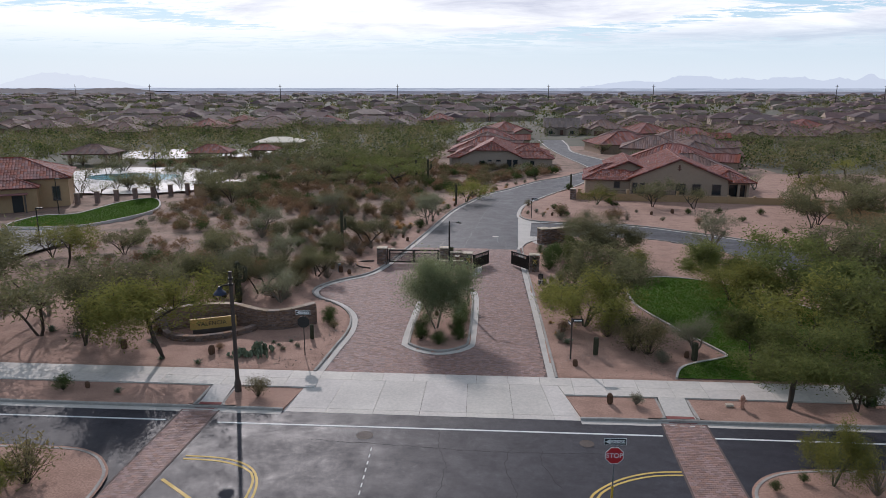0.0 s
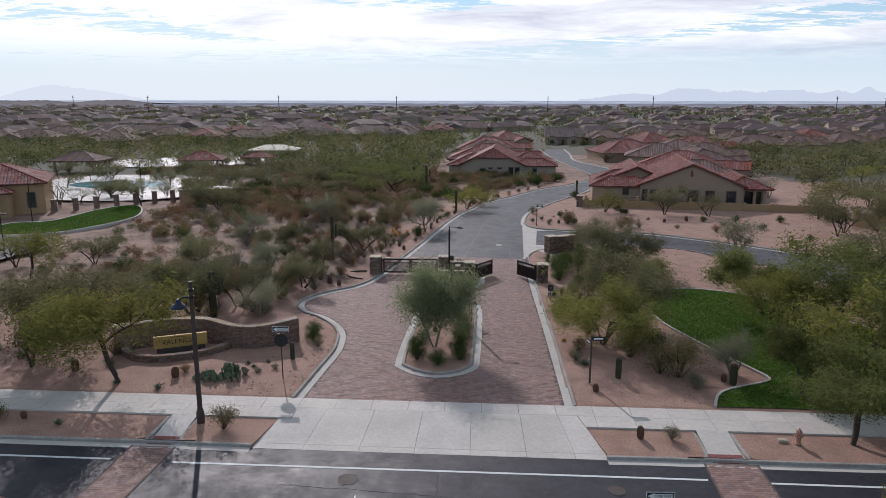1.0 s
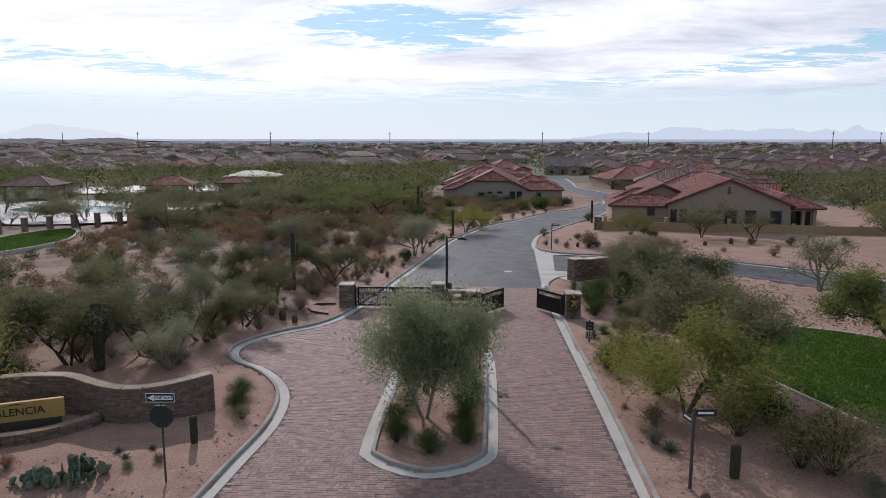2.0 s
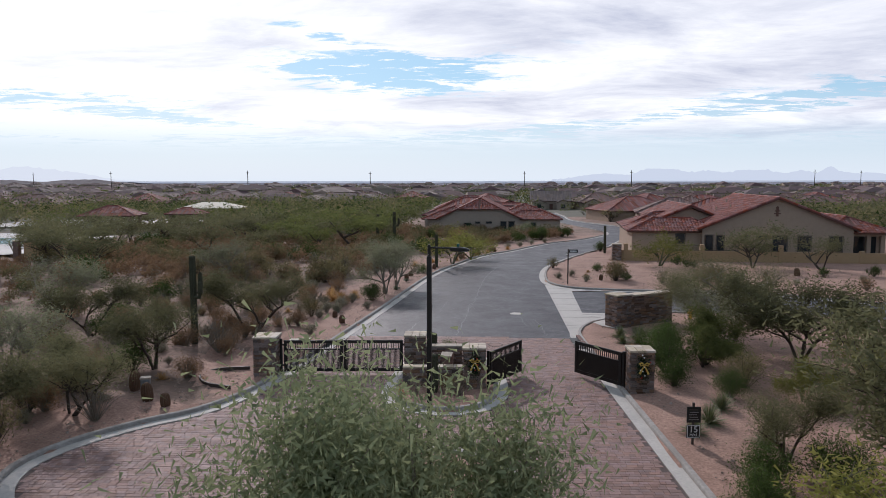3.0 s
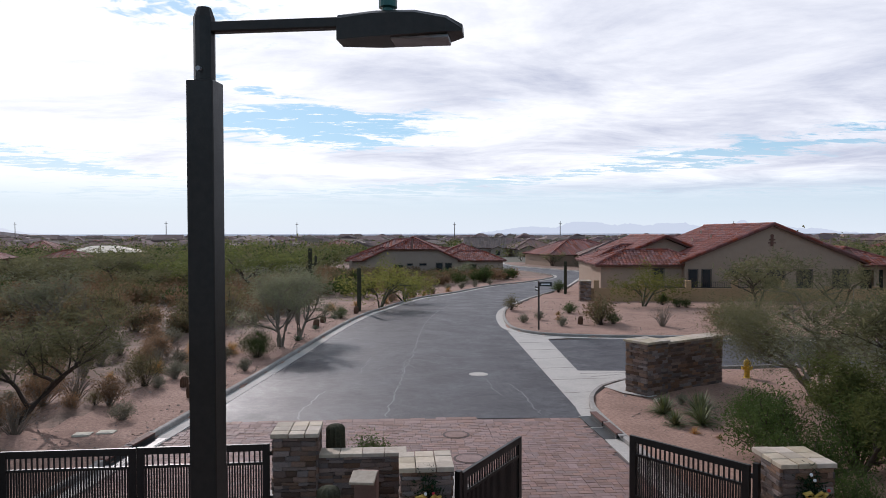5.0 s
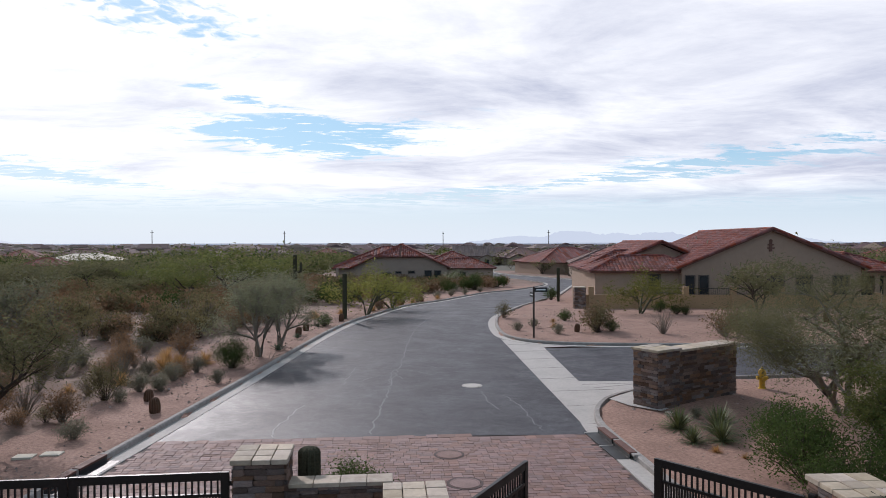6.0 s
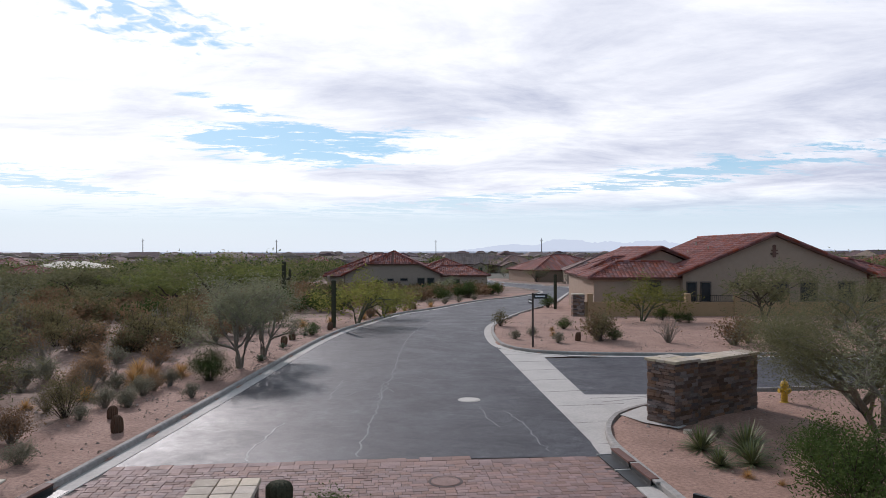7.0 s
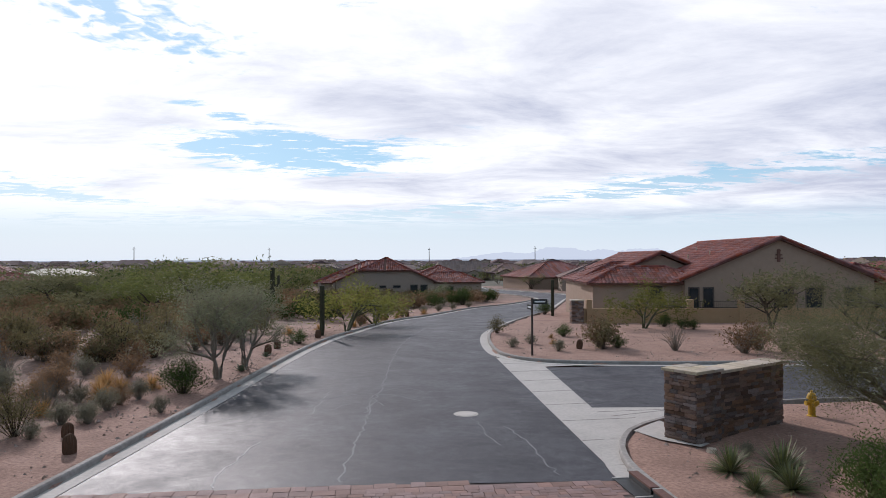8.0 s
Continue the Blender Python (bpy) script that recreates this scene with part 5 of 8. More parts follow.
for i in range(7):
    slab_piece("slab", [(low[i], 34.62, -0.105), (low[i + 1] - 0.015, 34.62, -0.105), (cut[i + 1] - 0.015, 38.02, 0.087), (cut[i], 38.02, 0.087)], 0, 0.12, "slab", apron)
    slab_piece("gutter_slab", [(low[i], 34.12, -0.112), (low[i + 1] - 0.015, 34.12, -0.112), (low[i + 1] - 0.015, 34.605, -0.107), (low[i], 34.605, -0.107)], 0, 0.1, "slab", apron)
for a, b in ((-15.85, -14.6), (9.45, 10.9)):
    ramp = tagged(empty("kerb_ramp"), "concrete kerb ramp with red tactile strip", "ramp", kind="structure")
    slab_piece("ramp_slab", [(a, 34.95, -0.10), (b, 34.95, -0.10), (b, 36.87, 0.087), (a, 36.87, 0.087)], 0, 0.2, "slab", ramp)
    slab_piece("tactile_strip", [(a, 34.15, -0.110), (b, 34.15, -0.110), (b, 34.93, -0.095), (a, 34.93, -0.095)], 0, 0.1, "red", ramp)


def band(line, w, z, material, name, label, gap=None):
    """A painted stripe along a plan line."""
    return setting(name, ribbon(line, [(w / 2, -0.004), (w / 2, 0.004), (-w / 2, 0.004), (-w / 2, -0.004)], z), material, label, "road marking")


ZS = -0.114
for a, b in ((-120, -16.8), (-14.0, 8.8), (11.3, 120)):
    band(smooth_line([(a, 32.65), (b, 32.75)], 4), 0.13, ZS, "white", "road_marking", "worn white edge line on the street")
for o in (0, 0.28):
    band(smooth_line([(-14.2, 29.25 - o), (-12.4, 29.15 - o), (-11.0, 28.6 - o), (-10.2 - o * 0.6, 27.5), (-9.9 - o, 25.8), (-9.9 - o, 22)], 0.4), 0.11, ZS, "yellow", "road_marking", "curved yellow line round the median opening")
    band(smooth_line([(9.0, 29.4 - o), (7.6, 29.25 - o), (6.3, 28.75 - o), (5.2 + o * 0.5, 27.95 - o * 0.5), (4.4 + o, 26.9), (4.1 + o, 25)], 0.4), 0.11, ZS, "yellow", "road_marking", "curved yellow line round the median opening")
band(smooth_line([(-14.4, 27.2), (-12.4, 25.7), (-11, 24.6)], 0.5), 0.16, ZS, "yellow", "road_marking", "slanting yellow bar before the median")
for i in range(9):
    y = 30.6 - i * 0.62
    band(V2((-5.55 + 0.02 * i, y), (-5.55 + 0.02 * i, y - 0.3)), 0.05, ZS, "white", "road_marking", "short white survey dashes on the street")


def manhole(x, y, z, r=0.36, material="street", label="round iron manhole cover in a concrete collar"):
    e = tagged(empty("manhole_cover", pose(x, y, z)), label, "manhole")
    part("collar", lathe([(r * 1.22, -0.02), (r * 1.22, 0.006), (r * 1.03, 0.006), (r * 1.02, -0.02)], 28), "slab" if material == "asphalt" else "joint" if material == "paver" else "street", e)
    part("lid", lathe([(r, -0.02), (r, 0.012), (r * 0.9, 0.016), (r * 0.86, 0.01)], 28), dict(asphalt="slab", paver="paver_o").get(material, "rust"), e)
    return e


manhole(-6.1, 31.8, -0.12, 0.42)
manhole(4.9, 31.7, -0.12, 0.36)
manhole(0.65, 79.1, 0.0, 0.3, "asphalt")
manhole(-0.9, 71.2, 0.0, 0.3, "paver", "round manhole cover set in brick pavers")
manhole(-0.75, 69.2, 0.0, 0.32, "paver", "round manhole cover set in brick pavers")


setting("pavement", flat([(4.62, 76.15), (4.95, 75.2), (5.62, 74.45), (5.95, 74.7), (5.9, 75.6), (5.75, 77.2)], 0.115), "concrete", "pale concrete landing beside the entry wall", "pavement")
for k in range(8):
    y = 73.6 + k * 2.15
    x0 = 3.02 + (y - 72.35) * 0.034
    band(V2((x0, y), (x0 + (1.55 if 79.8 < y < 86.5 else 1.0 if y < 77 else 2.2), y + 0.12)), 0.02, 0.0055, "kerbing", "pavement_joint", "dark joint across the concrete gutter")
for k in range(5):
    band(V2((4.7 + k * 0.05, 77.6 + k * 0.35), (7.2 + k * 0.1, 78.9 + k * 0.1)) if k == 2 else V2((4.55, 78.9), (6.9, 79.0)), 0.018, 0.0056, "kerbing", "pavement_joint", "dark joint across the concrete gutter") if k in (2, 3) else None


# crack sealant on the gated road and the street
def sealed_crack(pts, seed, z=0.0, material="seal", w=0.02):
    rnd = random.Random(seed)
    line = []
    for p in smooth_line(pts, 0.22):
        line.append(p + Vector((rnd.gauss(0, 0.045), rnd.gauss(0, 0.045))))
    tagged(part("crack_sealant", ribbon(line, [(w, -0.003), (w * 0.7, 0.0035), (-w * 0.7, 0.0035), (-w, -0.003)], z), M[material]), "pale sealed crack wandering over asphalt" if material == "seal" else "thin dark crack across the street asphalt", "crack", kind="structure")


M["seal"] = mat("crack sealant", (0.20, 0.20, 0.21), (0.085, 0.085, 0.09), 30, 0.6, 0.1, 0.5)
M["crack"] = mat("open asphalt crack", (0.012, 0.012, 0.014), (0.02, 0.02, 0.023), 30, 0.9, 0.1, 0.3)
sealed_crack([(-2.8, 73.1), (-2.55, 76), (-2.1, 80.5), (-1.7, 84), (-1.2, 90), (-0.3, 97), (1.6, 106)], 1, w=0.028)
sealed_crack([(-5.4, 73.1), (-5.3, 74.5), (-4.9, 76.6)], 2, w=0.028)
sealed_crack([(0.75, 78.6), (0.9, 76.6), (1.0, 75.6)], 3)
sealed_crack([(-3.6, 81.8), (-2.6, 82.5), (-1.3, 82.2), (-0.6, 81.2)], 4)
sealed_crack([(-3.3, 80.2), (-2.9, 81.0), (-2.0, 81.2), (-1.75, 80.6)], 5)
sealed_crack([(1.8, 73.2), (1.75, 75.5), (1.5, 77.5)], 6)
sealed_crack([(-3.9, 79.5), (-3.75, 81.2), (-3.5, 83.2)], 8)
sealed_crack([(-2.3, 79.6), (-1.9, 82.6), (-0.9, 83.4), (-0.3, 82.6)], 9)
sealed_crack([(-0.2, 88), (0.6, 88.6), (2.2, 88.4)], 7)
for k, pts in enumerate(([(-9, 31.2), (-4, 30.9), (1, 30.6), (6, 30.8)], [(-2.4, 32.4), (-2.3, 30.8), (-1.9, 29.0), (-2.2, 26)], [(1.1, 31), (0.9, 29), (1.3, 27), (0.8, 24.5)], [(3.2, 27.8), (2.6, 29.8), (2.7, 31)])):
    sealed_crack(pts, 20 + k, -0.12, "crack", 0.016)


# ---- plain furniture helpers ----
def rounded_bar(a, b, w):
    return tube([a, b], [w, w], 8)


def letters(text, size, m, material, parent, name="lettering", depth=0.006, center=True):
    cu = bpy.data.curves.new(name, "FONT")
    cu.body, cu.size, cu.extrude = text, size, depth
    if center:
        cu.align_x, cu.align_y = "CENTER", "CENTER"
    tmp = bpy.data.objects.new("tmp", cu)
    me = bpy.data.meshes.new_from_object(tmp)
    bpy.data.objects.remove(tmp)
    me.materials.append(M[material] if isinstance(material, str) else material)
    o = new(name, me)
    o.parent = parent
    o.matrix_local = m
    return o


M["signwhite"] = mat("sign white", (0.75, 0.75, 0.75), (0.7, 0.7, 0.7), 10, 0.5, 0.0, 0.1)
M["signred"] = mat("sign red", (0.45, 0.02, 0.025), (0.4, 0.018, 0.022), 10, 0.45, 0.0, 0.1)
M["signblack"] = mat("sign black", (0.015, 0.015, 0.016), (0.02, 0.02, 0.02), 10, 0.5, 0.0, 0.1)
M["signblue"] = mat("street sign blue", (0.012, 0.02, 0.05), (0.01, 0.016, 0.04), 10, 0.6, 0.0, 0.1)
M["galv"] = mat("galvanised steel", (0.30, 0.30, 0.31), (0.22, 0.22, 0.23), 15, 0.5, 0.05, 0.3, metal=0.7)
M["gold"] = mat("gold ribbon", (0.62, 0.42, 0.10), (0.5, 0.33, 0.07), 10, 0.45, 0.1, 0.2, metal=0.3)
M["brass"] = mat("sign panel ochre", (0.50, 0.30, 0.09), (0.43, 0.25, 0.075), 12, 0.7, 0.1, 0.25)
M["hydrant"] = mat("yellow hydrant paint", (0.6, 0.36, 0.03), (0.5, 0.3, 0.03), 12, 0.5, 0.1, 0.2)
M["hydrant2"] = mat("faded pink hydrant paint", (0.42, 0.22, 0.16), (0.36, 0.2, 0.14), 12, 0.6, 0.1, 0.2)
M["canopy"] = mat("sand shade cloth", (0.62, 0.55, 0.44), (0.56, 0.5, 0.4), 4, 0.8, 0.05, 0.2)
M["rustplate"] = mat("rusty steel plate", (0.17, 0.075, 0.055), (0.11, 0.05, 0.04), 14, 0.75, 0.2, 0.4)
M["green"] = mat("green photocell", (0.01, 0.10, 0.09), (0.01, 0.08, 0.07), 12, 0.4, 0.0, 0.1)
M["garland"] = leaf_mat("pine garland", (0.012, 0.03, 0.012), (0.02, 0.045, 0.018), 0.1)
M["brownbox"] = mat("brown painted box", (0.23, 0.13, 0.10), (0.2, 0.11, 0.085), 12, 0.6, 0.05, 0.2)


def octagon(r, t, m):
    V, F = lathe([(r, 0), (r, t)], 8, m @ pose(0, 0, 0, 0, 0, 22.5))
    return V, F


def stop_post(x, y, z, rot, front=True, top=3.05):
    """Octagonal stop sign with a ONE WAY plate above; seen from the front or from the back."""
    e = tagged(empty("stop_sign", pose(x, y, z, 0, 0, rot)), "red octagonal stop sign with one way plate on a steel post" if front else "one way plate over the dark back of a stop sign", "road sign", "road signs")
    part("post", box(-0.03, -0.02, -0.1, 0.03, 0.02, top - 0.05, 0.008), "galv" if front else "rust", e)
    plate = part("stop_plate", octagon(0.40, 0.012, pose(0, -0.025, 2.28, 90)), "signwhite" if front else "signblack", e)
    if front:
        part("red_face", octagon(0.372, 0.006, pose(0, -0.039, 2.28, 90)), "signred", plate)
        letters("STOP", 0.29, pose(0, -0.049, 2.28, 90), "signwhite", plate)
        for k in range(5):
            part("guard_band", lathe([(0.05, 0.25 + k * 0.13), (0.055, 0.31 + k * 0.13), (0.05, 0.36 + k * 0.13)], 8), "hydrant", e)
    w = part("one_way_plate", box(-0.46, -0.035, 2.76, 0.46, -0.022, 3.06, 0.004), "signblack", e)
    edge = 0.018
    part("plate_edge", joined(box(-0.46, -0.039, 2.76, 0.46, -0.0352, 2.76 + edge), box(-0.46, -0.039, 3.06 - edge, 0.46, -0.0352, 3.06), box(-0.46, -0.039, 2.76 + edge, -0.46 + edge, -0.0352, 3.06 - edge), box(0.46 - edge, -0.039, 2.76 + edge, 0.46, -0.0352, 3.06 - edge)), "signwhite", w)
    arrow = [(-0.42, 0, 2.91), (-0.2, 0, 3.02), (-0.2, 0, 2.98), (0.40, 0, 2.98), (0.40, 0, 2.84), (-0.2, 0, 2.84), (-0.2, 0, 2.80)]
    part("arrow", ([(a, -0.038, c) for a, b, c in arrow] + [(a, -0.042, c) for a, b, c in arrow], [tuple(range(7)), tuple(range(13, 6, -1))] + [(i, (i + 1) % 7, (i + 1) % 7 + 7, i + 7) for i in range(7)]), "signwhite", w)
    letters("ONE WAY", 0.13, pose(0.1, -0.046, 2.91, 90), "signblack", w)
    return e


stop_post(5.25, 26.6, -0.12, 3)
stop_post(-11.72, 41.65, 0.05, 3, front=False)


def street_name_post(x, y, z, rot, h=2.75):
    e = tagged(empty("street_sign", pose(x, y, z, 0, 0, rot)), "dark post with crossed street name blades", "street sign", "road signs")
    part("post", box(-0.045, -0.045, -0.1, 0.045, 0.045, h, 0.01), "rust", e)
    a = part("blade", box(0.05, -0.012, h - 0.28, 0.72, 0.012, h - 0.05, 0.006), "signblack", e)
    part("lettering_bar", box(0.12, -0.018, h - 0.2, 0.62, -0.0125, h - 0.13), "signwhite", a)
    b = part("blade", moved(box(0.05, -0.012, h - 0.55, 0.62, 0.012, h - 0.32, 0.006), pose(0, 0, 0, 0, 0, 100)), "signblack", e)
    part("lettering_bar", moved(box(0.12, 0.0125, h - 0.47, 0.55, 0.018, h - 0.4), pose(0, 0, 0, 0, 0, 100)), "signwhite", b)
    return e


street_name_post(5.2, 42.1, 0.07, 5)
street_name_post(5.35, 90.6, 0.07, -3, 2.65)


def limit_post(x, y):
    e = tagged(empty("speed_sign", pose(x, y, 0.05, 0, 0, 2) @ Matrix.Scale(0.74, 4)), "dark speed limit sign below a notice board on a post", "road sign", "road signs")
    part("post", box(-0.045, 0.0, -0.1, 0.045, 0.08, 1.75, 0.01), "rust", e)
    n = part("notice_plate", box(-0.28, -0.03, 0.95, 0.28, 0.0, 1.6, 0.006), "signblack", e)
    for k in range(5):
        part("lettering_bar", box(-0.2 + 0.03 * (k % 2), -0.037, 1.06 + k * 0.1, 0.2 - 0.04 * (k % 3), -0.0305, 1.09 + k * 0.1), "frame" if k == 4 else "galv", n)
    s = part("limit_plate", box(-0.27, -0.03, 0.32, 0.27, 0.0, 0.86, 0.006), "signblack", e)
    ed = 0.02
    part("plate_edge", joined(box(-0.25, -0.036, 0.34, 0.25, -0.0305, 0.34 + ed), box(-0.25, -0.036, 0.84 - ed, 0.25, -0.0305, 0.84), box(-0.25, -0.036, 0.36, -0.23, -0.0305, 0.82), box(0.23, -0.036, 0.36, 0.25, -0.0305, 0.82)), "signwhite", s)
    letters("15", 0.36, pose(0, -0.034, 0.66, 90), "signwhite", s)
    letters("MPH", 0.15, pose(0, -0.034, 0.44, 90), "signwhite", s)
    return e


limit_post(4.4, 58.4)


def pendant_lamp(x, y, z):
    e = tagged(empty("street_lamp", pose(x, y, z)), "rust-brown street lamp pole with a bell shade on a short arm", "street lamp")
    part("base", lathe([(0.19, -0.1), (0.19, 0.45), (0.16, 0.6), (0.12, 0.68)], 12), "rust", e)
    part("pole", tube([(0, 0, 0.5), (0, 0, 7.0)], [0.12, 0.095], 12), "rust", e)
    part("collar", joined(lathe([(0.13, 6.2), (0.13, 6.32)], 12), lathe([(0.13, 6.55), (0.13, 6.65)], 12)), "black", e)
    part("arm", tube([(0, 0, 6.25), (-0.3, -0.05, 6.25), (-0.55, -0.1, 6.15)], [0.05, 0.045, 0.04], 8), "black", e)
    s = part("shade", lathe([(0.07, 0.32), (0.10, 0.28), (0.13, 0.14), (0.30, 0.0), (0.36, -0.12), (0.35, -0.12), (0.28, 0.0), (0.08, 0.12)], 18, pose(-0.6, -0.1, 5.85)), M["signblue"], e)
    part("bulb_glass", lathe([(0.05, -0.08), (0.16, -0.02), (0.16, 0.02), (0.05, 0.06)], 12, pose(-0.6, -0.1, 5.83)), "signwhite", s)
    return e


pendant_lamp(-14.15, 36.2, 0.05)


def arm_lamp(x, y, z):
    e = tagged(empty("street_lamp", pose(x, y, z, 0, 0, -10)), "black square street lamp pole with arm, flat head and green photocell", "street lamp")
    part("pole", box(-0.055, -0.055, -0.1, 0.055, 0.055, 5.99, 0.008), "black", e)
    part("tenon", tube([(0, 0, 5.97), (0, 0, 6.24), (0, 0, 6.28)], [0.042, 0.042, 0.028], 12), "black", e)
    part("bolt", lathe([(0.01, 0), (0.01, 0.02)], 8, pose(0.0, -0.042, 6.03, 90)), "galv", e)
    part("arm", box(0.03, -0.022, 6.18, 0.56, 0.022, 6.222, 0.006), "black", e)
    # head: flat-bottomed, rounded to the tip
    prof = [(0.55, 0.055, 6.125, 6.225), (0.7, 0.085, 6.125, 6.232), (0.85, 0.095, 6.128, 6.228), (0.97, 0.085, 6.135, 6.205), (1.03, 0.05, 6.145, 6.175)]
    V, F = [], []
    for px, hw, z0, z1 in prof:
        V += [(px, -hw, z0), (px, hw, z0), (px, hw, z1 - 0.02), (px, hw * 0.55, z1), (px, -hw * 0.55, z1), (px, -hw, z1 - 0.02)]
    for i in range(len(prof) - 1):
        for k in range(6):
            F.append((i * 6 + k, i * 6 + (k + 1) % 6, i * 6 + 6 + (k + 1) % 6, i * 6 + 6 + k))
    F += [tuple(range(5, -1, -1)), tuple((len(prof) - 1) * 6 + k for k in range(6))]
    hd = part("lamp_head", (V, F), "black", e)
    part("lens", box(0.76, -0.06, 6.118, 0.98, 0.06, 6.134, 0.004), "galv", hd)
    part("photocell", lathe([(0.025, 6.22), (0.025, 6.25), (0.036, 6.255), (0.036, 6.30), (0.032, 6.312), (0.018, 6.316)], 14, pose(0.74, 0, 0)), "green", hd)
    return e


arm_lamp(-3.27, 55.46, 0.03)


# ---- stone: pillars, gates, walls ----
def stone_meshes():
    out = []
    for s in range(4):
        rnd = random.Random(200 + s)
        bm = bmesh.new()
        bmesh.ops.create_cube(bm, size=1)
        bmesh.ops.bevel(bm, geom=bm.edges[:], offset=0.13, segments=1, affect="EDGES")
        for v in bm.verts:
            v.co += Vector((rnd.gauss(0, 0.03), rnd.gauss(0, 0.05), rnd.gauss(0, 0.045)))
        me = bpy.data.meshes.new("stone")
        bm.to_mesh(me)
        bm.free()
        me.materials.append(M["stone"])
        out.append(me)
    return out


STONES = stone_meshes()


def stone_face(parent, a, b, z0, z1, seed, single=True, out=None, hrange=(0.055, 0.135), lrange=(0.13, 0.36), deep=0.07):
    """Courses of ledge stones over one upright face from a to b (plan points in the parent's space); outside lies to the right of the way."""
    rnd = random.Random(seed)
    a, b = Vector(a), Vector(b)
    u = (b - a).normalized()
    n = Vector((u.y, -u.x))
    L = (b - a).length
    ang = math.atan2(u.y, u.x)
    z = z0
    while z < z1 - 0.02:
        h = min(rnd.uniform(*hrange), z1 - z)
        if z1 - z - h < 0.04:
            h = z1 - z
        s = 0.0
        while s < L - 0.01:
            w = min(rnd.uniform(*lrange), L - s)
            if L - s - w < 0.1:
                w = L - s
            c = a + u * (s + w / 2) + n * (rnd.uniform(-0.012, 0.022))
            m = Matrix.Translation((c.x, c.y, z + h / 2)) @ Matrix.Rotation(ang + rnd.gauss(0, 0.02), 4, "Z") @ Matrix.Diagonal((w * 0.985, deep, h * 0.97, 1))
            me = STONES[rnd.randrange(4)]
            if single:
                o = new("stone", me)
                o.parent = parent
                o.matrix_local = m
            else:
                out.append(([m @ v.co for v in me.vertices], [tuple(p.vertices) for p in me.polygons]))
            s += w
        z += h


def cap_stones(parent, x0, y0, x1, y1, z, t=0.07, nx=3, ny=3, seed=0):
    rnd = random.Random(seed)
    xs = [x0 + (x1 - x0) * k / nx + (rnd.uniform(-0.04, 0.04) if 0 < k < nx else 0) for k in range(nx + 1)]
    ys = [y0 + (y1 - y0) * k / ny + (rnd.uniform(-0.04, 0.04) if 0 < k < ny else 0) for k in range(ny + 1)]
    for i in range(nx):
        for j in range(ny):
            part("cap_stone", box(xs[i] + 0.006, ys[j] + 0.006, z, xs[i + 1] - 0.006, ys[j + 1] - 0.006, z + t + rnd.uniform(-0.006, 0.006), 0.012), "cap", parent)


def pillar(x, y, w, h, rot, seed, label="square ledge-stone gate pillar with pale cap stones"):
    """x, y: the middle of the foot."""
    e = tagged(empty("gate_pillar", pose(x, y, 0.0, 0, 0, rot)), label, "pillar", "gate pillars")
    r = w / 2
    part("core", box(-r + 0.03, -r + 0.03, -0.2, r - 0.03, r - 0.03, h - 0.08), "mortar", e)
    for k, (a, b) in enumerate((((-r, -r), (r, -r)), ((r, -r), (r, r)), ((r, r), (-r, r)), ((-r, r), (-r, -r)))):
        stone_face(e, a, b, -0.1, h - 0.08, seed * 10 + k)
    cap_stones(e, -r - 0.06, -r - 0.06, r + 0.06, r + 0.06, h - 0.08, 0.08, 3, 3, seed)
    return e


pillar(-10.4, 65.75, 0.86, 1.66, 0, 1)
pillar(-4.4, 66.2, 0.78, 1.66, 0, 2)
pillar(-2.02, 64.2, 0.78, 1.64, 0, 3, "ledge-stone gate pillar with a ribboned garland")
pillar(4.16, 63.9, 0.84, 1.66, 0, 4, "ledge-stone gate pillar beside dark shrubs with a garland")


def low_wall(x0, x1, y, h, t, seed):
    e = tagged(empty("island_wall", pose(0, y, 0)), "low ledge-stone wall with pale coping on the gate island", "wall", "island walls")
    part("core", box(x0, -t / 2 + 0.03, -0.1, x1, t / 2 - 0.03, h - 0.07), "mortar", e)
    stone_face(e, (x0, -t / 2), (x1, -t / 2), -0.05, h - 0.07, seed)
    stone_face(e, (x1, t / 2), (x0, t / 2), -0.05, h - 0.07, seed + 1)
    n = max(2, round((x1 - x0) / 0.42))
    for k in range(n):
        part("cap_stone", box(x0 + (x1 - x0) * k / n + 0.004, -t / 2 - 0.05, h - 0.07, x0 + (x1 - x0) * (k + 1) / n - 0.004, t / 2 + 0.05, h, 0.01), "cap", e)
    return e


low_wall(-4.0, -2.3, 66.1, 1.22, 0.3, 31)
low_wall(-4.75, -2.42, 64.35, 0.82, 0.3, 33)



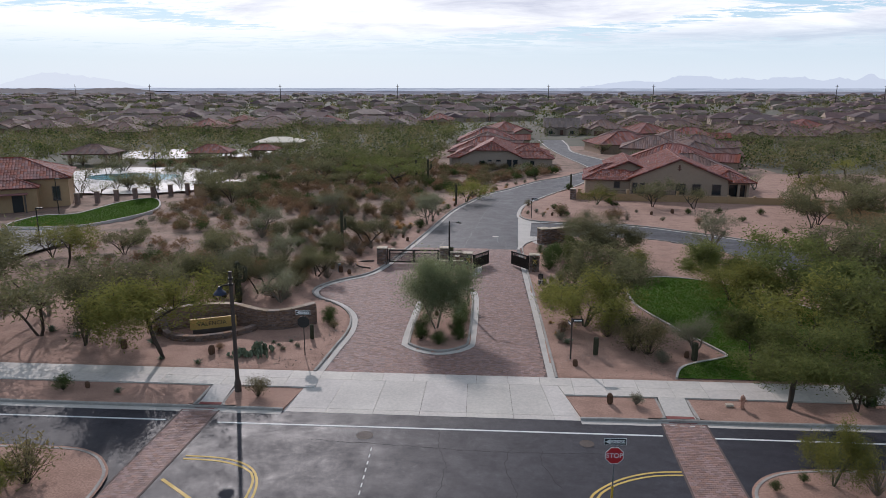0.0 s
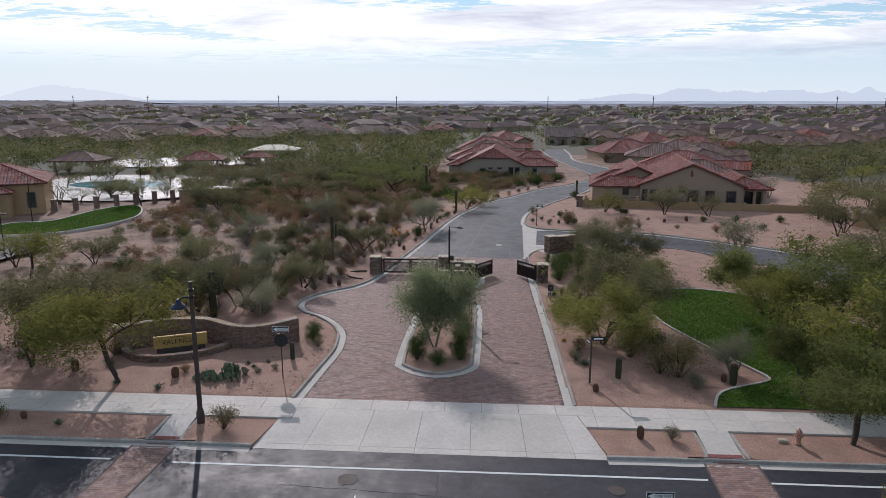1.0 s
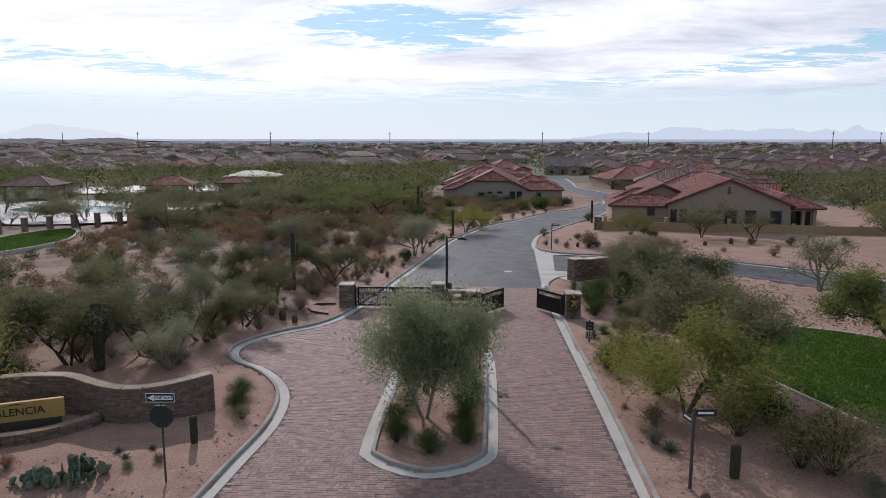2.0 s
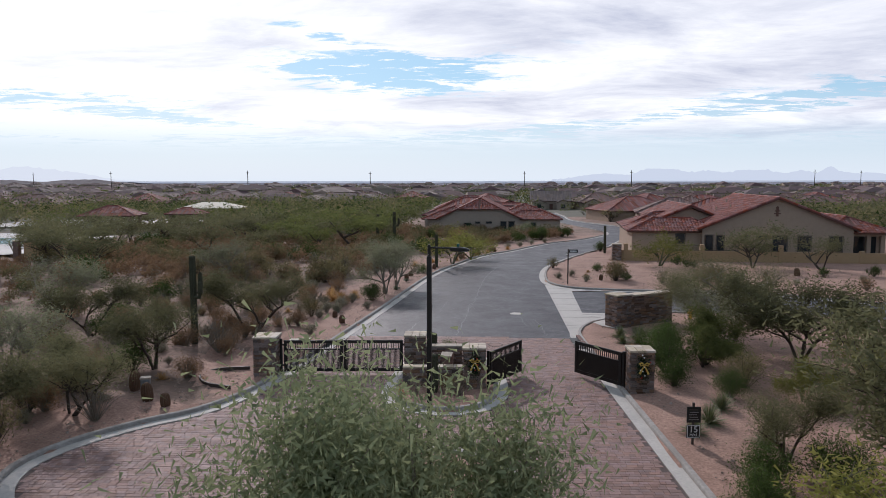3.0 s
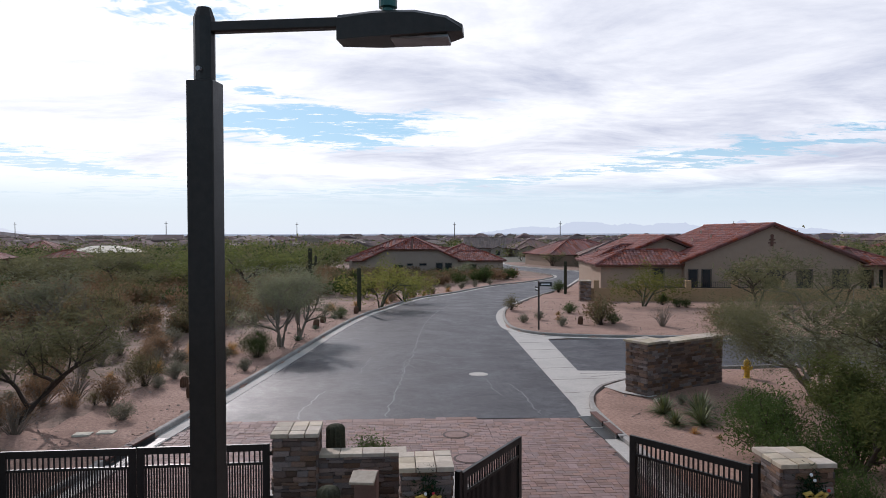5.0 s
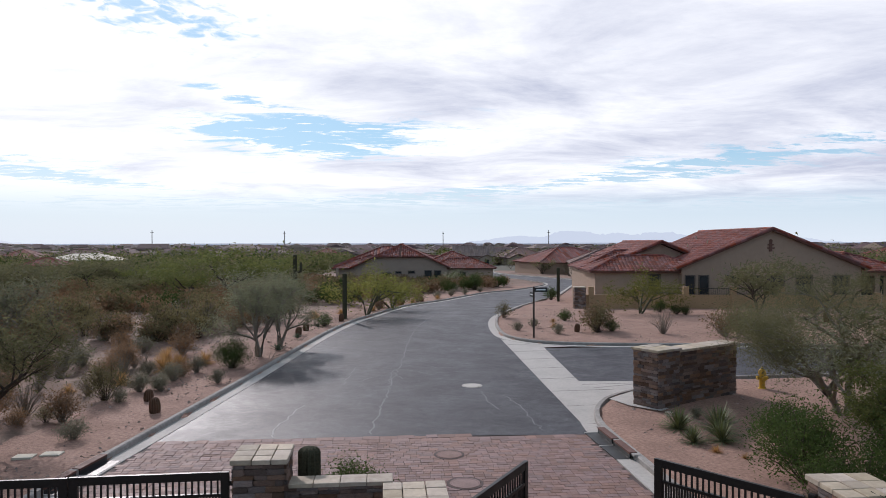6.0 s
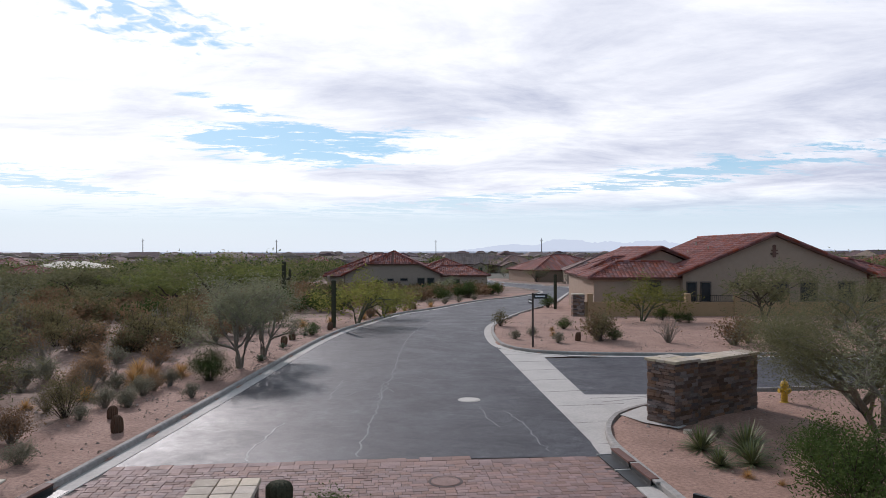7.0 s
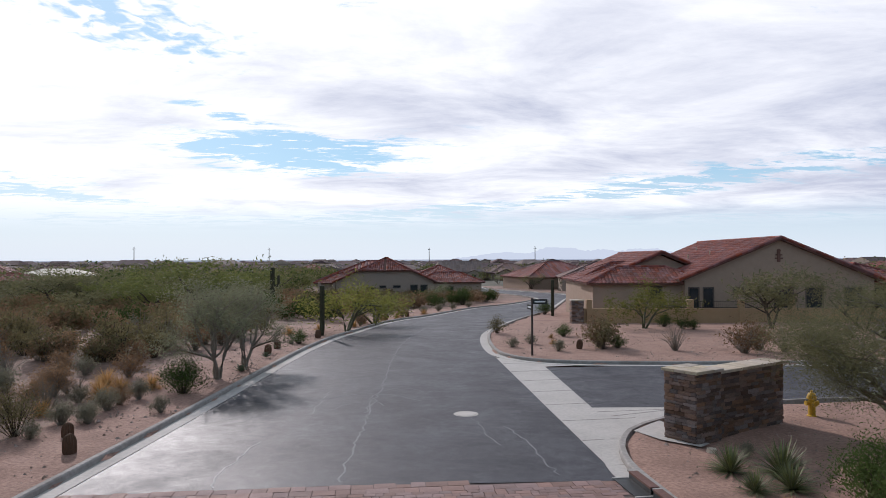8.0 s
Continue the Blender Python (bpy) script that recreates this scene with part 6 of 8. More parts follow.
def gate_leaf(x, y, rot, L, flip=1, label="closed dark bronze steel gate leaf with slatted panels"):
    """Hinge at x, y; the leaf runs along its own x."""
    e = tagged(empty("gate_leaf", pose(x, y, 0, 0, 0, rot)), label, "gate", "entry gates")
    z0, z1, zm = 0.13, 1.42, 1.03
    w = 0.1
    part("stile", box(0, -0.035, z0, w * 1.3, 0.035, z1, 0.006), "black", e)
    part("stile", box(L - w * 1.3, -0.035, z0, L, 0.035, z1, 0.006), "black", e)
    for a, b in ((z0, z0 + 0.13), (zm, zm + 0.05), (z1 - 0.13, z1)):
        part("rail", box(w * 1.3, -0.03, a, L - w * 1.3, 0.03, b, 0.004), "black", e)
    for n, a, b in ((22, zm + 0.05, z1 - 0.13), (44, z0 + 0.13, zm)):
        me = bpy.data.meshes.new("slat")
        v, f = box(-0.014, -0.012, a, 0.014, 0.012, b)
        me.from_pydata(v, [], f)
        me.materials.append(M["black"])
        for k in range(n):
            o = new("slat", me)
            o.parent = e
            o.location = (w * 1.3 + (L - 2.6 * w) * (k + 0.5) / n, 0, 0)
    hp = part("hinge_post", box(-0.16, -0.05, -0.05, -0.06, 0.05, z1 + 0.06, 0.008), "black", e)
    for z in (0.35, 1.2):
        part("hinge", box(-0.08, -0.02, z, 0.02, 0.02, z + 0.08), "black", hp)
    return e


gate_leaf(-9.75, 65.85, 1.5, 2.42)
gate_leaf(-4.9, 66.0, 178.5 + 3, 2.42)
gate_leaf(-1.42, 64.15, 56, 2.4, label="open dark bronze gate leaf swung inward from its pillar")
gate_leaf(3.55, 64.15, 127, 2.4, label="open dark bronze gate leaf swung back along the kerb")


def garland(x, y, z):
    e = tagged(empty("garland", pose(x, y, z)), "dark pine garland with gold bow and baubles", "garland", "garlands")
    nr = np.random.default_rng(int(abs(x * 10)))
    C = nr.normal(size=(900, 3)) * np.array([0.11, 0.04, 0.24])
    C[:, 0] *= 1.3 - 0.9 * np.abs(C[:, 2]).clip(0, 1)
    V, F = leaf_quads(C, 0.05, nr, 0.0, 0.2)
    part("greenery", (V.tolist(), F.tolist()), "garland", e)
    bow = []
    for s in (-1, 1):
        bow.append(tube([(0, -0.09, 0.12), (s * 0.1, -0.13, 0.2), (s * 0.17, -0.11, 0.17), (s * 0.13, -0.1, 0.09), (0, -0.1, 0.11)], [0.015, 0.035, 0.045, 0.03, 0.015], 8))
        bow.append(tube([(0, -0.1, 0.1), (s * 0.08, -0.11, -0.05), (s * 0.16, -0.1, -0.22)], [0.02, 0.035, 0.05], 4))
    part("bow", joined(*bow), "gold", e)
    for k in range(9):
        part("bauble", lathe([(0.004, -0.028), (0.02, -0.02), (0.028, 0), (0.02, 0.02), (0.004, 0.028)], 8, pose(nr.normal() * 0.1, -0.11, nr.normal() * 0.22)), "signred" if k % 3 == 0 else "signwhite", e)
    return e


garland(-2.0, 63.72, 1.05)
garland(4.18, 63.4, 1.05)
call = tagged(empty("call_box", pose(-3.05, 65.1, 0.0, 0, 0, -8)), "slanted brown entry call box with pale top", "call box")
part("housing", moved(box(-0.2, -0.14, 0.0, 0.2, 0.14, 1.12, 0.015), pose(0, 0, 0, -6, 0, 0)), "brownbox", call)
part("top", moved(box(-0.22, -0.2, 1.12, 0.22, 0.2, 1.17, 0.01), pose(0, 0, 0, 12, 0, 0) @ pose(0, 0, 0)), "cap", call)
key = tagged(empty("keypad_post", pose(-1.55, 52.6, 0.05)), "keypad post with gooseneck arm on the island kerb", "keypad")
part("post", tube([(0, 0, -0.1), (0, 0, 1.25), (0.08, 0, 1.35), (0.3, 0, 1.35)], [0.04, 0.04, 0.035, 0.035], 8), "rust", key)
part("keypad", box(0.24, -0.1, 1.2, 0.36, 0.1, 1.5, 0.01), "black", key)
part("reader_post", tube([(-0.15, 0.5, -0.1), (-0.15, 0.5, 1.7)], [0.035, 0.035], 8), "rust", key)
part("camera_box", box(-0.25, 0.38, 1.65, -0.05, 0.62, 1.8, 0.01), "brownbox", key)

# entry wall beside the side street
fw = tagged(empty("stone_wall", pose(5.62, 74.68, 0, 0, 0, 29)), "ledge-stone entry wall with an end pillar and pale coping", "wall")
part("core", joined(box(0.03, 0.03, -0.1, 0.92, 0.87, 1.77), box(0.92, 0.17, -0.1, 4.0, 0.62, 1.68)), "mortar", fw)
for k, (a, b, h) in enumerate((((0, 0), (0.95, 0), 1.77), ((0.95, 0), (0.95, 0.15), 1.77), ((0, 0.9), (0, 0), 1.77))):
    stone_face(fw, a, b, -0.1, h, 50 + k, hrange=(0.05, 0.11), lrange=(0.14, 0.36))
stone_face(fw, (0.95, 0.14), (4.03, 0.14), -0.1, 1.68, 60, hrange=(0.06, 0.12), lrange=(0.2, 0.5))
rest = []
stone_face(fw, (4.03, 0.65), (0.95, 0.65), -0.1, 1.68, 61, False, rest)
stone_face(fw, (4.03, 0.14), (4.03, 0.65), -0.1, 1.68, 62, False, rest)
stone_face(fw, (0.95, 0.9), (0, 0.9), -0.1, 1.77, 63, False, rest)
stone_face(fw, (0.95, 0.65), (0.95, 0.9), -0.1, 1.77, 64, False, rest)
tagged(part("stonework", joined(*rest), "stone_i", fw), kind="stuff")
cap_stones(fw, -0.08, -0.08, 1.03, 0.98, 1.77, 0.08, 3, 3, 7)
for k in range(6):
    part("cap_stone", box(1.04 + k * 0.51, 0.05, 1.68, 1.04 + k * 0.51 + 0.5, 0.74, 1.76, 0.012), "cap", fw)

# monument wall, its seat wall and the name panel
MON = smooth_line([(-12.6, 47.85), (-14.0, 46.75), (-15.5, 46.3), (-17.0, 46.75), (-18.4, 47.25), (-20.1, 47.0), (-21.5, 46.3), (-22.7, 45.35)], 0.8)
mon = tagged(empty("monument_wall"), "curving ledge-stone monument wall with wavy pale coping", "wall")
hs = lambda s: 1.62 - 0.16 * math.sin(min(1, s * 1.9) * math.pi) * (s < 0.527) + 0.12 * max(0, s - 0.5)
bits, core, caps = [], [], []
for i in range(len(MON) - 1):
    s = (i + 0.5) / (len(MON) - 1)
    a, b = MON[i], MON[i + 1]
    h = max(0.95, hs(s))
    u = (b - a).normalized()
    n = Vector((-u.y, u.x))
    stone_face(None, b + n * 0.2 + u * 0.05, a + n * 0.2 - u * 0.05, -0.1, h, 300 + i, False, bits, (0.045, 0.085), (0.16, 0.42))
    stone_face(None, a - n * 0.2, b - n * 0.2, -0.1, h, 400 + i, False, bits, (0.06, 0.12), (0.2, 0.46))
    V = [(p.x, p.y, z) for z in (-0.1, h - 0.01) for p in (a + n * 0.18, a - n * 0.18, b - n * 0.18, b + n * 0.18)]
    core.append((V, box(0, 0, 0, 1, 1, 1)[1]))
    h0, h1 = max(0.95, hs(i / (len(MON) - 1))), max(0.95, hs((i + 1) / (len(MON) - 1)))
    V = [(p.x, p.y, z) for lo in (0.0, 0.045) for p, z in ((a + n * 0.235, h0 + lo), (a - n * 0.235, h0 + lo), (b - n * 0.235 - u * 0.006, h1 + lo), (b + n * 0.235 - u * 0.006, h1 + lo))]
    part("cap_stone", (V, box(0, 0, 0, 1, 1, 1)[1]), "cap_dull", mon)
e1, e2 = MON[0], MON[1]
uu = (e2 - e1).normalized()
nn = Vector((-uu.y, uu.x))
stone_face(None, e1 + nn * 0.2, e1 - nn * 0.2, -0.1, 1.48, 499, False, bits, (0.06, 0.12), (0.2, 0.4))
part("core", joined(*core), "mortar", mon)
tagged(part("stonework", joined(*bits), "stone_i", mon), kind="stuff")
SEAT = smooth_line([(-22.5, 44.85), (-21.7, 44.05), (-20.6, 43.65), (-18.9, 43.95), (-17.4, 44.95), (-16.5, 46.2)], 0.4)
mp = tagged(pillar(-22.85, 45.25, 0.72, 1.72, 38, 77, "square ledge-stone end pillar of the monument wall"), "square ledge-stone end pillar of the monument wall", "pillar")
seat = tagged(empty("seat_wall"), "low curved stone planter wall before the monument", "wall")
bits = []
for i in range(len(SEAT) - 1):
    a, b = SEAT[i], SEAT[i + 1]
    u = (b - a).normalized()
    n = Vector((-u.y, u.x))
    stone_face(None, a - n * 0.15, b - n * 0.15, -0.1, 0.42, 500 + i, False, bits, (0.08, 0.14), (0.2, 0.4))
    V = [(p.x, p.y, z) for z in (0.42, 0.47) for p in (a + n * 0.19, a - n * 0.19, b - n * 0.19 - u * 0.008, b + n * 0.19 - u * 0.008)]
    part("cap_stone", (V, box(0, 0, 0, 1, 1, 1)[1]), "stone", seat)
tagged(part("stonework", joined(*bits), "stone_i", seat), kind="stuff")
part("core", ribbon(SEAT, [(0.15, -0.1), (0.15, 0.415), (-0.13, 0.415), (-0.13, -0.1)]), "mortar", seat)
panel = tagged(empty("name_panel", pose(-19.2, 45.45, 0.06, 0, 0, 24)), "ochre entry sign panel with dark raised letters", "sign")
part("panel", box(-1.55, -0.1, 0.35, 1.55, 0.1, 1.1, 0.02), "brass", panel)
part("plinth", box(-1.4, -0.12, -0.1, 1.4, 0.14, 0.36, 0.02), "mortar", panel)
letters("VALENCIA", 0.42, pose(-0.1, -0.11, 0.72, 90), "signblack", panel, depth=0.01)
part("emblem", tube([(-0.5, -0.11, 0.98), (-0.1, -0.11, 1.04), (0.3, -0.11, 0.97)], [0.01, 0.022, 0.01], 5), "signblack", panel)


# ---- cacti and rosettes ----
def ribbed(r, h, ribs, seed=0, lean=0.0):
    """A fluted column with a domed top."""
    V, F = [], []
    n = ribs * 2
    prof = [(0.8, 0), (0.96, 0.15), (1, 0.42), (0.96, 1 - 0.45 * r / h), (0.86, 1 - 0.26 * r / h), (0.68, 1 - 0.13 * r / h), (0.42, 1 - 0.04 * r / h), (0.06, 1.0)] if h > 5 * r else [(0.78, 0), (0.95, 0.18), (1, 0.42), (0.95, 0.66), (0.8, 0.83), (0.57, 0.93), (0.3, 0.985), (0.04, 1.0)]
    for k, (f, t) in enumerate(prof):
        for i in range(n):
            a = 2 * math.pi * i / n
            q = r * f * (1.0 if i % 2 == 0 else 0.84)
            V.append((q * math.cos(a) + lean * t * h, q * math.sin(a), t * h))
    for k in range(len(prof) - 1):
        for i in range(n):
            F.append((k * n + i, k * n + (i + 1) % n, (k + 1) * n + (i + 1) % n, (k + 1) * n + i))
    F.append(tuple((len(prof) - 1) * n + i for i in range(n)))
    return V, F


def saguaro(x, y, h, r=0.2, arms=(), label="tall ribbed saguaro cactus"):
    e = tagged(empty("saguaro", pose(x, y, TERRAIN(y) + 0.02)), label, "cactus", "saguaros")
    part("stem", ribbed(r, h, 12), "cactus", e)
    for az, z, out, up in arms:
        c, s = math.cos(radians(az)), math.sin(radians(az))
        part("arm", tube([(c * r * 0.5, s * r * 0.5, z), (c * out * 0.8, s * out * 0.8, z + 0.02), (c * out, s * out, z + 0.25), (c * out, s * out, z + up * 0.9), (c * out, s * out, z + up)],
                         [r * 0.6, r * 0.62, r * 0.68, r * 0.62, r * 0.2], 12), "cactus", e, "upturned arm")
    return e


saguaro(-19.9, 52.4, 3.4, 0.26, ((170, 1.9, 0.75, 0.9), (10, 1.8, 0.6, 1.2), (250, 2.3, 0.5, 0.8), (80, 2.0, 0.6, 0.9)), "many-armed saguaro behind the monument wall")
saguaro(-15.4, 70.9, 4.3, 0.16, ((20, 2.5, 0.34, 1.0), (330, 2.3, 0.5, 0.8)), "saguaro with short arms among desert scrub")
saguaro(-4.95, 100.6, 3.0, 0.15)
saguaro(13.2, 116.5, 3.1, 0.15)
saguaro(-11.5, 128, 4.4, 0.22, ((20, 2.6, 0.6, 1.0),))
saguaro(-14, 131, 4.0, 0.22)
saguaro(6.9, 43.0, 1.25, 0.17, label="short columnar cactus in gravel")
saguaro(12.98, 42.5, 1.25, 0.2, label="pale columnar cactus beside the lawn edge")
saguaro(-3.55, 63.4, 1.5, 0.19, label="ribbed cactus standing before the island wall")
saguaro(-3.72, 66.75, 1.55, 0.2, label="ribbed cactus behind the gate pillar")
saguaro(-12.0, 44.6, 1.1, 0.14, label="slim cactus near the stop sign post")
BARREL = [bpy.data.meshes.new("barrel_cactus") for _ in range(2)]
for i, me in enumerate(BARREL):
    v, f = ribbed(0.24 + 0.02 * i, 0.62 + 0.12 * i, 14)
    me.from_pydata(v, [], f)
    me.materials.append(M["barrel"])
for i, (x, y, s) in enumerate(((-9.8, 77.3, 0.85), (-9.1, 75.7, 0.85), (-17.8, 41.5, 1.25), (-23.9, 42.0, 1.1), (5.4, 41.1, 0.9), (6.7, 36.0, 0.9), (-22.9, 36.0, 0.8), (-13.7, 62.1, 1.1), (-12.8, 61.5, 1.0),
                               (-14.8, 63.4, 1.1), (-7.0, 92.8, 1.0), (-6.8, 94.6, 0.9), (-6.0, 97.2, 0.9), (5.1, 46.6, 0.8), (-3.9, 50.2, 0.9), (-2.4, 50.6, 0.9), (8.2, 92.6, 0.9), (24.5, 95.2, 1.2), (21.5, 94.2, 1.1), (12.6, 42.9, 0.8),
                               (9.9, 95.2, 0.8), (-0.9, 113.8, 1.0), (1.0, 118, 1.0), (-5.1, 99.2, 0.9))):
    o = new("barrel_cactus", BARREL[i % 2])
    o.matrix_world = pose(x, y, TERRAIN(y) + 0.04, random.uniform(-6, 6), random.uniform(-6, 6), i * 40) @ Matrix.Diagonal((s * 0.74, s * 0.74, s * random.uniform(0.72, 0.95), 1))
    tagged(o, "rounded reddish-brown barrel cactus in gravel", "cactus", "barrel cacti")


def rosette(n, length, width, up, seed, material, droop=0.3):
    rnd = random.Random(seed)
    V, F = [], []
    for i in range(n):
        az = i * 2.39996 + rnd.gauss(0, 0.1)
        el = rnd.uniform(0.12, up)
        L = length * rnd.uniform(0.75, 1.1)
        d, sd = Vector((math.cos(az), math.sin(az), 0)), Vector((-math.sin(az), math.cos(az), 0))
        k0 = len(V)
        for t, w in ((0.0, 0.7), (0.35, 1.0), (0.7, 0.65), (1.0, 0.05)):
            c = d * (L * t * math.cos(el)) + Vector((0, 0, L * t * math.sin(el) - droop * L * t * t * math.cos(el) + 0.03))
            V += [c - sd * width * w / 2, c + Vector((0, 0, -width * 0.22 * w)), c + sd * width * w / 2]
        for s in range(3):
            for q in range(2):
                F.append((k0 + s * 3 + q, k0 + s * 3 + q + 1, k0 + s * 3 + 4 + q, k0 + s * 3 + 3 + q))
    me = bpy.data.meshes.new("rosette")
    me.from_pydata([tuple(v) for v in V], [], F)
    me.materials.append(M[material])
    return me


M["yucca"] = mat("yucca blade", (0.13, 0.15, 0.06), (0.22, 0.22, 0.10), 8, 0.6, 0.1, 0.3, random_by="island")
BLADE = rosette(1, 0.62, 0.13, 0.13, 1, "agave", 0.0)


def agave(x, y, s, seed):
    """A rosette of thick pointed leaves."""
    rnd = random.Random(seed)
    e = tagged(empty("agave", pose(x, y, TERRAIN(y) + 0.05, 0, 0, seed * 77) @ Matrix.Scale(s, 4)), "grey-green agave rosette in gravel", "agave", "agaves")
    for k in range(24):
        o = new("leaf", BLADE)
        o.parent = e
        o.matrix_local = Matrix.Rotation(k * 2.39996, 4, "Z") @ Matrix.Rotation(-radians(8 + 2.7 * k), 4, "Y") @ Matrix.Scale(rnd.uniform(0.75, 1.05) * (1 - 0.012 * k), 4)


AGAVES = ((-30.6, 44.8, 1.3), (-28.3, 43.9, 1.2), (-22.4, 43.0, 1.2), (-18.0, 39.8, 0.9), (-20.6, 40.3, 0.8), (-13.9, 43.2, 0.6), (-14.4, 43.7, 0.6), (-13.3, 44, 0.6), (5.3, 44.9, 1.2), (-20.8, 35.4, 0.9),
                                                                      (-7.3, 87.5, 0.9), (-6.9, 91.6, 0.8), (20.8, 36.5, 1.2), (-17.2, 47, 0.9), (-6.3, 96.4, 0.7), (4.9, 52.2, 0.8))
for i, (x, y, s) in enumerate(AGAVES):
    agave(x, y, s, i)
YUCCA, GRASS = rosette(210, 0.72, 0.03, 1.35, 2, "yucca", 0.2), rosette(220, 0.42, 0.010, 1.3, 3, "straw", 0.5)
for me, nm, lab, cat, grp, spots in (
        (YUCCA, "yucca", "spiky green-grey yucca clump", "yucca", "yuccas", ((5.35, 72.6, 0.95), (6.3, 72.3, 1.15), (5.95, 71.4, 0.9), (5.5, 60.2, 1.0), (4.75, 59.3, 0.9), (6.6, 58.4, 1.0), (6.4, 61.6, 1.0), (5.2, 71.4, 0.7))),
        (GRASS, "straw_grass", "tuft of straw-yellow grass", "grass tuft", "grass tufts", ((-4.75, 63.0, 1.1), (-12.9, 78.9, 1.0), (-14.2, 64.4, 1.3), (-12.6, 64.6, 0.7), (5.4, 70.6, 0.6), (5.8, 70.0, 0.5), (-10.9, 82.5, 2.3), (-10.5, 83.2, 2.0), (-9.7, 84, 1.9), (-11.4, 84.5, 2.2), (-11.6, 80.0, 1.6), (-6.9, 101, 1.8),
                                                                               (-5.4, 104.5, 1.5), (-3.2, 107, 1.5), (-2.6, 110.2, 1.6), (-1.2, 113.4, 1.6), (0.1, 116, 1.5), (1.0, 118.9, 1.4), (2.7, 121.5, 1.5), (4.5, 49, 0.8), (4.7, 46.6, 0.8), (7.4, 94.6, 1.0), (8.0, 97.2, 0.9)))):
    for i, (x, y, s) in enumerate(spots):
        o = new(nm, me)
        o.matrix_world = pose(x, y, TERRAIN(y) + 0.05, 0, 0, i * 77) @ Matrix.Diagonal((s, s, s, 1))
        tagged(o, lab, cat, grp)


def prickly_pear(x, y, s, seed):
    rnd = random.Random(seed)
    bits = []
    for i in range(46):
        a, r = rnd.uniform(0, 6.28), rnd.uniform(0, 0.75) ** 0.8
        c = Vector((math.cos(a) * r, math.sin(a) * r * 0.7, rnd.uniform(0.12, 0.55) * (1.1 - r)))
        bits.append(lathe([(0.04, -0.022), (0.10, -0.014), (0.115, 0.0), (0.10, 0.014), (0.04, 0.022)], 9, Matrix.Translation(c) @ pose(0, 0, 0, rnd.uniform(55, 125), rnd.uniform(-40, 40), rnd.uniform(0, 360)) @ Matrix.Diagonal((1, 1.35, 1, 1))))
    o = part("prickly_pear", joined(*bits), "agave")
    o.matrix_world = pose(x, y, 0.05) @ Matrix.Diagonal((s, s, s, 1))
    tagged(o, "sprawling prickly pear with flat round pads", "cactus", "prickly pears")


prickly_pear(-14.8, 41.6, 1.5, 1)
prickly_pear(-15.8, 41.2, 1.0, 2)

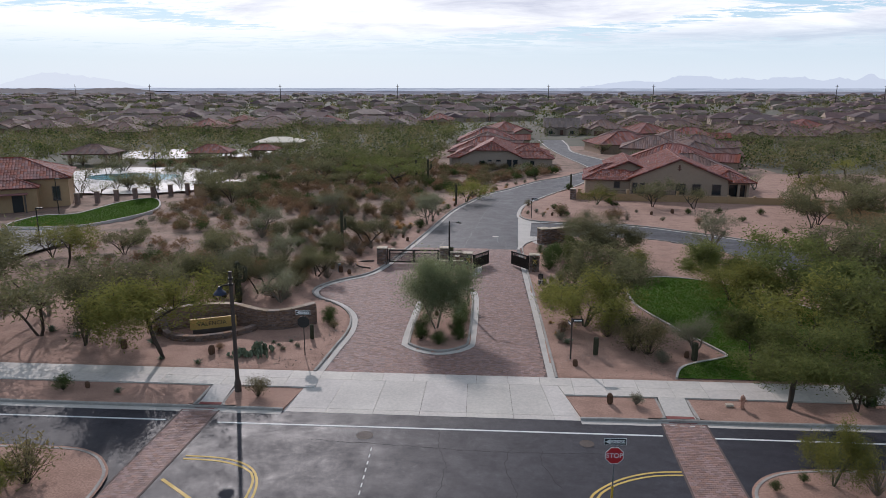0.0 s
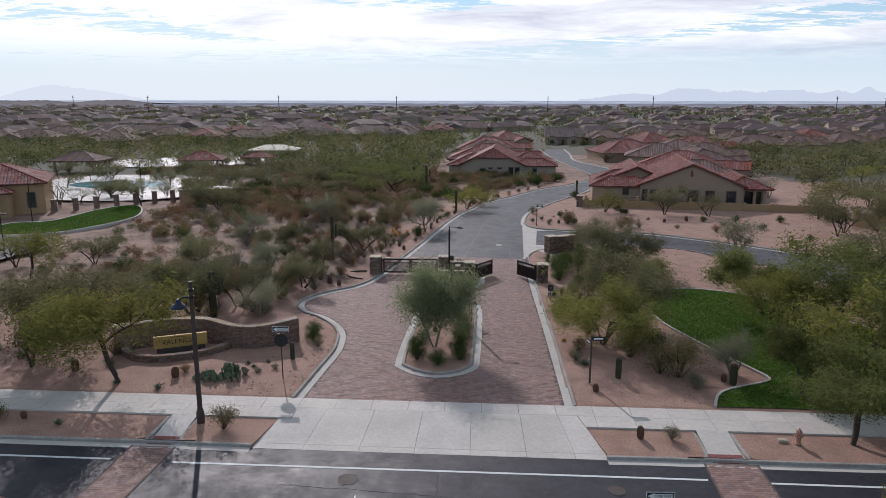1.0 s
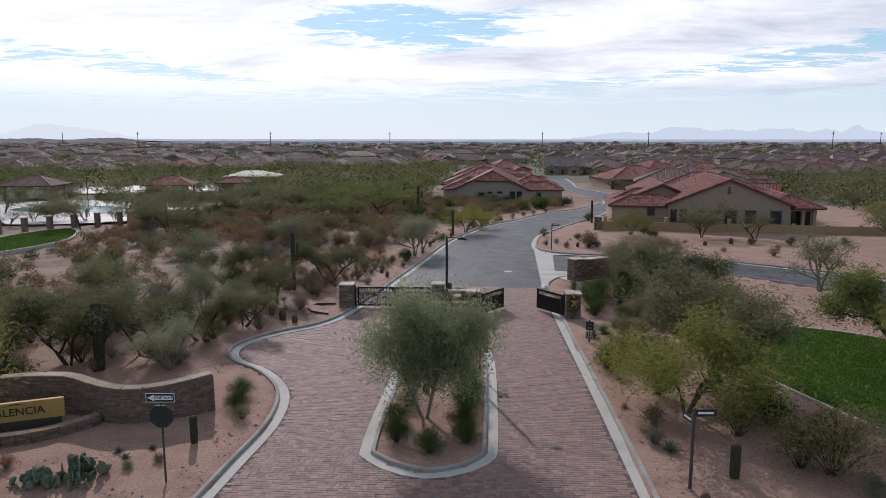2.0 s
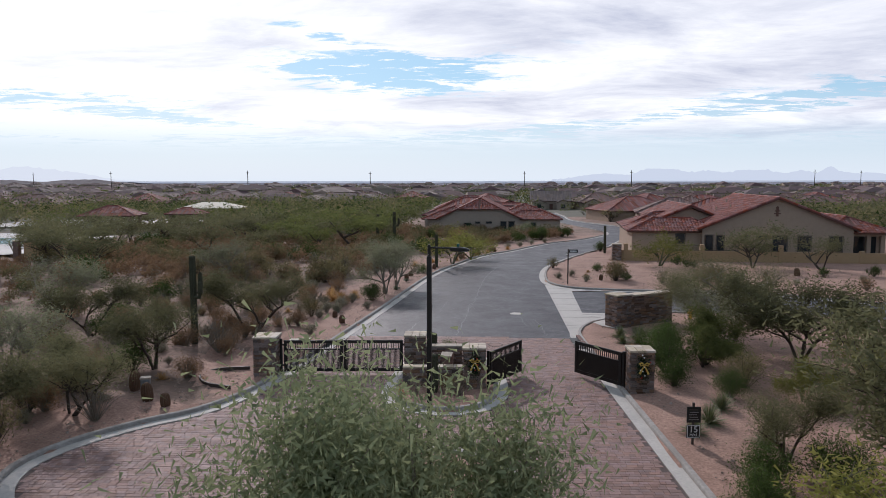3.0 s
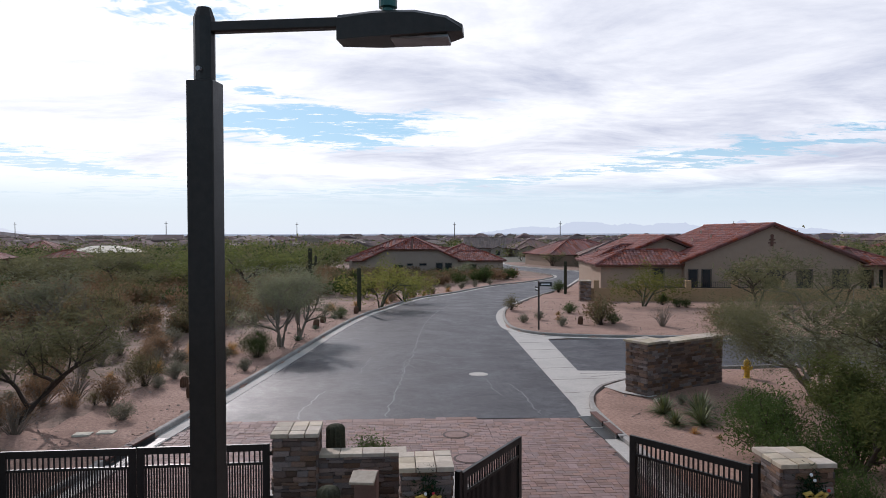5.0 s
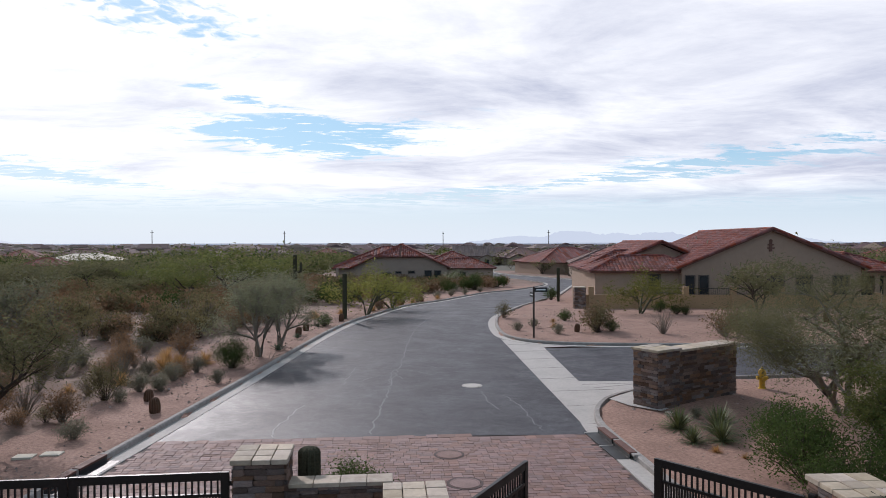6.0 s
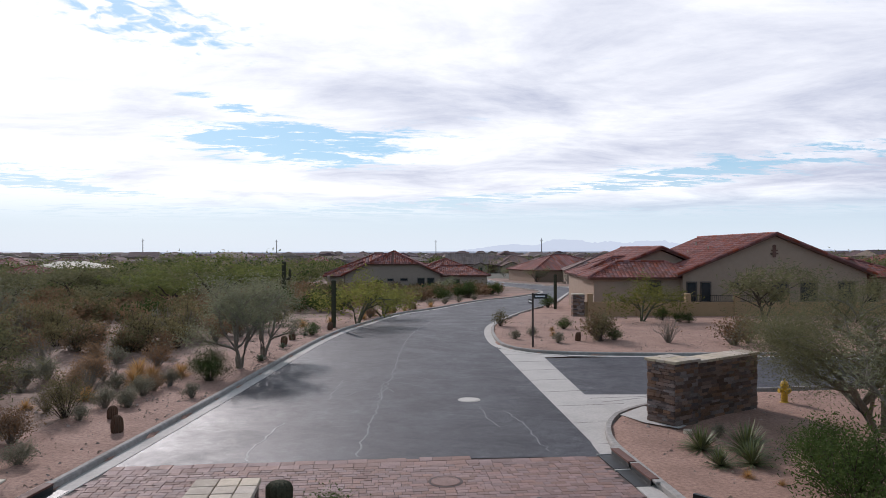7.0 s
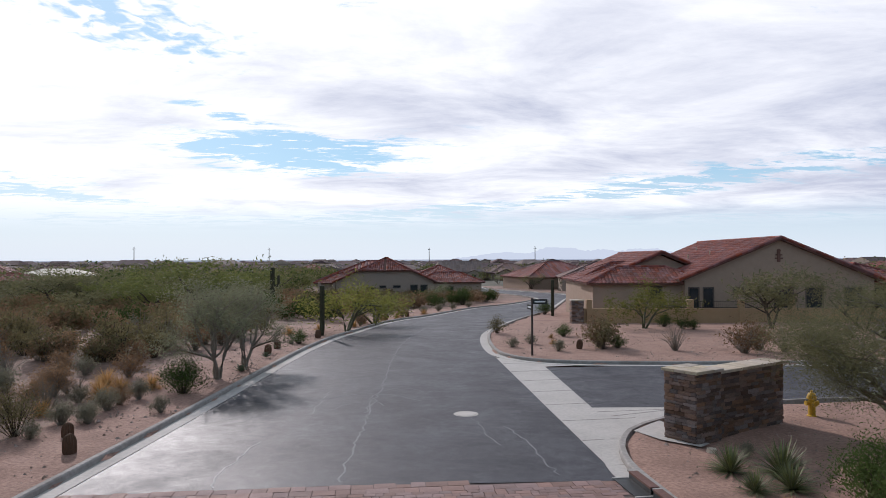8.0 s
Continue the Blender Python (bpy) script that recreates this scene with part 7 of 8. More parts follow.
# shrubs with places of their own
for k, x, y, s in (("creo", -12.8, 35.6, 0.95), ("dark", -24.2, 35.7, 0.7), ("grey", 8.1, 36.0, 0.9), ("creo", 10.3, 43.4, 1.9), ("creo", 9.4, 43.9, 1.5), ("dark", 9.8, 47.5, 1.1), ("grey", 10.9, 42.0, 1.2), ("grey", 4.9, 45.6, 1.0), ("dry", 5.3, 47.4, 0.8), ("creo", 8.2, 46.4, 1.3), ("dry", -23.0, 44.6, 0.9), ("grey", -24.6, 42.9, 0.7), ("dry", -17.6, 42.3, 0.5), ("grey", -13.4, 42.4, 0.5), ("grey", -12.6, 43.0, 0.5), ("dark", 11.6, 46.8, 0.8), ("creo", 6.2, 50.5, 0.9),
                   ("dark", 4.6, 53.9, 0.9), ("dark", 5.3, 55.4, 0.95), ("dark", 7.2, 55.6, 1.05), ("dark", 5.8, 66.2, 1.1), ("dark", 6.3, 68.4, 1.2), ("dark", 6.9, 70.2, 1.0), ("dark", 7.8, 67.5, 1.2), ("dark", 5.6, 64.4, 0.8), ("creo", 8.2, 64.2, 1.1), ("dark", 7.2, 63.0, 0.8),
                   ("grey", -9.9, 78.9, 0.75), ("dark", -8.4, 82.9, 0.95), ("grey", -8.3, 80.1, 0.7), ("grey", -9.6, 82.2, 0.9), ("grey", -10.0, 80.6, 1.0), ("dry", -9.9, 81.4, 0.6), ("creo", -11.2, 77.6, 0.95), ("grey", -10.3, 73.1, 0.8), ("creo", -11.8, 74.9, 0.4), ("dry", -13.4, 64.9, 0.9), ("bare", -13.6, 69.2, 1.3),
                   ("bare", -14.5, 60.0, 1.2), ("dark", -5.9, 96.5, 0.6), ("dark", -11.6, 47.9, 0.6), ("dark", -11.9, 49.3, 0.7), ("creo", -11.0, 46.9, 0.5), ("dark", -2.0, 45.2, 0.7), ("dark", -2.2, 46.6, 0.75), ("dark", -2.1, 48.2, 0.8), ("dark", -2.0, 49.9, 0.8), ("dark", -2.1, 51.6, 0.8), ("dark", -4.6, 45.2, 0.75), ("dark", -4.8, 46.8, 0.7), ("dark", -4.5, 48.6, 0.6), ("dark", -3.3, 44.3, 0.7),
                   ("dark", -3.0, 67.7, 0.75), ("bare", -2.6, 63.0, 0.7), ("bare", -4.2, 62.9, 0.6), ("creo", -2.9, 63.3, 0.5),
                   ("creo", 5.4, 100.0, 0.8), ("grey", 5.0, 93.4, 0.8), ("grey", 6.2, 94.7, 0.8), ("grey", 6.9, 91.8, 0.85), ("dry", 9.5, 93.2, 1.5), ("creo", 9.3, 92.2, 1.2), ("dark", 10.1, 92.4, 0.6), ("dark", 8.9, 97.9, 0.6), ("bare", 12.6, 91.3, 1.1), ("dry", 15.4, 90.0, 1.5), ("dry", 16.6, 90.8, 1.3), ("bare", 17.6, 90.2, 1.1), ("dark", 17.3, 103.4, 0.7), ("dark", 20.6, 107.0, 0.75), ("dark", 17.5, 101.0, 0.6), ("dark", 18.0, 100.7, 0.5), ("dark", 26.5, 95, 0.6),
                   ("grey", 22, 90, 0.8), ("grey", 28, 92, 0.8), ("dark", 32, 90, 0.6), ("dark", 34.5, 83, 0.6), ("dark", 30.5, 95, 0.7), ("dry", 26, 88, 0.9), ("dark", 36, 95, 0.7), ("grey", 19.8, 95.5, 0.6), ("dark", 13.2, 119.2, 0.9), ("grey", 14.5, 113.5, 0.6),
                   ("grey", 6.3, 73.7, 0.5), ("dark", 12.4, 27.9, 0.35), ("dark", 13.9, 28.7, 0.3), ("creo", -20.1, 26.3, 1.7), ("dark", 20.5, 36.6, 1.1), ("bare", 21.8, 36.0, 1.2),
                   ("dark", 8.6, 139, 1.5), ("dark", 12.5, 146, 1.4), ("grey", 2.8, 123.5, 1.0), ("grey", 4.5, 126.5, 1.0), ("grey", 6.2, 129.3, 1.0), ("grey", 8.5, 133.6, 1.0), ("dry", 0.6, 117.5, 0.8), ("grey", -1.6, 112.6, 0.9), ("dry", -2.8, 108.5, 0.9), ("bare", 16.6, 27.9, 1.3)):
    bush(k, x, y, s)
plant_tree(PALO[1], 15.1, 28.5, 0.46, 20, "small yellow-leaved tree on the street median", 0.8)
plant_tree(PALO[1], -20.9, 26.0, 0.35, 20, "small leafy tree on the street median")

# ---- lawns ----
lawn = setting("lawn", flat(LAWN, 0.13), "grass", "bright green watered lawn", "lawn")
setting("lawn_edge", ribbon(LAWN, [(0.12, -0.05), (0.12, 0.19), (-0.02, 0.19), (-0.02, -0.05)]), "concrete", "pale concrete edging round the lawn", "edging")
setting("lawn", flat(LAWN_FAR, 0.34), "grass", "green lawn below the clubhouse terrace", "lawn")
setting("lawn_edge", ribbon(LAWN_FAR, [(0.0, -0.05), (0.0, 0.42), (-0.2, 0.42), (-0.2, -0.05)], closed=True), "concrete", "pale kerb round the clubhouse lawn", "edging")


def blades(poly, n, z, seed):
    nr = np.random.default_rng(seed)
    xs, ys = [p[0] for p in poly], [p[1] for p in poly]
    X, Y = nr.uniform(min(xs), max(xs), n), nr.uniform(min(ys), max(ys), n)
    k = inside(X, Y, poly)
    X, Y = X[k], Y[k]
    m = len(X)
    a = nr.uniform(0, 6.28, m)
    P = np.stack([X, Y, np.full(m, z)], -1)
    d = np.stack([np.cos(a), np.sin(a), np.zeros(m)], -1) * 0.05
    top = P + np.stack([nr.normal(size=m) * 0.03, nr.normal(size=m) * 0.03, nr.uniform(0.04, 0.09, m)], -1)
    V = np.stack([P - d, P + d, top], 1).reshape(-1, 3)
    return mesh_of("grass", V, np.arange(3 * m).reshape(-1, 3), "grassblade")


M["grassblade"] = leaf_mat("grass blade", (0.045, 0.105, 0.012), (0.08, 0.15, 0.02), 0.4)
tagged(new("grass", blades(LAWN, 60000, 0.125, 5)), "short bright grass blades", "grass", kind="stuff")
tagged(new("grass", blades(LAWN_FAR, 40000, 0.335, 6)), "short bright grass blades", "grass", kind="stuff")

# ---- hydrants, covers, drain inlets ----
def hydrant(x, y, material, label):
    e = tagged(empty("fire_hydrant", pose(x, y, 0.05)), label, "fire hydrant", "fire hydrants")
    part("barrel", lathe([(0.14, 0), (0.14, 0.05), (0.10, 0.06), (0.10, 0.5), (0.135, 0.52), (0.135, 0.56)], 14), material, e)
    part("bonnet", lathe([(0.125, 0.56), (0.12, 0.62), (0.08, 0.69), (0.03, 0.71), (0.03, 0.76)], 14), material, e)
    for a in (0, 180, 270):
        part("outlet", lathe([(0.055, 0.08), (0.055, 0.15), (0.07, 0.15), (0.07, 0.19)], 10, pose(0, 0, 0.4, 90, 0, a + 90)), material, e)
    return e


hydrant(10.3, 77.3, "hydrant", "yellow fire hydrant on the gravel verge")
hydrant(13.7, 35.9, "hydrant2", "faded pinkish fire hydrant on the planting strip")
for x, y in ((-10.75, 71.6), (-10.2, 71.75)):
    o = part("utility_cover", box(x - 0.22, y - 0.16, 0.06, x + 0.22, y + 0.16, 0.13, 0.008), "canopy")
    tagged(o, "pale rectangular utility cover in gravel", "utility cover", "utility covers")
o = tagged(part("utility_cover", box(12.9, 36.0, 0.02, 13.3, 36.25, 0.14, 0.01), "cap"), "pale utility box lid on the planting strip", "utility cover", "utility covers")
tagged(part("landscape_light", tube([(5.75, 74.2, 0.0), (5.75, 74.2, 0.14)], [0.13, 0.11], 12), "cap"), "flat pale stone disc at the wall foot", "stone", "garden stones")


def inlet(p, q, n, label):
    """A kerb inlet: black plates in place of shaded pits, with steel angle and concrete divides."""
    p, q = Vector(p), Vector(q)
    u = (q - p).normalized()
    e = tagged(empty("storm_drain", pose(p.x, p.y, 0, 0, 0, math.degrees(math.atan2(u.y, u.x)))), label, "storm drain", "storm drains")
    L = (q - p).length
    part("top_slab", box(-0.12, 0.005, 0.10, L + 0.12, 0.2, 0.150, 0.012), "kerbing", e)
    for k in range(n):
        a, b = L * k / n + 0.06, L * (k + 1) / n - 0.06
        # thin black boxes stand in for the shade inside pit and kerb mouth
        part("throat", box(a, -0.36, 0.006, b, -0.004, 0.018), "signblack", e)
        part("opening", box(a, -0.02, 0.015, b, -0.003, 0.125), "signblack", e)
        part("steel_plate", box(a, -0.03, 0.115, b, 0.16, 0.164, 0.006), "rustplate", e)
        part("side_wall", box(a - 0.05, -0.38, -0.02, a, -0.004, 0.03, 0.008), "concrete", e)
    return e


inlet((3.2, 72.75), (3.27, 70.4), 2, "kerb storm drain inlet with rusty steel lip beside pavers")
inlet((-9.25, 69.2), (-8.85, 71.5), 2, "kerb storm drain inlet along the gravel with black plates as shaded pits")

ped = tagged(empty("utility_pedestal", pose(-13.9, 62.4, 0.03, 0, 0, 15)), "small pale green utility pedestal in gravel", "utility box")
part("cabinet", box(-0.16, -0.12, -0.05, 0.16, 0.12, 0.75, 0.03), "galv", ped)
part("cap", box(-0.18, -0.14, 0.75, 0.18, 0.14, 0.82, 0.02), "cap", ped)
setting("edging", ribbon(smooth_line([(-11.3, 66.3), (-12.5, 66.0), (-12.9, 65.0), (-12.3, 64.0), (-11.2, 63.5)], 0.25), [(0.035, -0.02), (0.035, 0.21), (-0.035, 0.21), (-0.035, -0.02)]), "rust", "narrow curved dark edging beside the gate pillar", "edging")

# ---- garden wall and fence of the corner house ----
gw = tagged(empty("garden_wall", pose(12.2, 107.7, TERRAIN(107), 0, 0, -7.2)), "ochre stucco garden wall with low iron railing panels", "wall")
part("wall", box(0.9, -0.1, -0.3, 36, 0.1, 1.12, 0.01), "ywall", gw)
for k in range(10):
    x = 1.1 + k * 3.6
    part("pier", box(x, -0.2, -0.3, x + 0.4, 0.2, 1.75 if k < 5 else 1.3, 0.015), "ywall", gw)
    if 0 < k < 4:
        r = part("railing", joined(box(x + 0.4, -0.015, 1.6, x + 3.6, 0.015, 1.64), box(x + 0.4, -0.015, 1.16, x + 3.6, 0.015, 1.2)), "black", gw)
        for j in range(22):
            part("baluster", box(x + 0.5 + j * 0.14, -0.008, 1.2, x + 0.516 + j * 0.14, 0.008, 1.6), "black", r)
pe = pillar(12.6, 107.6, 0.8, 1.75, -7, 9, "ledge-stone pillar at the end of the garden wall")
pe.location.z = TERRAIN(107)
yw = tagged(empty("garden_wall", pose(44, 93, 0, 0, 0, -58)), "ochre stucco garden wall behind the trees", "wall")
part("wall", box(0, -0.1, -0.3, 22, 0.1, 1.8, 0.01), "ywall", yw)
for k in range(7):
    part("pier", box(k * 3.6 - 0.2, -0.2, -0.3, k * 3.6 + 0.2, 0.2, 1.95, 0.015), "ywall", yw)

# ---- clubhouse, pool and shade structures ----
ch = tagged(place(empty("clubhouse"), -66, 92, 28), "ochre stucco clubhouse with red tile roofs", "building")
part("wall", walls(-10, 0, 7, 12, 4.2), "ywall", ch)
part("wall", walls(-14, -2.5, 3.2, 3, 3.3), "ywall", ch)
f, d = hip_faces(-10, 0, 7, 12, 4.2, 0.38, 0.5)
roof(ch, f, d, "tile", 0.4, 0.8)
f, d = hip_faces(-14, -2.5, 3.2, 6, 3.3, 0.36, 0.4)
roof(ch, f, d, "tile", 0.4, 0.8)
part("door", box(-3.0, -2.58, 0, -1.4, -2.5, 2.3, 0.01), "signblack", ch)
part("door", box(0.2, -2.58, 0, 1.5, -2.5, 2.3, 0.01), "signblack", ch)
part("awning", moved(box(-4.5, -4.0, 2.5, 2.2, -2.5, 2.62, 0.02), pose(0, 0, 0)), "tile", ch)
for x in (-4.2, 1.9):
    part("awning_post", box(x - 0.1, -3.9, -0.2, x + 0.1, -3.7, 2.5, 0.01), "frame", ch)
window(ch, 5.4, 0, 1.0, 0.9, 2.0, panes=1)
M["deck"] = mat("pool deck", (0.36, 0.34, 0.33), (0.29, 0.28, 0.27), 6, 0.6, 0.1, 0.3)
M["water"] = mat("pool water", (0.02, 0.26, 0.33), (0.03, 0.34, 0.40), 3, 0.06, 0.15, 0.2, spec=0.6)
dk = smooth_line([(-76, 112), (-60, 106), (-49, 112), (-50, 128), (-56, 142), (-68, 150), (-84, 146), (-86, 126)], 2.0, True)
setting("pool_deck", flat(dk, 0.36), "deck", "pale concrete pool deck", "pool deck")
pool = smooth_line([(-76, 127), (-66, 123), (-60, 127), (-61, 134), (-70, 137), (-77, 134)], 1.2, True)
setting("water", flat(pool, 0.40), "water", "turquoise swimming pool water", "pool")
setting("pool_deck", flat(smooth_line([(-96, 170), (-70, 176), (-58, 186), (-60, 200), (-80, 206), (-100, 196)], 2.0, True), 0.4), "deck", "pale paved court beyond the pool", "court")
setting("lawn", flat(smooth_line([(-80, 158), (-66, 160), (-58, 168), (-62, 174), (-78, 172)], 1.5, True), 0.4), "grass", "green lawn beside the pool", "lawn")
setting("parking_lot", flat([(-70, 58), (-47, 64), (-45.5, 73), (-52, 77.5), (-75, 74)], 0.36), "street", "grey asphalt parking lot", "parking lot")
setting("parking_kerb", ribbon(V2((-45.3, 73.2), (-52, 77.8), (-62, 77)), [(0.1, -0.05), (0.1, 0.5), (-0.15, 0.5), (-0.15, -0.05)]), "concrete", "pale concrete kerb of the parking lot", "kerb")


def canopy(x, y, w, h, rot):
    e = tagged(place(empty("shade_canopy"), x, y, rot), "pale hipped fabric shade canopy on posts", "canopy")
    r = w / 2
    part("cloth", ([(-r, -r * 0.7, h), (r, -r * 0.7, h), (r, r * 0.7, h), (-r, r * 0.7, h), (-r * 0.35, 0, h + 1.2), (r * 0.35, 0, h + 1.2), (-r, -r * 0.7, h - 0.12), (r, -r * 0.7, h - 0.12), (r, r * 0.7, h - 0.12), (-r, r * 0.7, h - 0.12)],
                   [(0, 1, 5, 4), (1, 2, 5), (2, 3, 4, 5), (3, 0, 4), (0, 6, 7, 1), (1, 7, 8, 2), (2, 8, 9, 3), (3, 9, 6, 0), (6, 9, 8, 7)]), "canopy", e)
    for a in (-1, 1):
        for b in (-1, 1):
            part("post", tube([(a * r * 0.92, b * r * 0.64, -0.2), (a * r * 0.92, b * r * 0.64, h)], [0.1, 0.1], 8), "frame", e)


canopy(-58.5, 193, 13, 3.6, 5)


def ramada(x, y, w, rot, red=True):
    e = tagged(place(empty("ramada"), x, y, rot), "open ramada with tiled hip roof on stout posts", "ramada", "ramadas")
    f, d = hip_faces(-w / 2, -w * 0.4, w / 2, w * 0.4, 2.9, 0.42, 0.4)
    roof(e, f, d, "tile" if red else "tile2", 0.5, 1.2)
    for a in (-1, 1):
        for b in (-1, 1):
            part("post", box(a * w * 0.42 - 0.25, b * w * 0.33 - 0.25, -0.3, a * w * 0.42 + 0.25, b * w * 0.33 + 0.25, 2.9, 0.03), "stucco", e)


ramada(-66, 163, 9, 10)
ramada(-56, 172, 6, 0)
ramada(-92, 158, 10, 5, False)
eq = tagged(place(empty("pump_house"), -42.5, 107.5, 20), "low ochre equipment enclosure with flat top", "building")
part("wall", joined(walls(-4, 0, 4, 3.5, 2.0)), "ywall", eq)
part("top", box(-4.1, -0.1, 2.0, 4.1, 3.6, 2.12, 0.02), "frame", eq)
for k in range(8):
    x, y = -59.5 + k * 1.9, 96.5 + k * 1.9
    o = tagged(empty("gate_post", pose(x, y, 0)), "stout dark stone post along the pool fence", "post", "pool posts")
    part("shaft", box(-0.28, -0.28, -0.2, 0.28, 0.28, 1.7, 0.03), "stone_i", o)
    part("top", box(-0.34, -0.34, 1.7, 0.34, 0.34, 1.8, 0.02), "cap", o)


def area_lamp(x, y, h):
    e = tagged(empty("street_lamp", pose(x, y, TERRAIN(y))), "thin dark parking lamp with flat head", "street lamp")
    part("pole", tube([(0, 0, -0.1), (0, 0, h)], [0.07, 0.05], 8), "black", e)
    part("lamp_head", box(0, -0.15, h - 0.08, 0.7, 0.15, h + 0.04, 0.02), "black", e)


area_lamp(-47.5, 69.5, 4.4)
area_lamp(-57, 88, 5)
area_lamp(-58, 118, 6)

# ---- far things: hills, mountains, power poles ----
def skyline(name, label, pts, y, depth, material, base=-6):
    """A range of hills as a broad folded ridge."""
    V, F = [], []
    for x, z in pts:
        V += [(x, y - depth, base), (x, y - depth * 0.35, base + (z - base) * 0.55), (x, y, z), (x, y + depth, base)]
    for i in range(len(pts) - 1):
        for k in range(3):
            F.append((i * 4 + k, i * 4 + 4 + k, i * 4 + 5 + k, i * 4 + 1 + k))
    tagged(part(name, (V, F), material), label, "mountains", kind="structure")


def ridge_points(x0, x1, n, seed, peaks, rough):
    rnd = random.Random(seed)
    out = []
    for i in range(n):
        x = x0 + (x1 - x0) * i / (n - 1)
        z = sum(h * math.exp(-((x - c) / w) ** 2) for c, w, h in peaks) + rnd.gauss(0, rough)
        out.append((x, max(-5, z)))
    return out


# both ranges glow by themselves; pale blue haze is put into that colour
skyline("backdrop", "glowing mountain range on the horizon, pale blue haze in its colour", ridge_points(520, 2900, 150, 3, ((820, 170, 34), (1080, 90, 46), (1230, 110, 52), (1450, 120, 44), (1640, 80, 36), (1790, 110, 48), (1990, 80, 40), (2155, 45, 34), (2190, 130, 40), (2420, 120, 34), (2640, 120, 22), (1600, 1000, 12)), 2.2), 4300, 60, glow("self-lit mountain range", (0.60, 0.68, 0.79), 1.0))
skyline("backdrop", "glowing mountain shoulder on the horizon, faint haze in its colour", ridge_points(-3400, -2000, 60, 5, ((-2750, 260, 85), (-2400, 200, 40)), 2.5), 4300, 60, glow("self-lit mountain shoulder", (0.70, 0.77, 0.85), 1.0))
M["hill"] = mat("scrub hill", (0.085, 0.068, 0.08), (0.055, 0.045, 0.058), 0.02, 0.95, 0.0, 0.5)
skyline("backdrop", "low dark scrub-covered hills behind the town", ridge_points(-1500, -900, 70, 8, ((-1400, 110, 8), (-1230, 60, 6.5), (-1060, 60, 7), (-990, 45, 6)), 0.5), 1900, 200, "hill")
for i in range(11):
    x, y = -700 + i * 150 + 30 * math.sin(i * 3), 850 + 60 * math.sin(i * 1.7)
    e = tagged(empty("power_pole", pose(x, y, TERRAIN(y))), "tall dark power pole far over the town", "power pole", "power poles")
    part("pole", tube([(0, 0, -1), (0, 0, 22)], [0.5, 0.35], 6), "rust", e)
    part("crossarm", box(-1.6, -0.15, 19.5, 1.6, 0.15, 19.9), "rust", e)


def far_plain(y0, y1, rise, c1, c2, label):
    """A flat glowing sheet with haze put into its colour, too far off to shift as the camera moves."""
    mt = glow("self-lit far plain", c1, 1.0)
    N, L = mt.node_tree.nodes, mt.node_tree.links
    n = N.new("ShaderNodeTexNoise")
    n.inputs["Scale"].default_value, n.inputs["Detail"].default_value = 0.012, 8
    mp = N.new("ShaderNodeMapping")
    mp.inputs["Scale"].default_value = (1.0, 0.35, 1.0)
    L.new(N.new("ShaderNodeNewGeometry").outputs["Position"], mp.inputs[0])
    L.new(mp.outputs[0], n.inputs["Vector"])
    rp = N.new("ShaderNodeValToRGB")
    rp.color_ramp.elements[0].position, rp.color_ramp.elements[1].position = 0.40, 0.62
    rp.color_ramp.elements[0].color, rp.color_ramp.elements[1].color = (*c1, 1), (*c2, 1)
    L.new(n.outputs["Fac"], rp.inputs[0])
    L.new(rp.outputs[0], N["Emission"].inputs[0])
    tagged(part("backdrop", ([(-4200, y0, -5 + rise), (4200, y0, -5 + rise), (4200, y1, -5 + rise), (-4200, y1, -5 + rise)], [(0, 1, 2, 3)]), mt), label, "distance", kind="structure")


# distance haze is put into the emitted colours, paler and bluer farther out
far_plain(1480, 2300, 0.6, (0.15, 0.16, 0.205), (0.28, 0.29, 0.35), "glowing sheet for the far town plain, haze in its blue-brown colour")
far_plain(2300, 4280, 1.2, (0.28, 0.34, 0.44), (0.52, 0.58, 0.67), "glowing sheet for the far plain, pale blue haze in its colour")


def loose_stones():
    """Pebbles over the gravel verges."""
    nr = np.random.default_rng(12)
    n = 15000
    y = nr.uniform(39.5, 108, n)
    x = np.where(nr.random(n) < 0.5, np.interp(y, [p.y for p in LEFT if p.y < 120], [p.x for p in LEFT if p.y < 120]) - nr.uniform(0.3, 8, n), nr.uniform(4.2, 20, n))
    k = ~inside(x, y, PAVED) & ~inside(x, y, LAWN)
    x, y = x[k], y[k]
    base = np.array([(1, 0, 0), (0, 1, 0), (-1, 0, 0), (0, -1, 0), (0, 0, 0.8)])
    V, F = [], []
    for i in range(len(x)):
        s = nr.uniform(0.015, 0.05) * (1.8 if nr.random() < 0.06 else 1)
        P = base * s * nr.uniform(0.7, 1.3, (5, 1)) + (x[i], y[i], TERRAIN(y[i]) + 0.07)
        c = len(V)
        V += P.tolist()
        F += [(c + a, c + (a + 1) % 4, c + 4) for a in range(4)]
    tagged(new("pebbles", mesh_of("pebbles", V, F, "pebble")), "scattered small stones over the gravel", "stones", kind="stuff")


M["pebble"] = mat("loose pebble", (0.42, 0.31, 0.25), (0.2, 0.14, 0.11), 6, 0.9, 0.2, 0.3, random_by="island")
loose_stones()


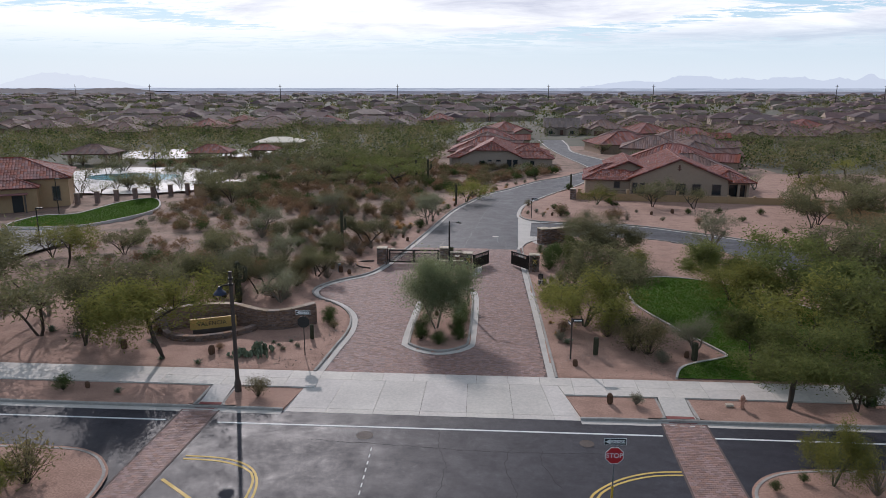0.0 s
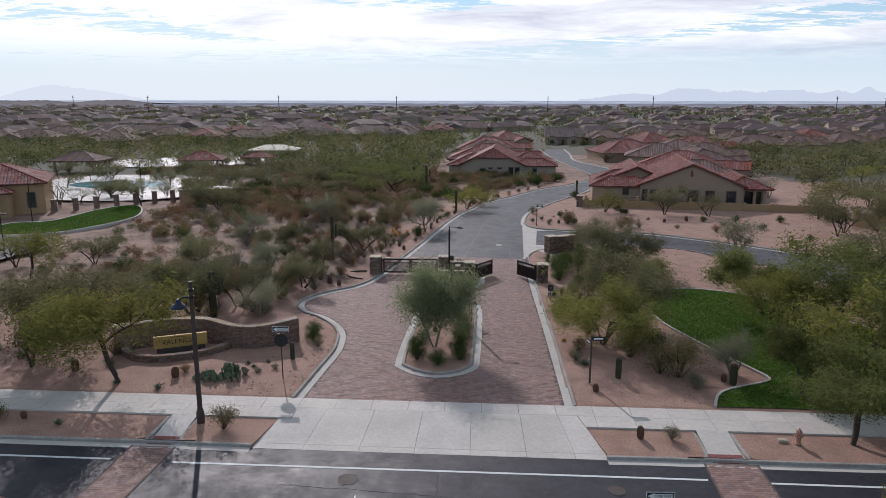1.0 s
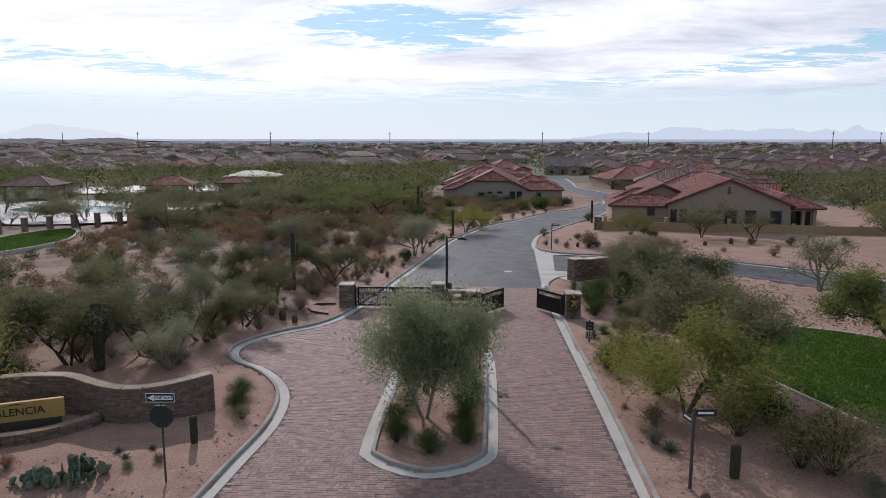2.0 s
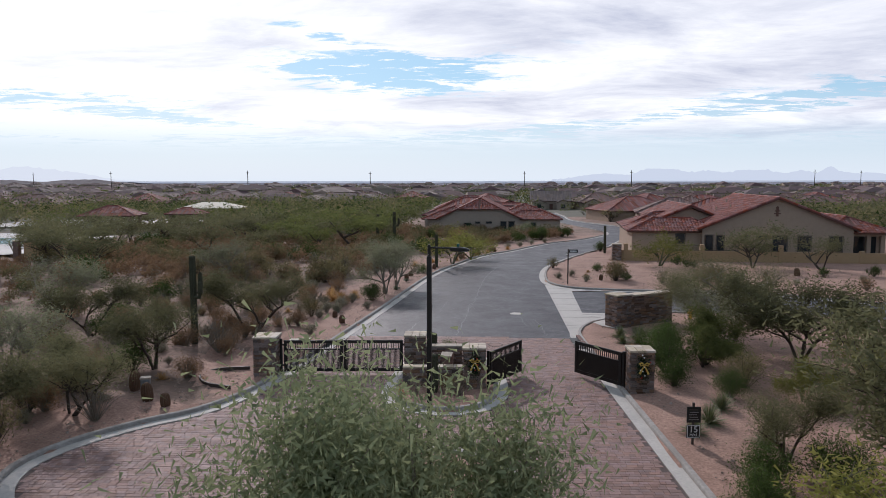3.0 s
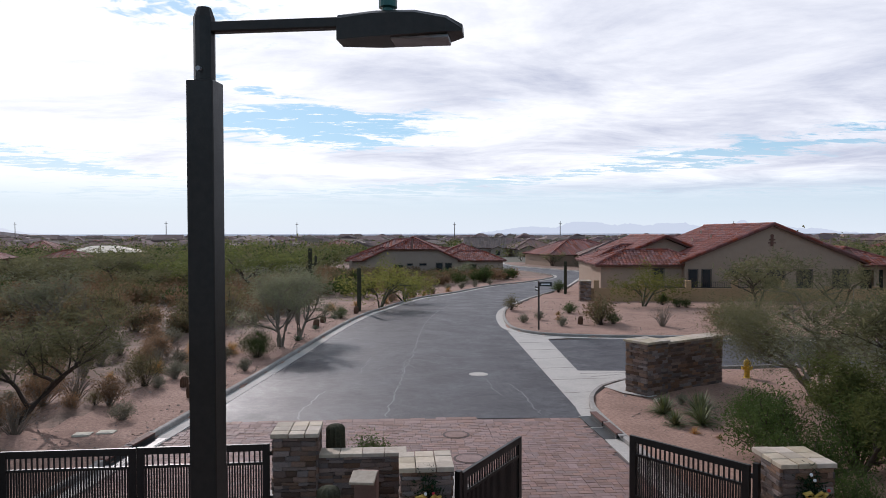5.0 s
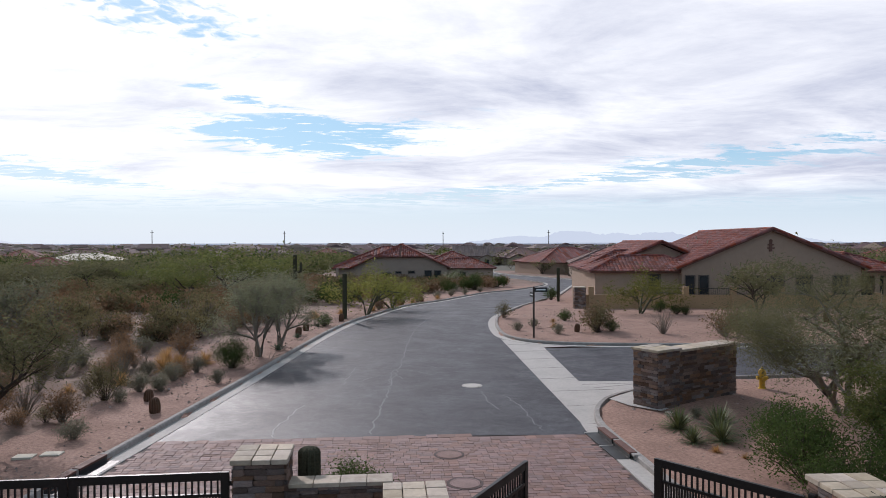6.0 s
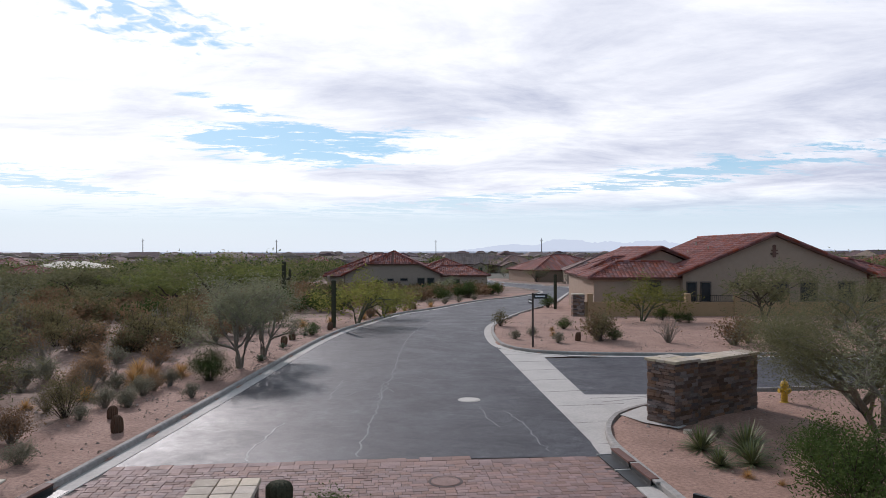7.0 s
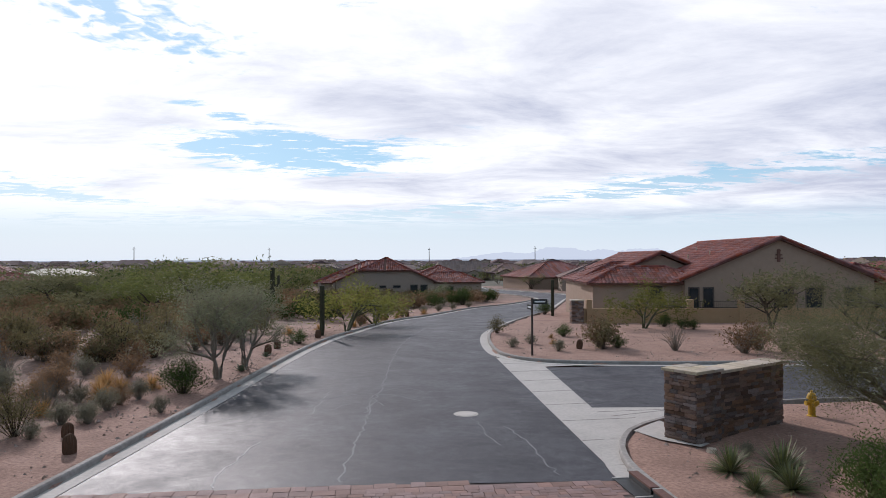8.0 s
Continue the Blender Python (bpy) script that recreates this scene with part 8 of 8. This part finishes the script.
# ---- clay pavers, last ----
def pavers():
    nr = np.random.default_rng(3)
    Lp, Rp = offset(LEFT, -0.5), offset(RIGHT, 0.5)
    zone = [p for p in Lp if p.y < 72.7] + V2((-8.2, 72.95), (-2.8, 73.0), (3.0, 72.6)) + [p for p in Rp if p.y < 72 and p.x < 4][::-1]

    def grown(loop, d):
        c = sum(loop, Vector((0, 0))) / len(loop)
        return [p + (p - c).normalized() * d for p in loop]
    holes = [grown(ISLAND, 0.5), grown(GATE_ISLAND, 0.5)]
    rows = []
    y, k = 39.2, 0
    while y < 72.9:
        h = 0.3 if y > 72.3 else 0.155
        n = int(14.6 / 0.2)
        w = nr.choice((0.155, 0.235, 0.235, 0.31) if h < 0.2 else (0.3, 0.45), n)
        x = -15.0 + np.concatenate(([nr.uniform(0, 0.2)], np.cumsum(w)))
        for extra in range(2):
            if x[-1] < 4.2:
                w2 = nr.choice((0.155, 0.235, 0.31), 60)
                x = np.concatenate((x, x[-1] + np.cumsum(w2)))
        rows.append(np.stack([x[:-1] + 0.005, np.full(len(x) - 1, y + 0.005), x[1:] - 0.005, np.full(len(x) - 1, y + h - 0.005)], -1))
        y += h
        k += 1
    B = np.concatenate(rows)
    # the far courses follow the slanting edge of the asphalt
    cx, cy = (B[:, 0] + B[:, 2]) / 2, (B[:, 1] + B[:, 3]) / 2
    ok = inside(cx, cy, zone)
    for hl in holes:
        ok &= ~inside(cx, cy, hl)
    B, cx, cy = B[ok], cx[ok], cy[ok]
    single = np.zeros(len(B), bool)
    near = np.where((cy > 69.6) & (cx > -2.4) & (cx < 2.6))[0]
    single[near[-290:]] = True
    R = B[~single]
    z1 = nr.normal(size=len(R)) * 0.0018
    z0 = np.full(len(R), -0.02)
    e = 0.006
    V = np.stack([np.stack([R[:, a], R[:, b], z], -1) for z in (z0, z1 - 0.004) for a, b in ((0, 1), (2, 1), (2, 3), (0, 3))] +
                 [np.stack([R[:, a] + da * e, R[:, b] + db * e, z1], -1) for a, b, da, db in ((0, 1, 1, 1), (2, 1, -1, 1), (2, 3, -1, -1), (0, 3, 1, -1))], 1).reshape(-1, 3)
    base = np.arange(len(R))[:, None] * 12
    fs = [(8, 9, 10, 11)] + [(i, (i + 1) % 4, (i + 1) % 4 + 4, i + 4) for i in range(4)] + [(i + 4, (i + 1) % 4 + 4, (i + 1) % 4 + 8, i + 8) for i in range(4)]
    F = np.concatenate([base + np.array(f) for f in fs]).tolist()
    drive = tagged(empty("paved_drive"), "entry drive of red-brown clay pavers", "driveway", kind="structure")
    me = mesh_of("paving", V, F, "paver")
    o = new("paving", me)
    o.parent = drive
    tagged(o, kind="stuff")
    bases = {}
    for b in B[single]:
        w, h = round(float(b[2] - b[0]), 2), round(float(b[3] - b[1]), 2)
        if (w, h) not in bases:
            v, f = box(-w / 2, -h / 2, -0.02, w / 2, h / 2, 0.0)
            m2 = bpy.data.meshes.new("paver")
            m2.from_pydata(v, [], f)
            m2.materials.append(M["paver_o"])
            bases[(w, h)] = m2
        o = new("paver", bases[(w, h)])
        o.parent = drive
        o.location = ((b[0] + b[2]) / 2, (b[1] + b[3]) / 2, nr.normal() * 0.002)


pavers()


def crosswalk(q):
    """A brick crossing over the street between four plan corners."""
    nr = np.random.default_rng(int(abs(q[0][0]) * 10))
    a, b, c, d = (Vector(p) for p in q)
    V, F = [], []
    n, m = int((d - a).length / 0.16), int((b - a).length / 0.24)
    for j in range(n):
        off = 0.5 * (j % 2)
        for i in range(-1, m + 1):
            u0, u1 = max(0, (i + off + 0.03) / m), min(1, (i + off + 0.97) / m)
            if u1 - u0 < 0.01:
                continue
            v0, v1 = (j + 0.04) / n, (j + 0.96) / n
            k = len(V)
            z = -0.108 + nr.normal() * 0.0015
            for zz in (-0.13, z):
                for u, v in ((u0, v0), (u1, v0), (u1, v1), (u0, v1)):
                    p = a.lerp(b, u).lerp(d.lerp(c, u), v)
                    V.append((p.x, p.y, zz))
            F += [(k + 4, k + 5, k + 6, k + 7)] + [(k + s, k + (s + 1) % 4, k + (s + 1) % 4 + 4, k + s + 4) for s in range(4)]
    e = tagged(empty("crosswalk"), "red-brown brick crosswalk with concrete bands over the street", "crosswalk", kind="structure")
    o = part("brickwork", (V, F), "paver", e)
    tagged(o, kind="stuff")
    for s, t, sg in ((a, d, 1), (b, c, -1)):
        w = 0.1
        line = V2(tuple(s), tuple(t))
        part("edge_band", ribbon(line, [(0.05, -0.01), (0.05, 0.014), (-0.05, 0.014), (-0.05, -0.01)], -0.12), "joint", e)


crosswalk([(-16.62, 24.2), (-14.85, 24.2), (-14.43, 34.0), (-16.45, 34.0)])
crosswalk([(8.75, 24.2), (11.1, 24.2), (11.3, 34.1), (9.05, 34.1)])
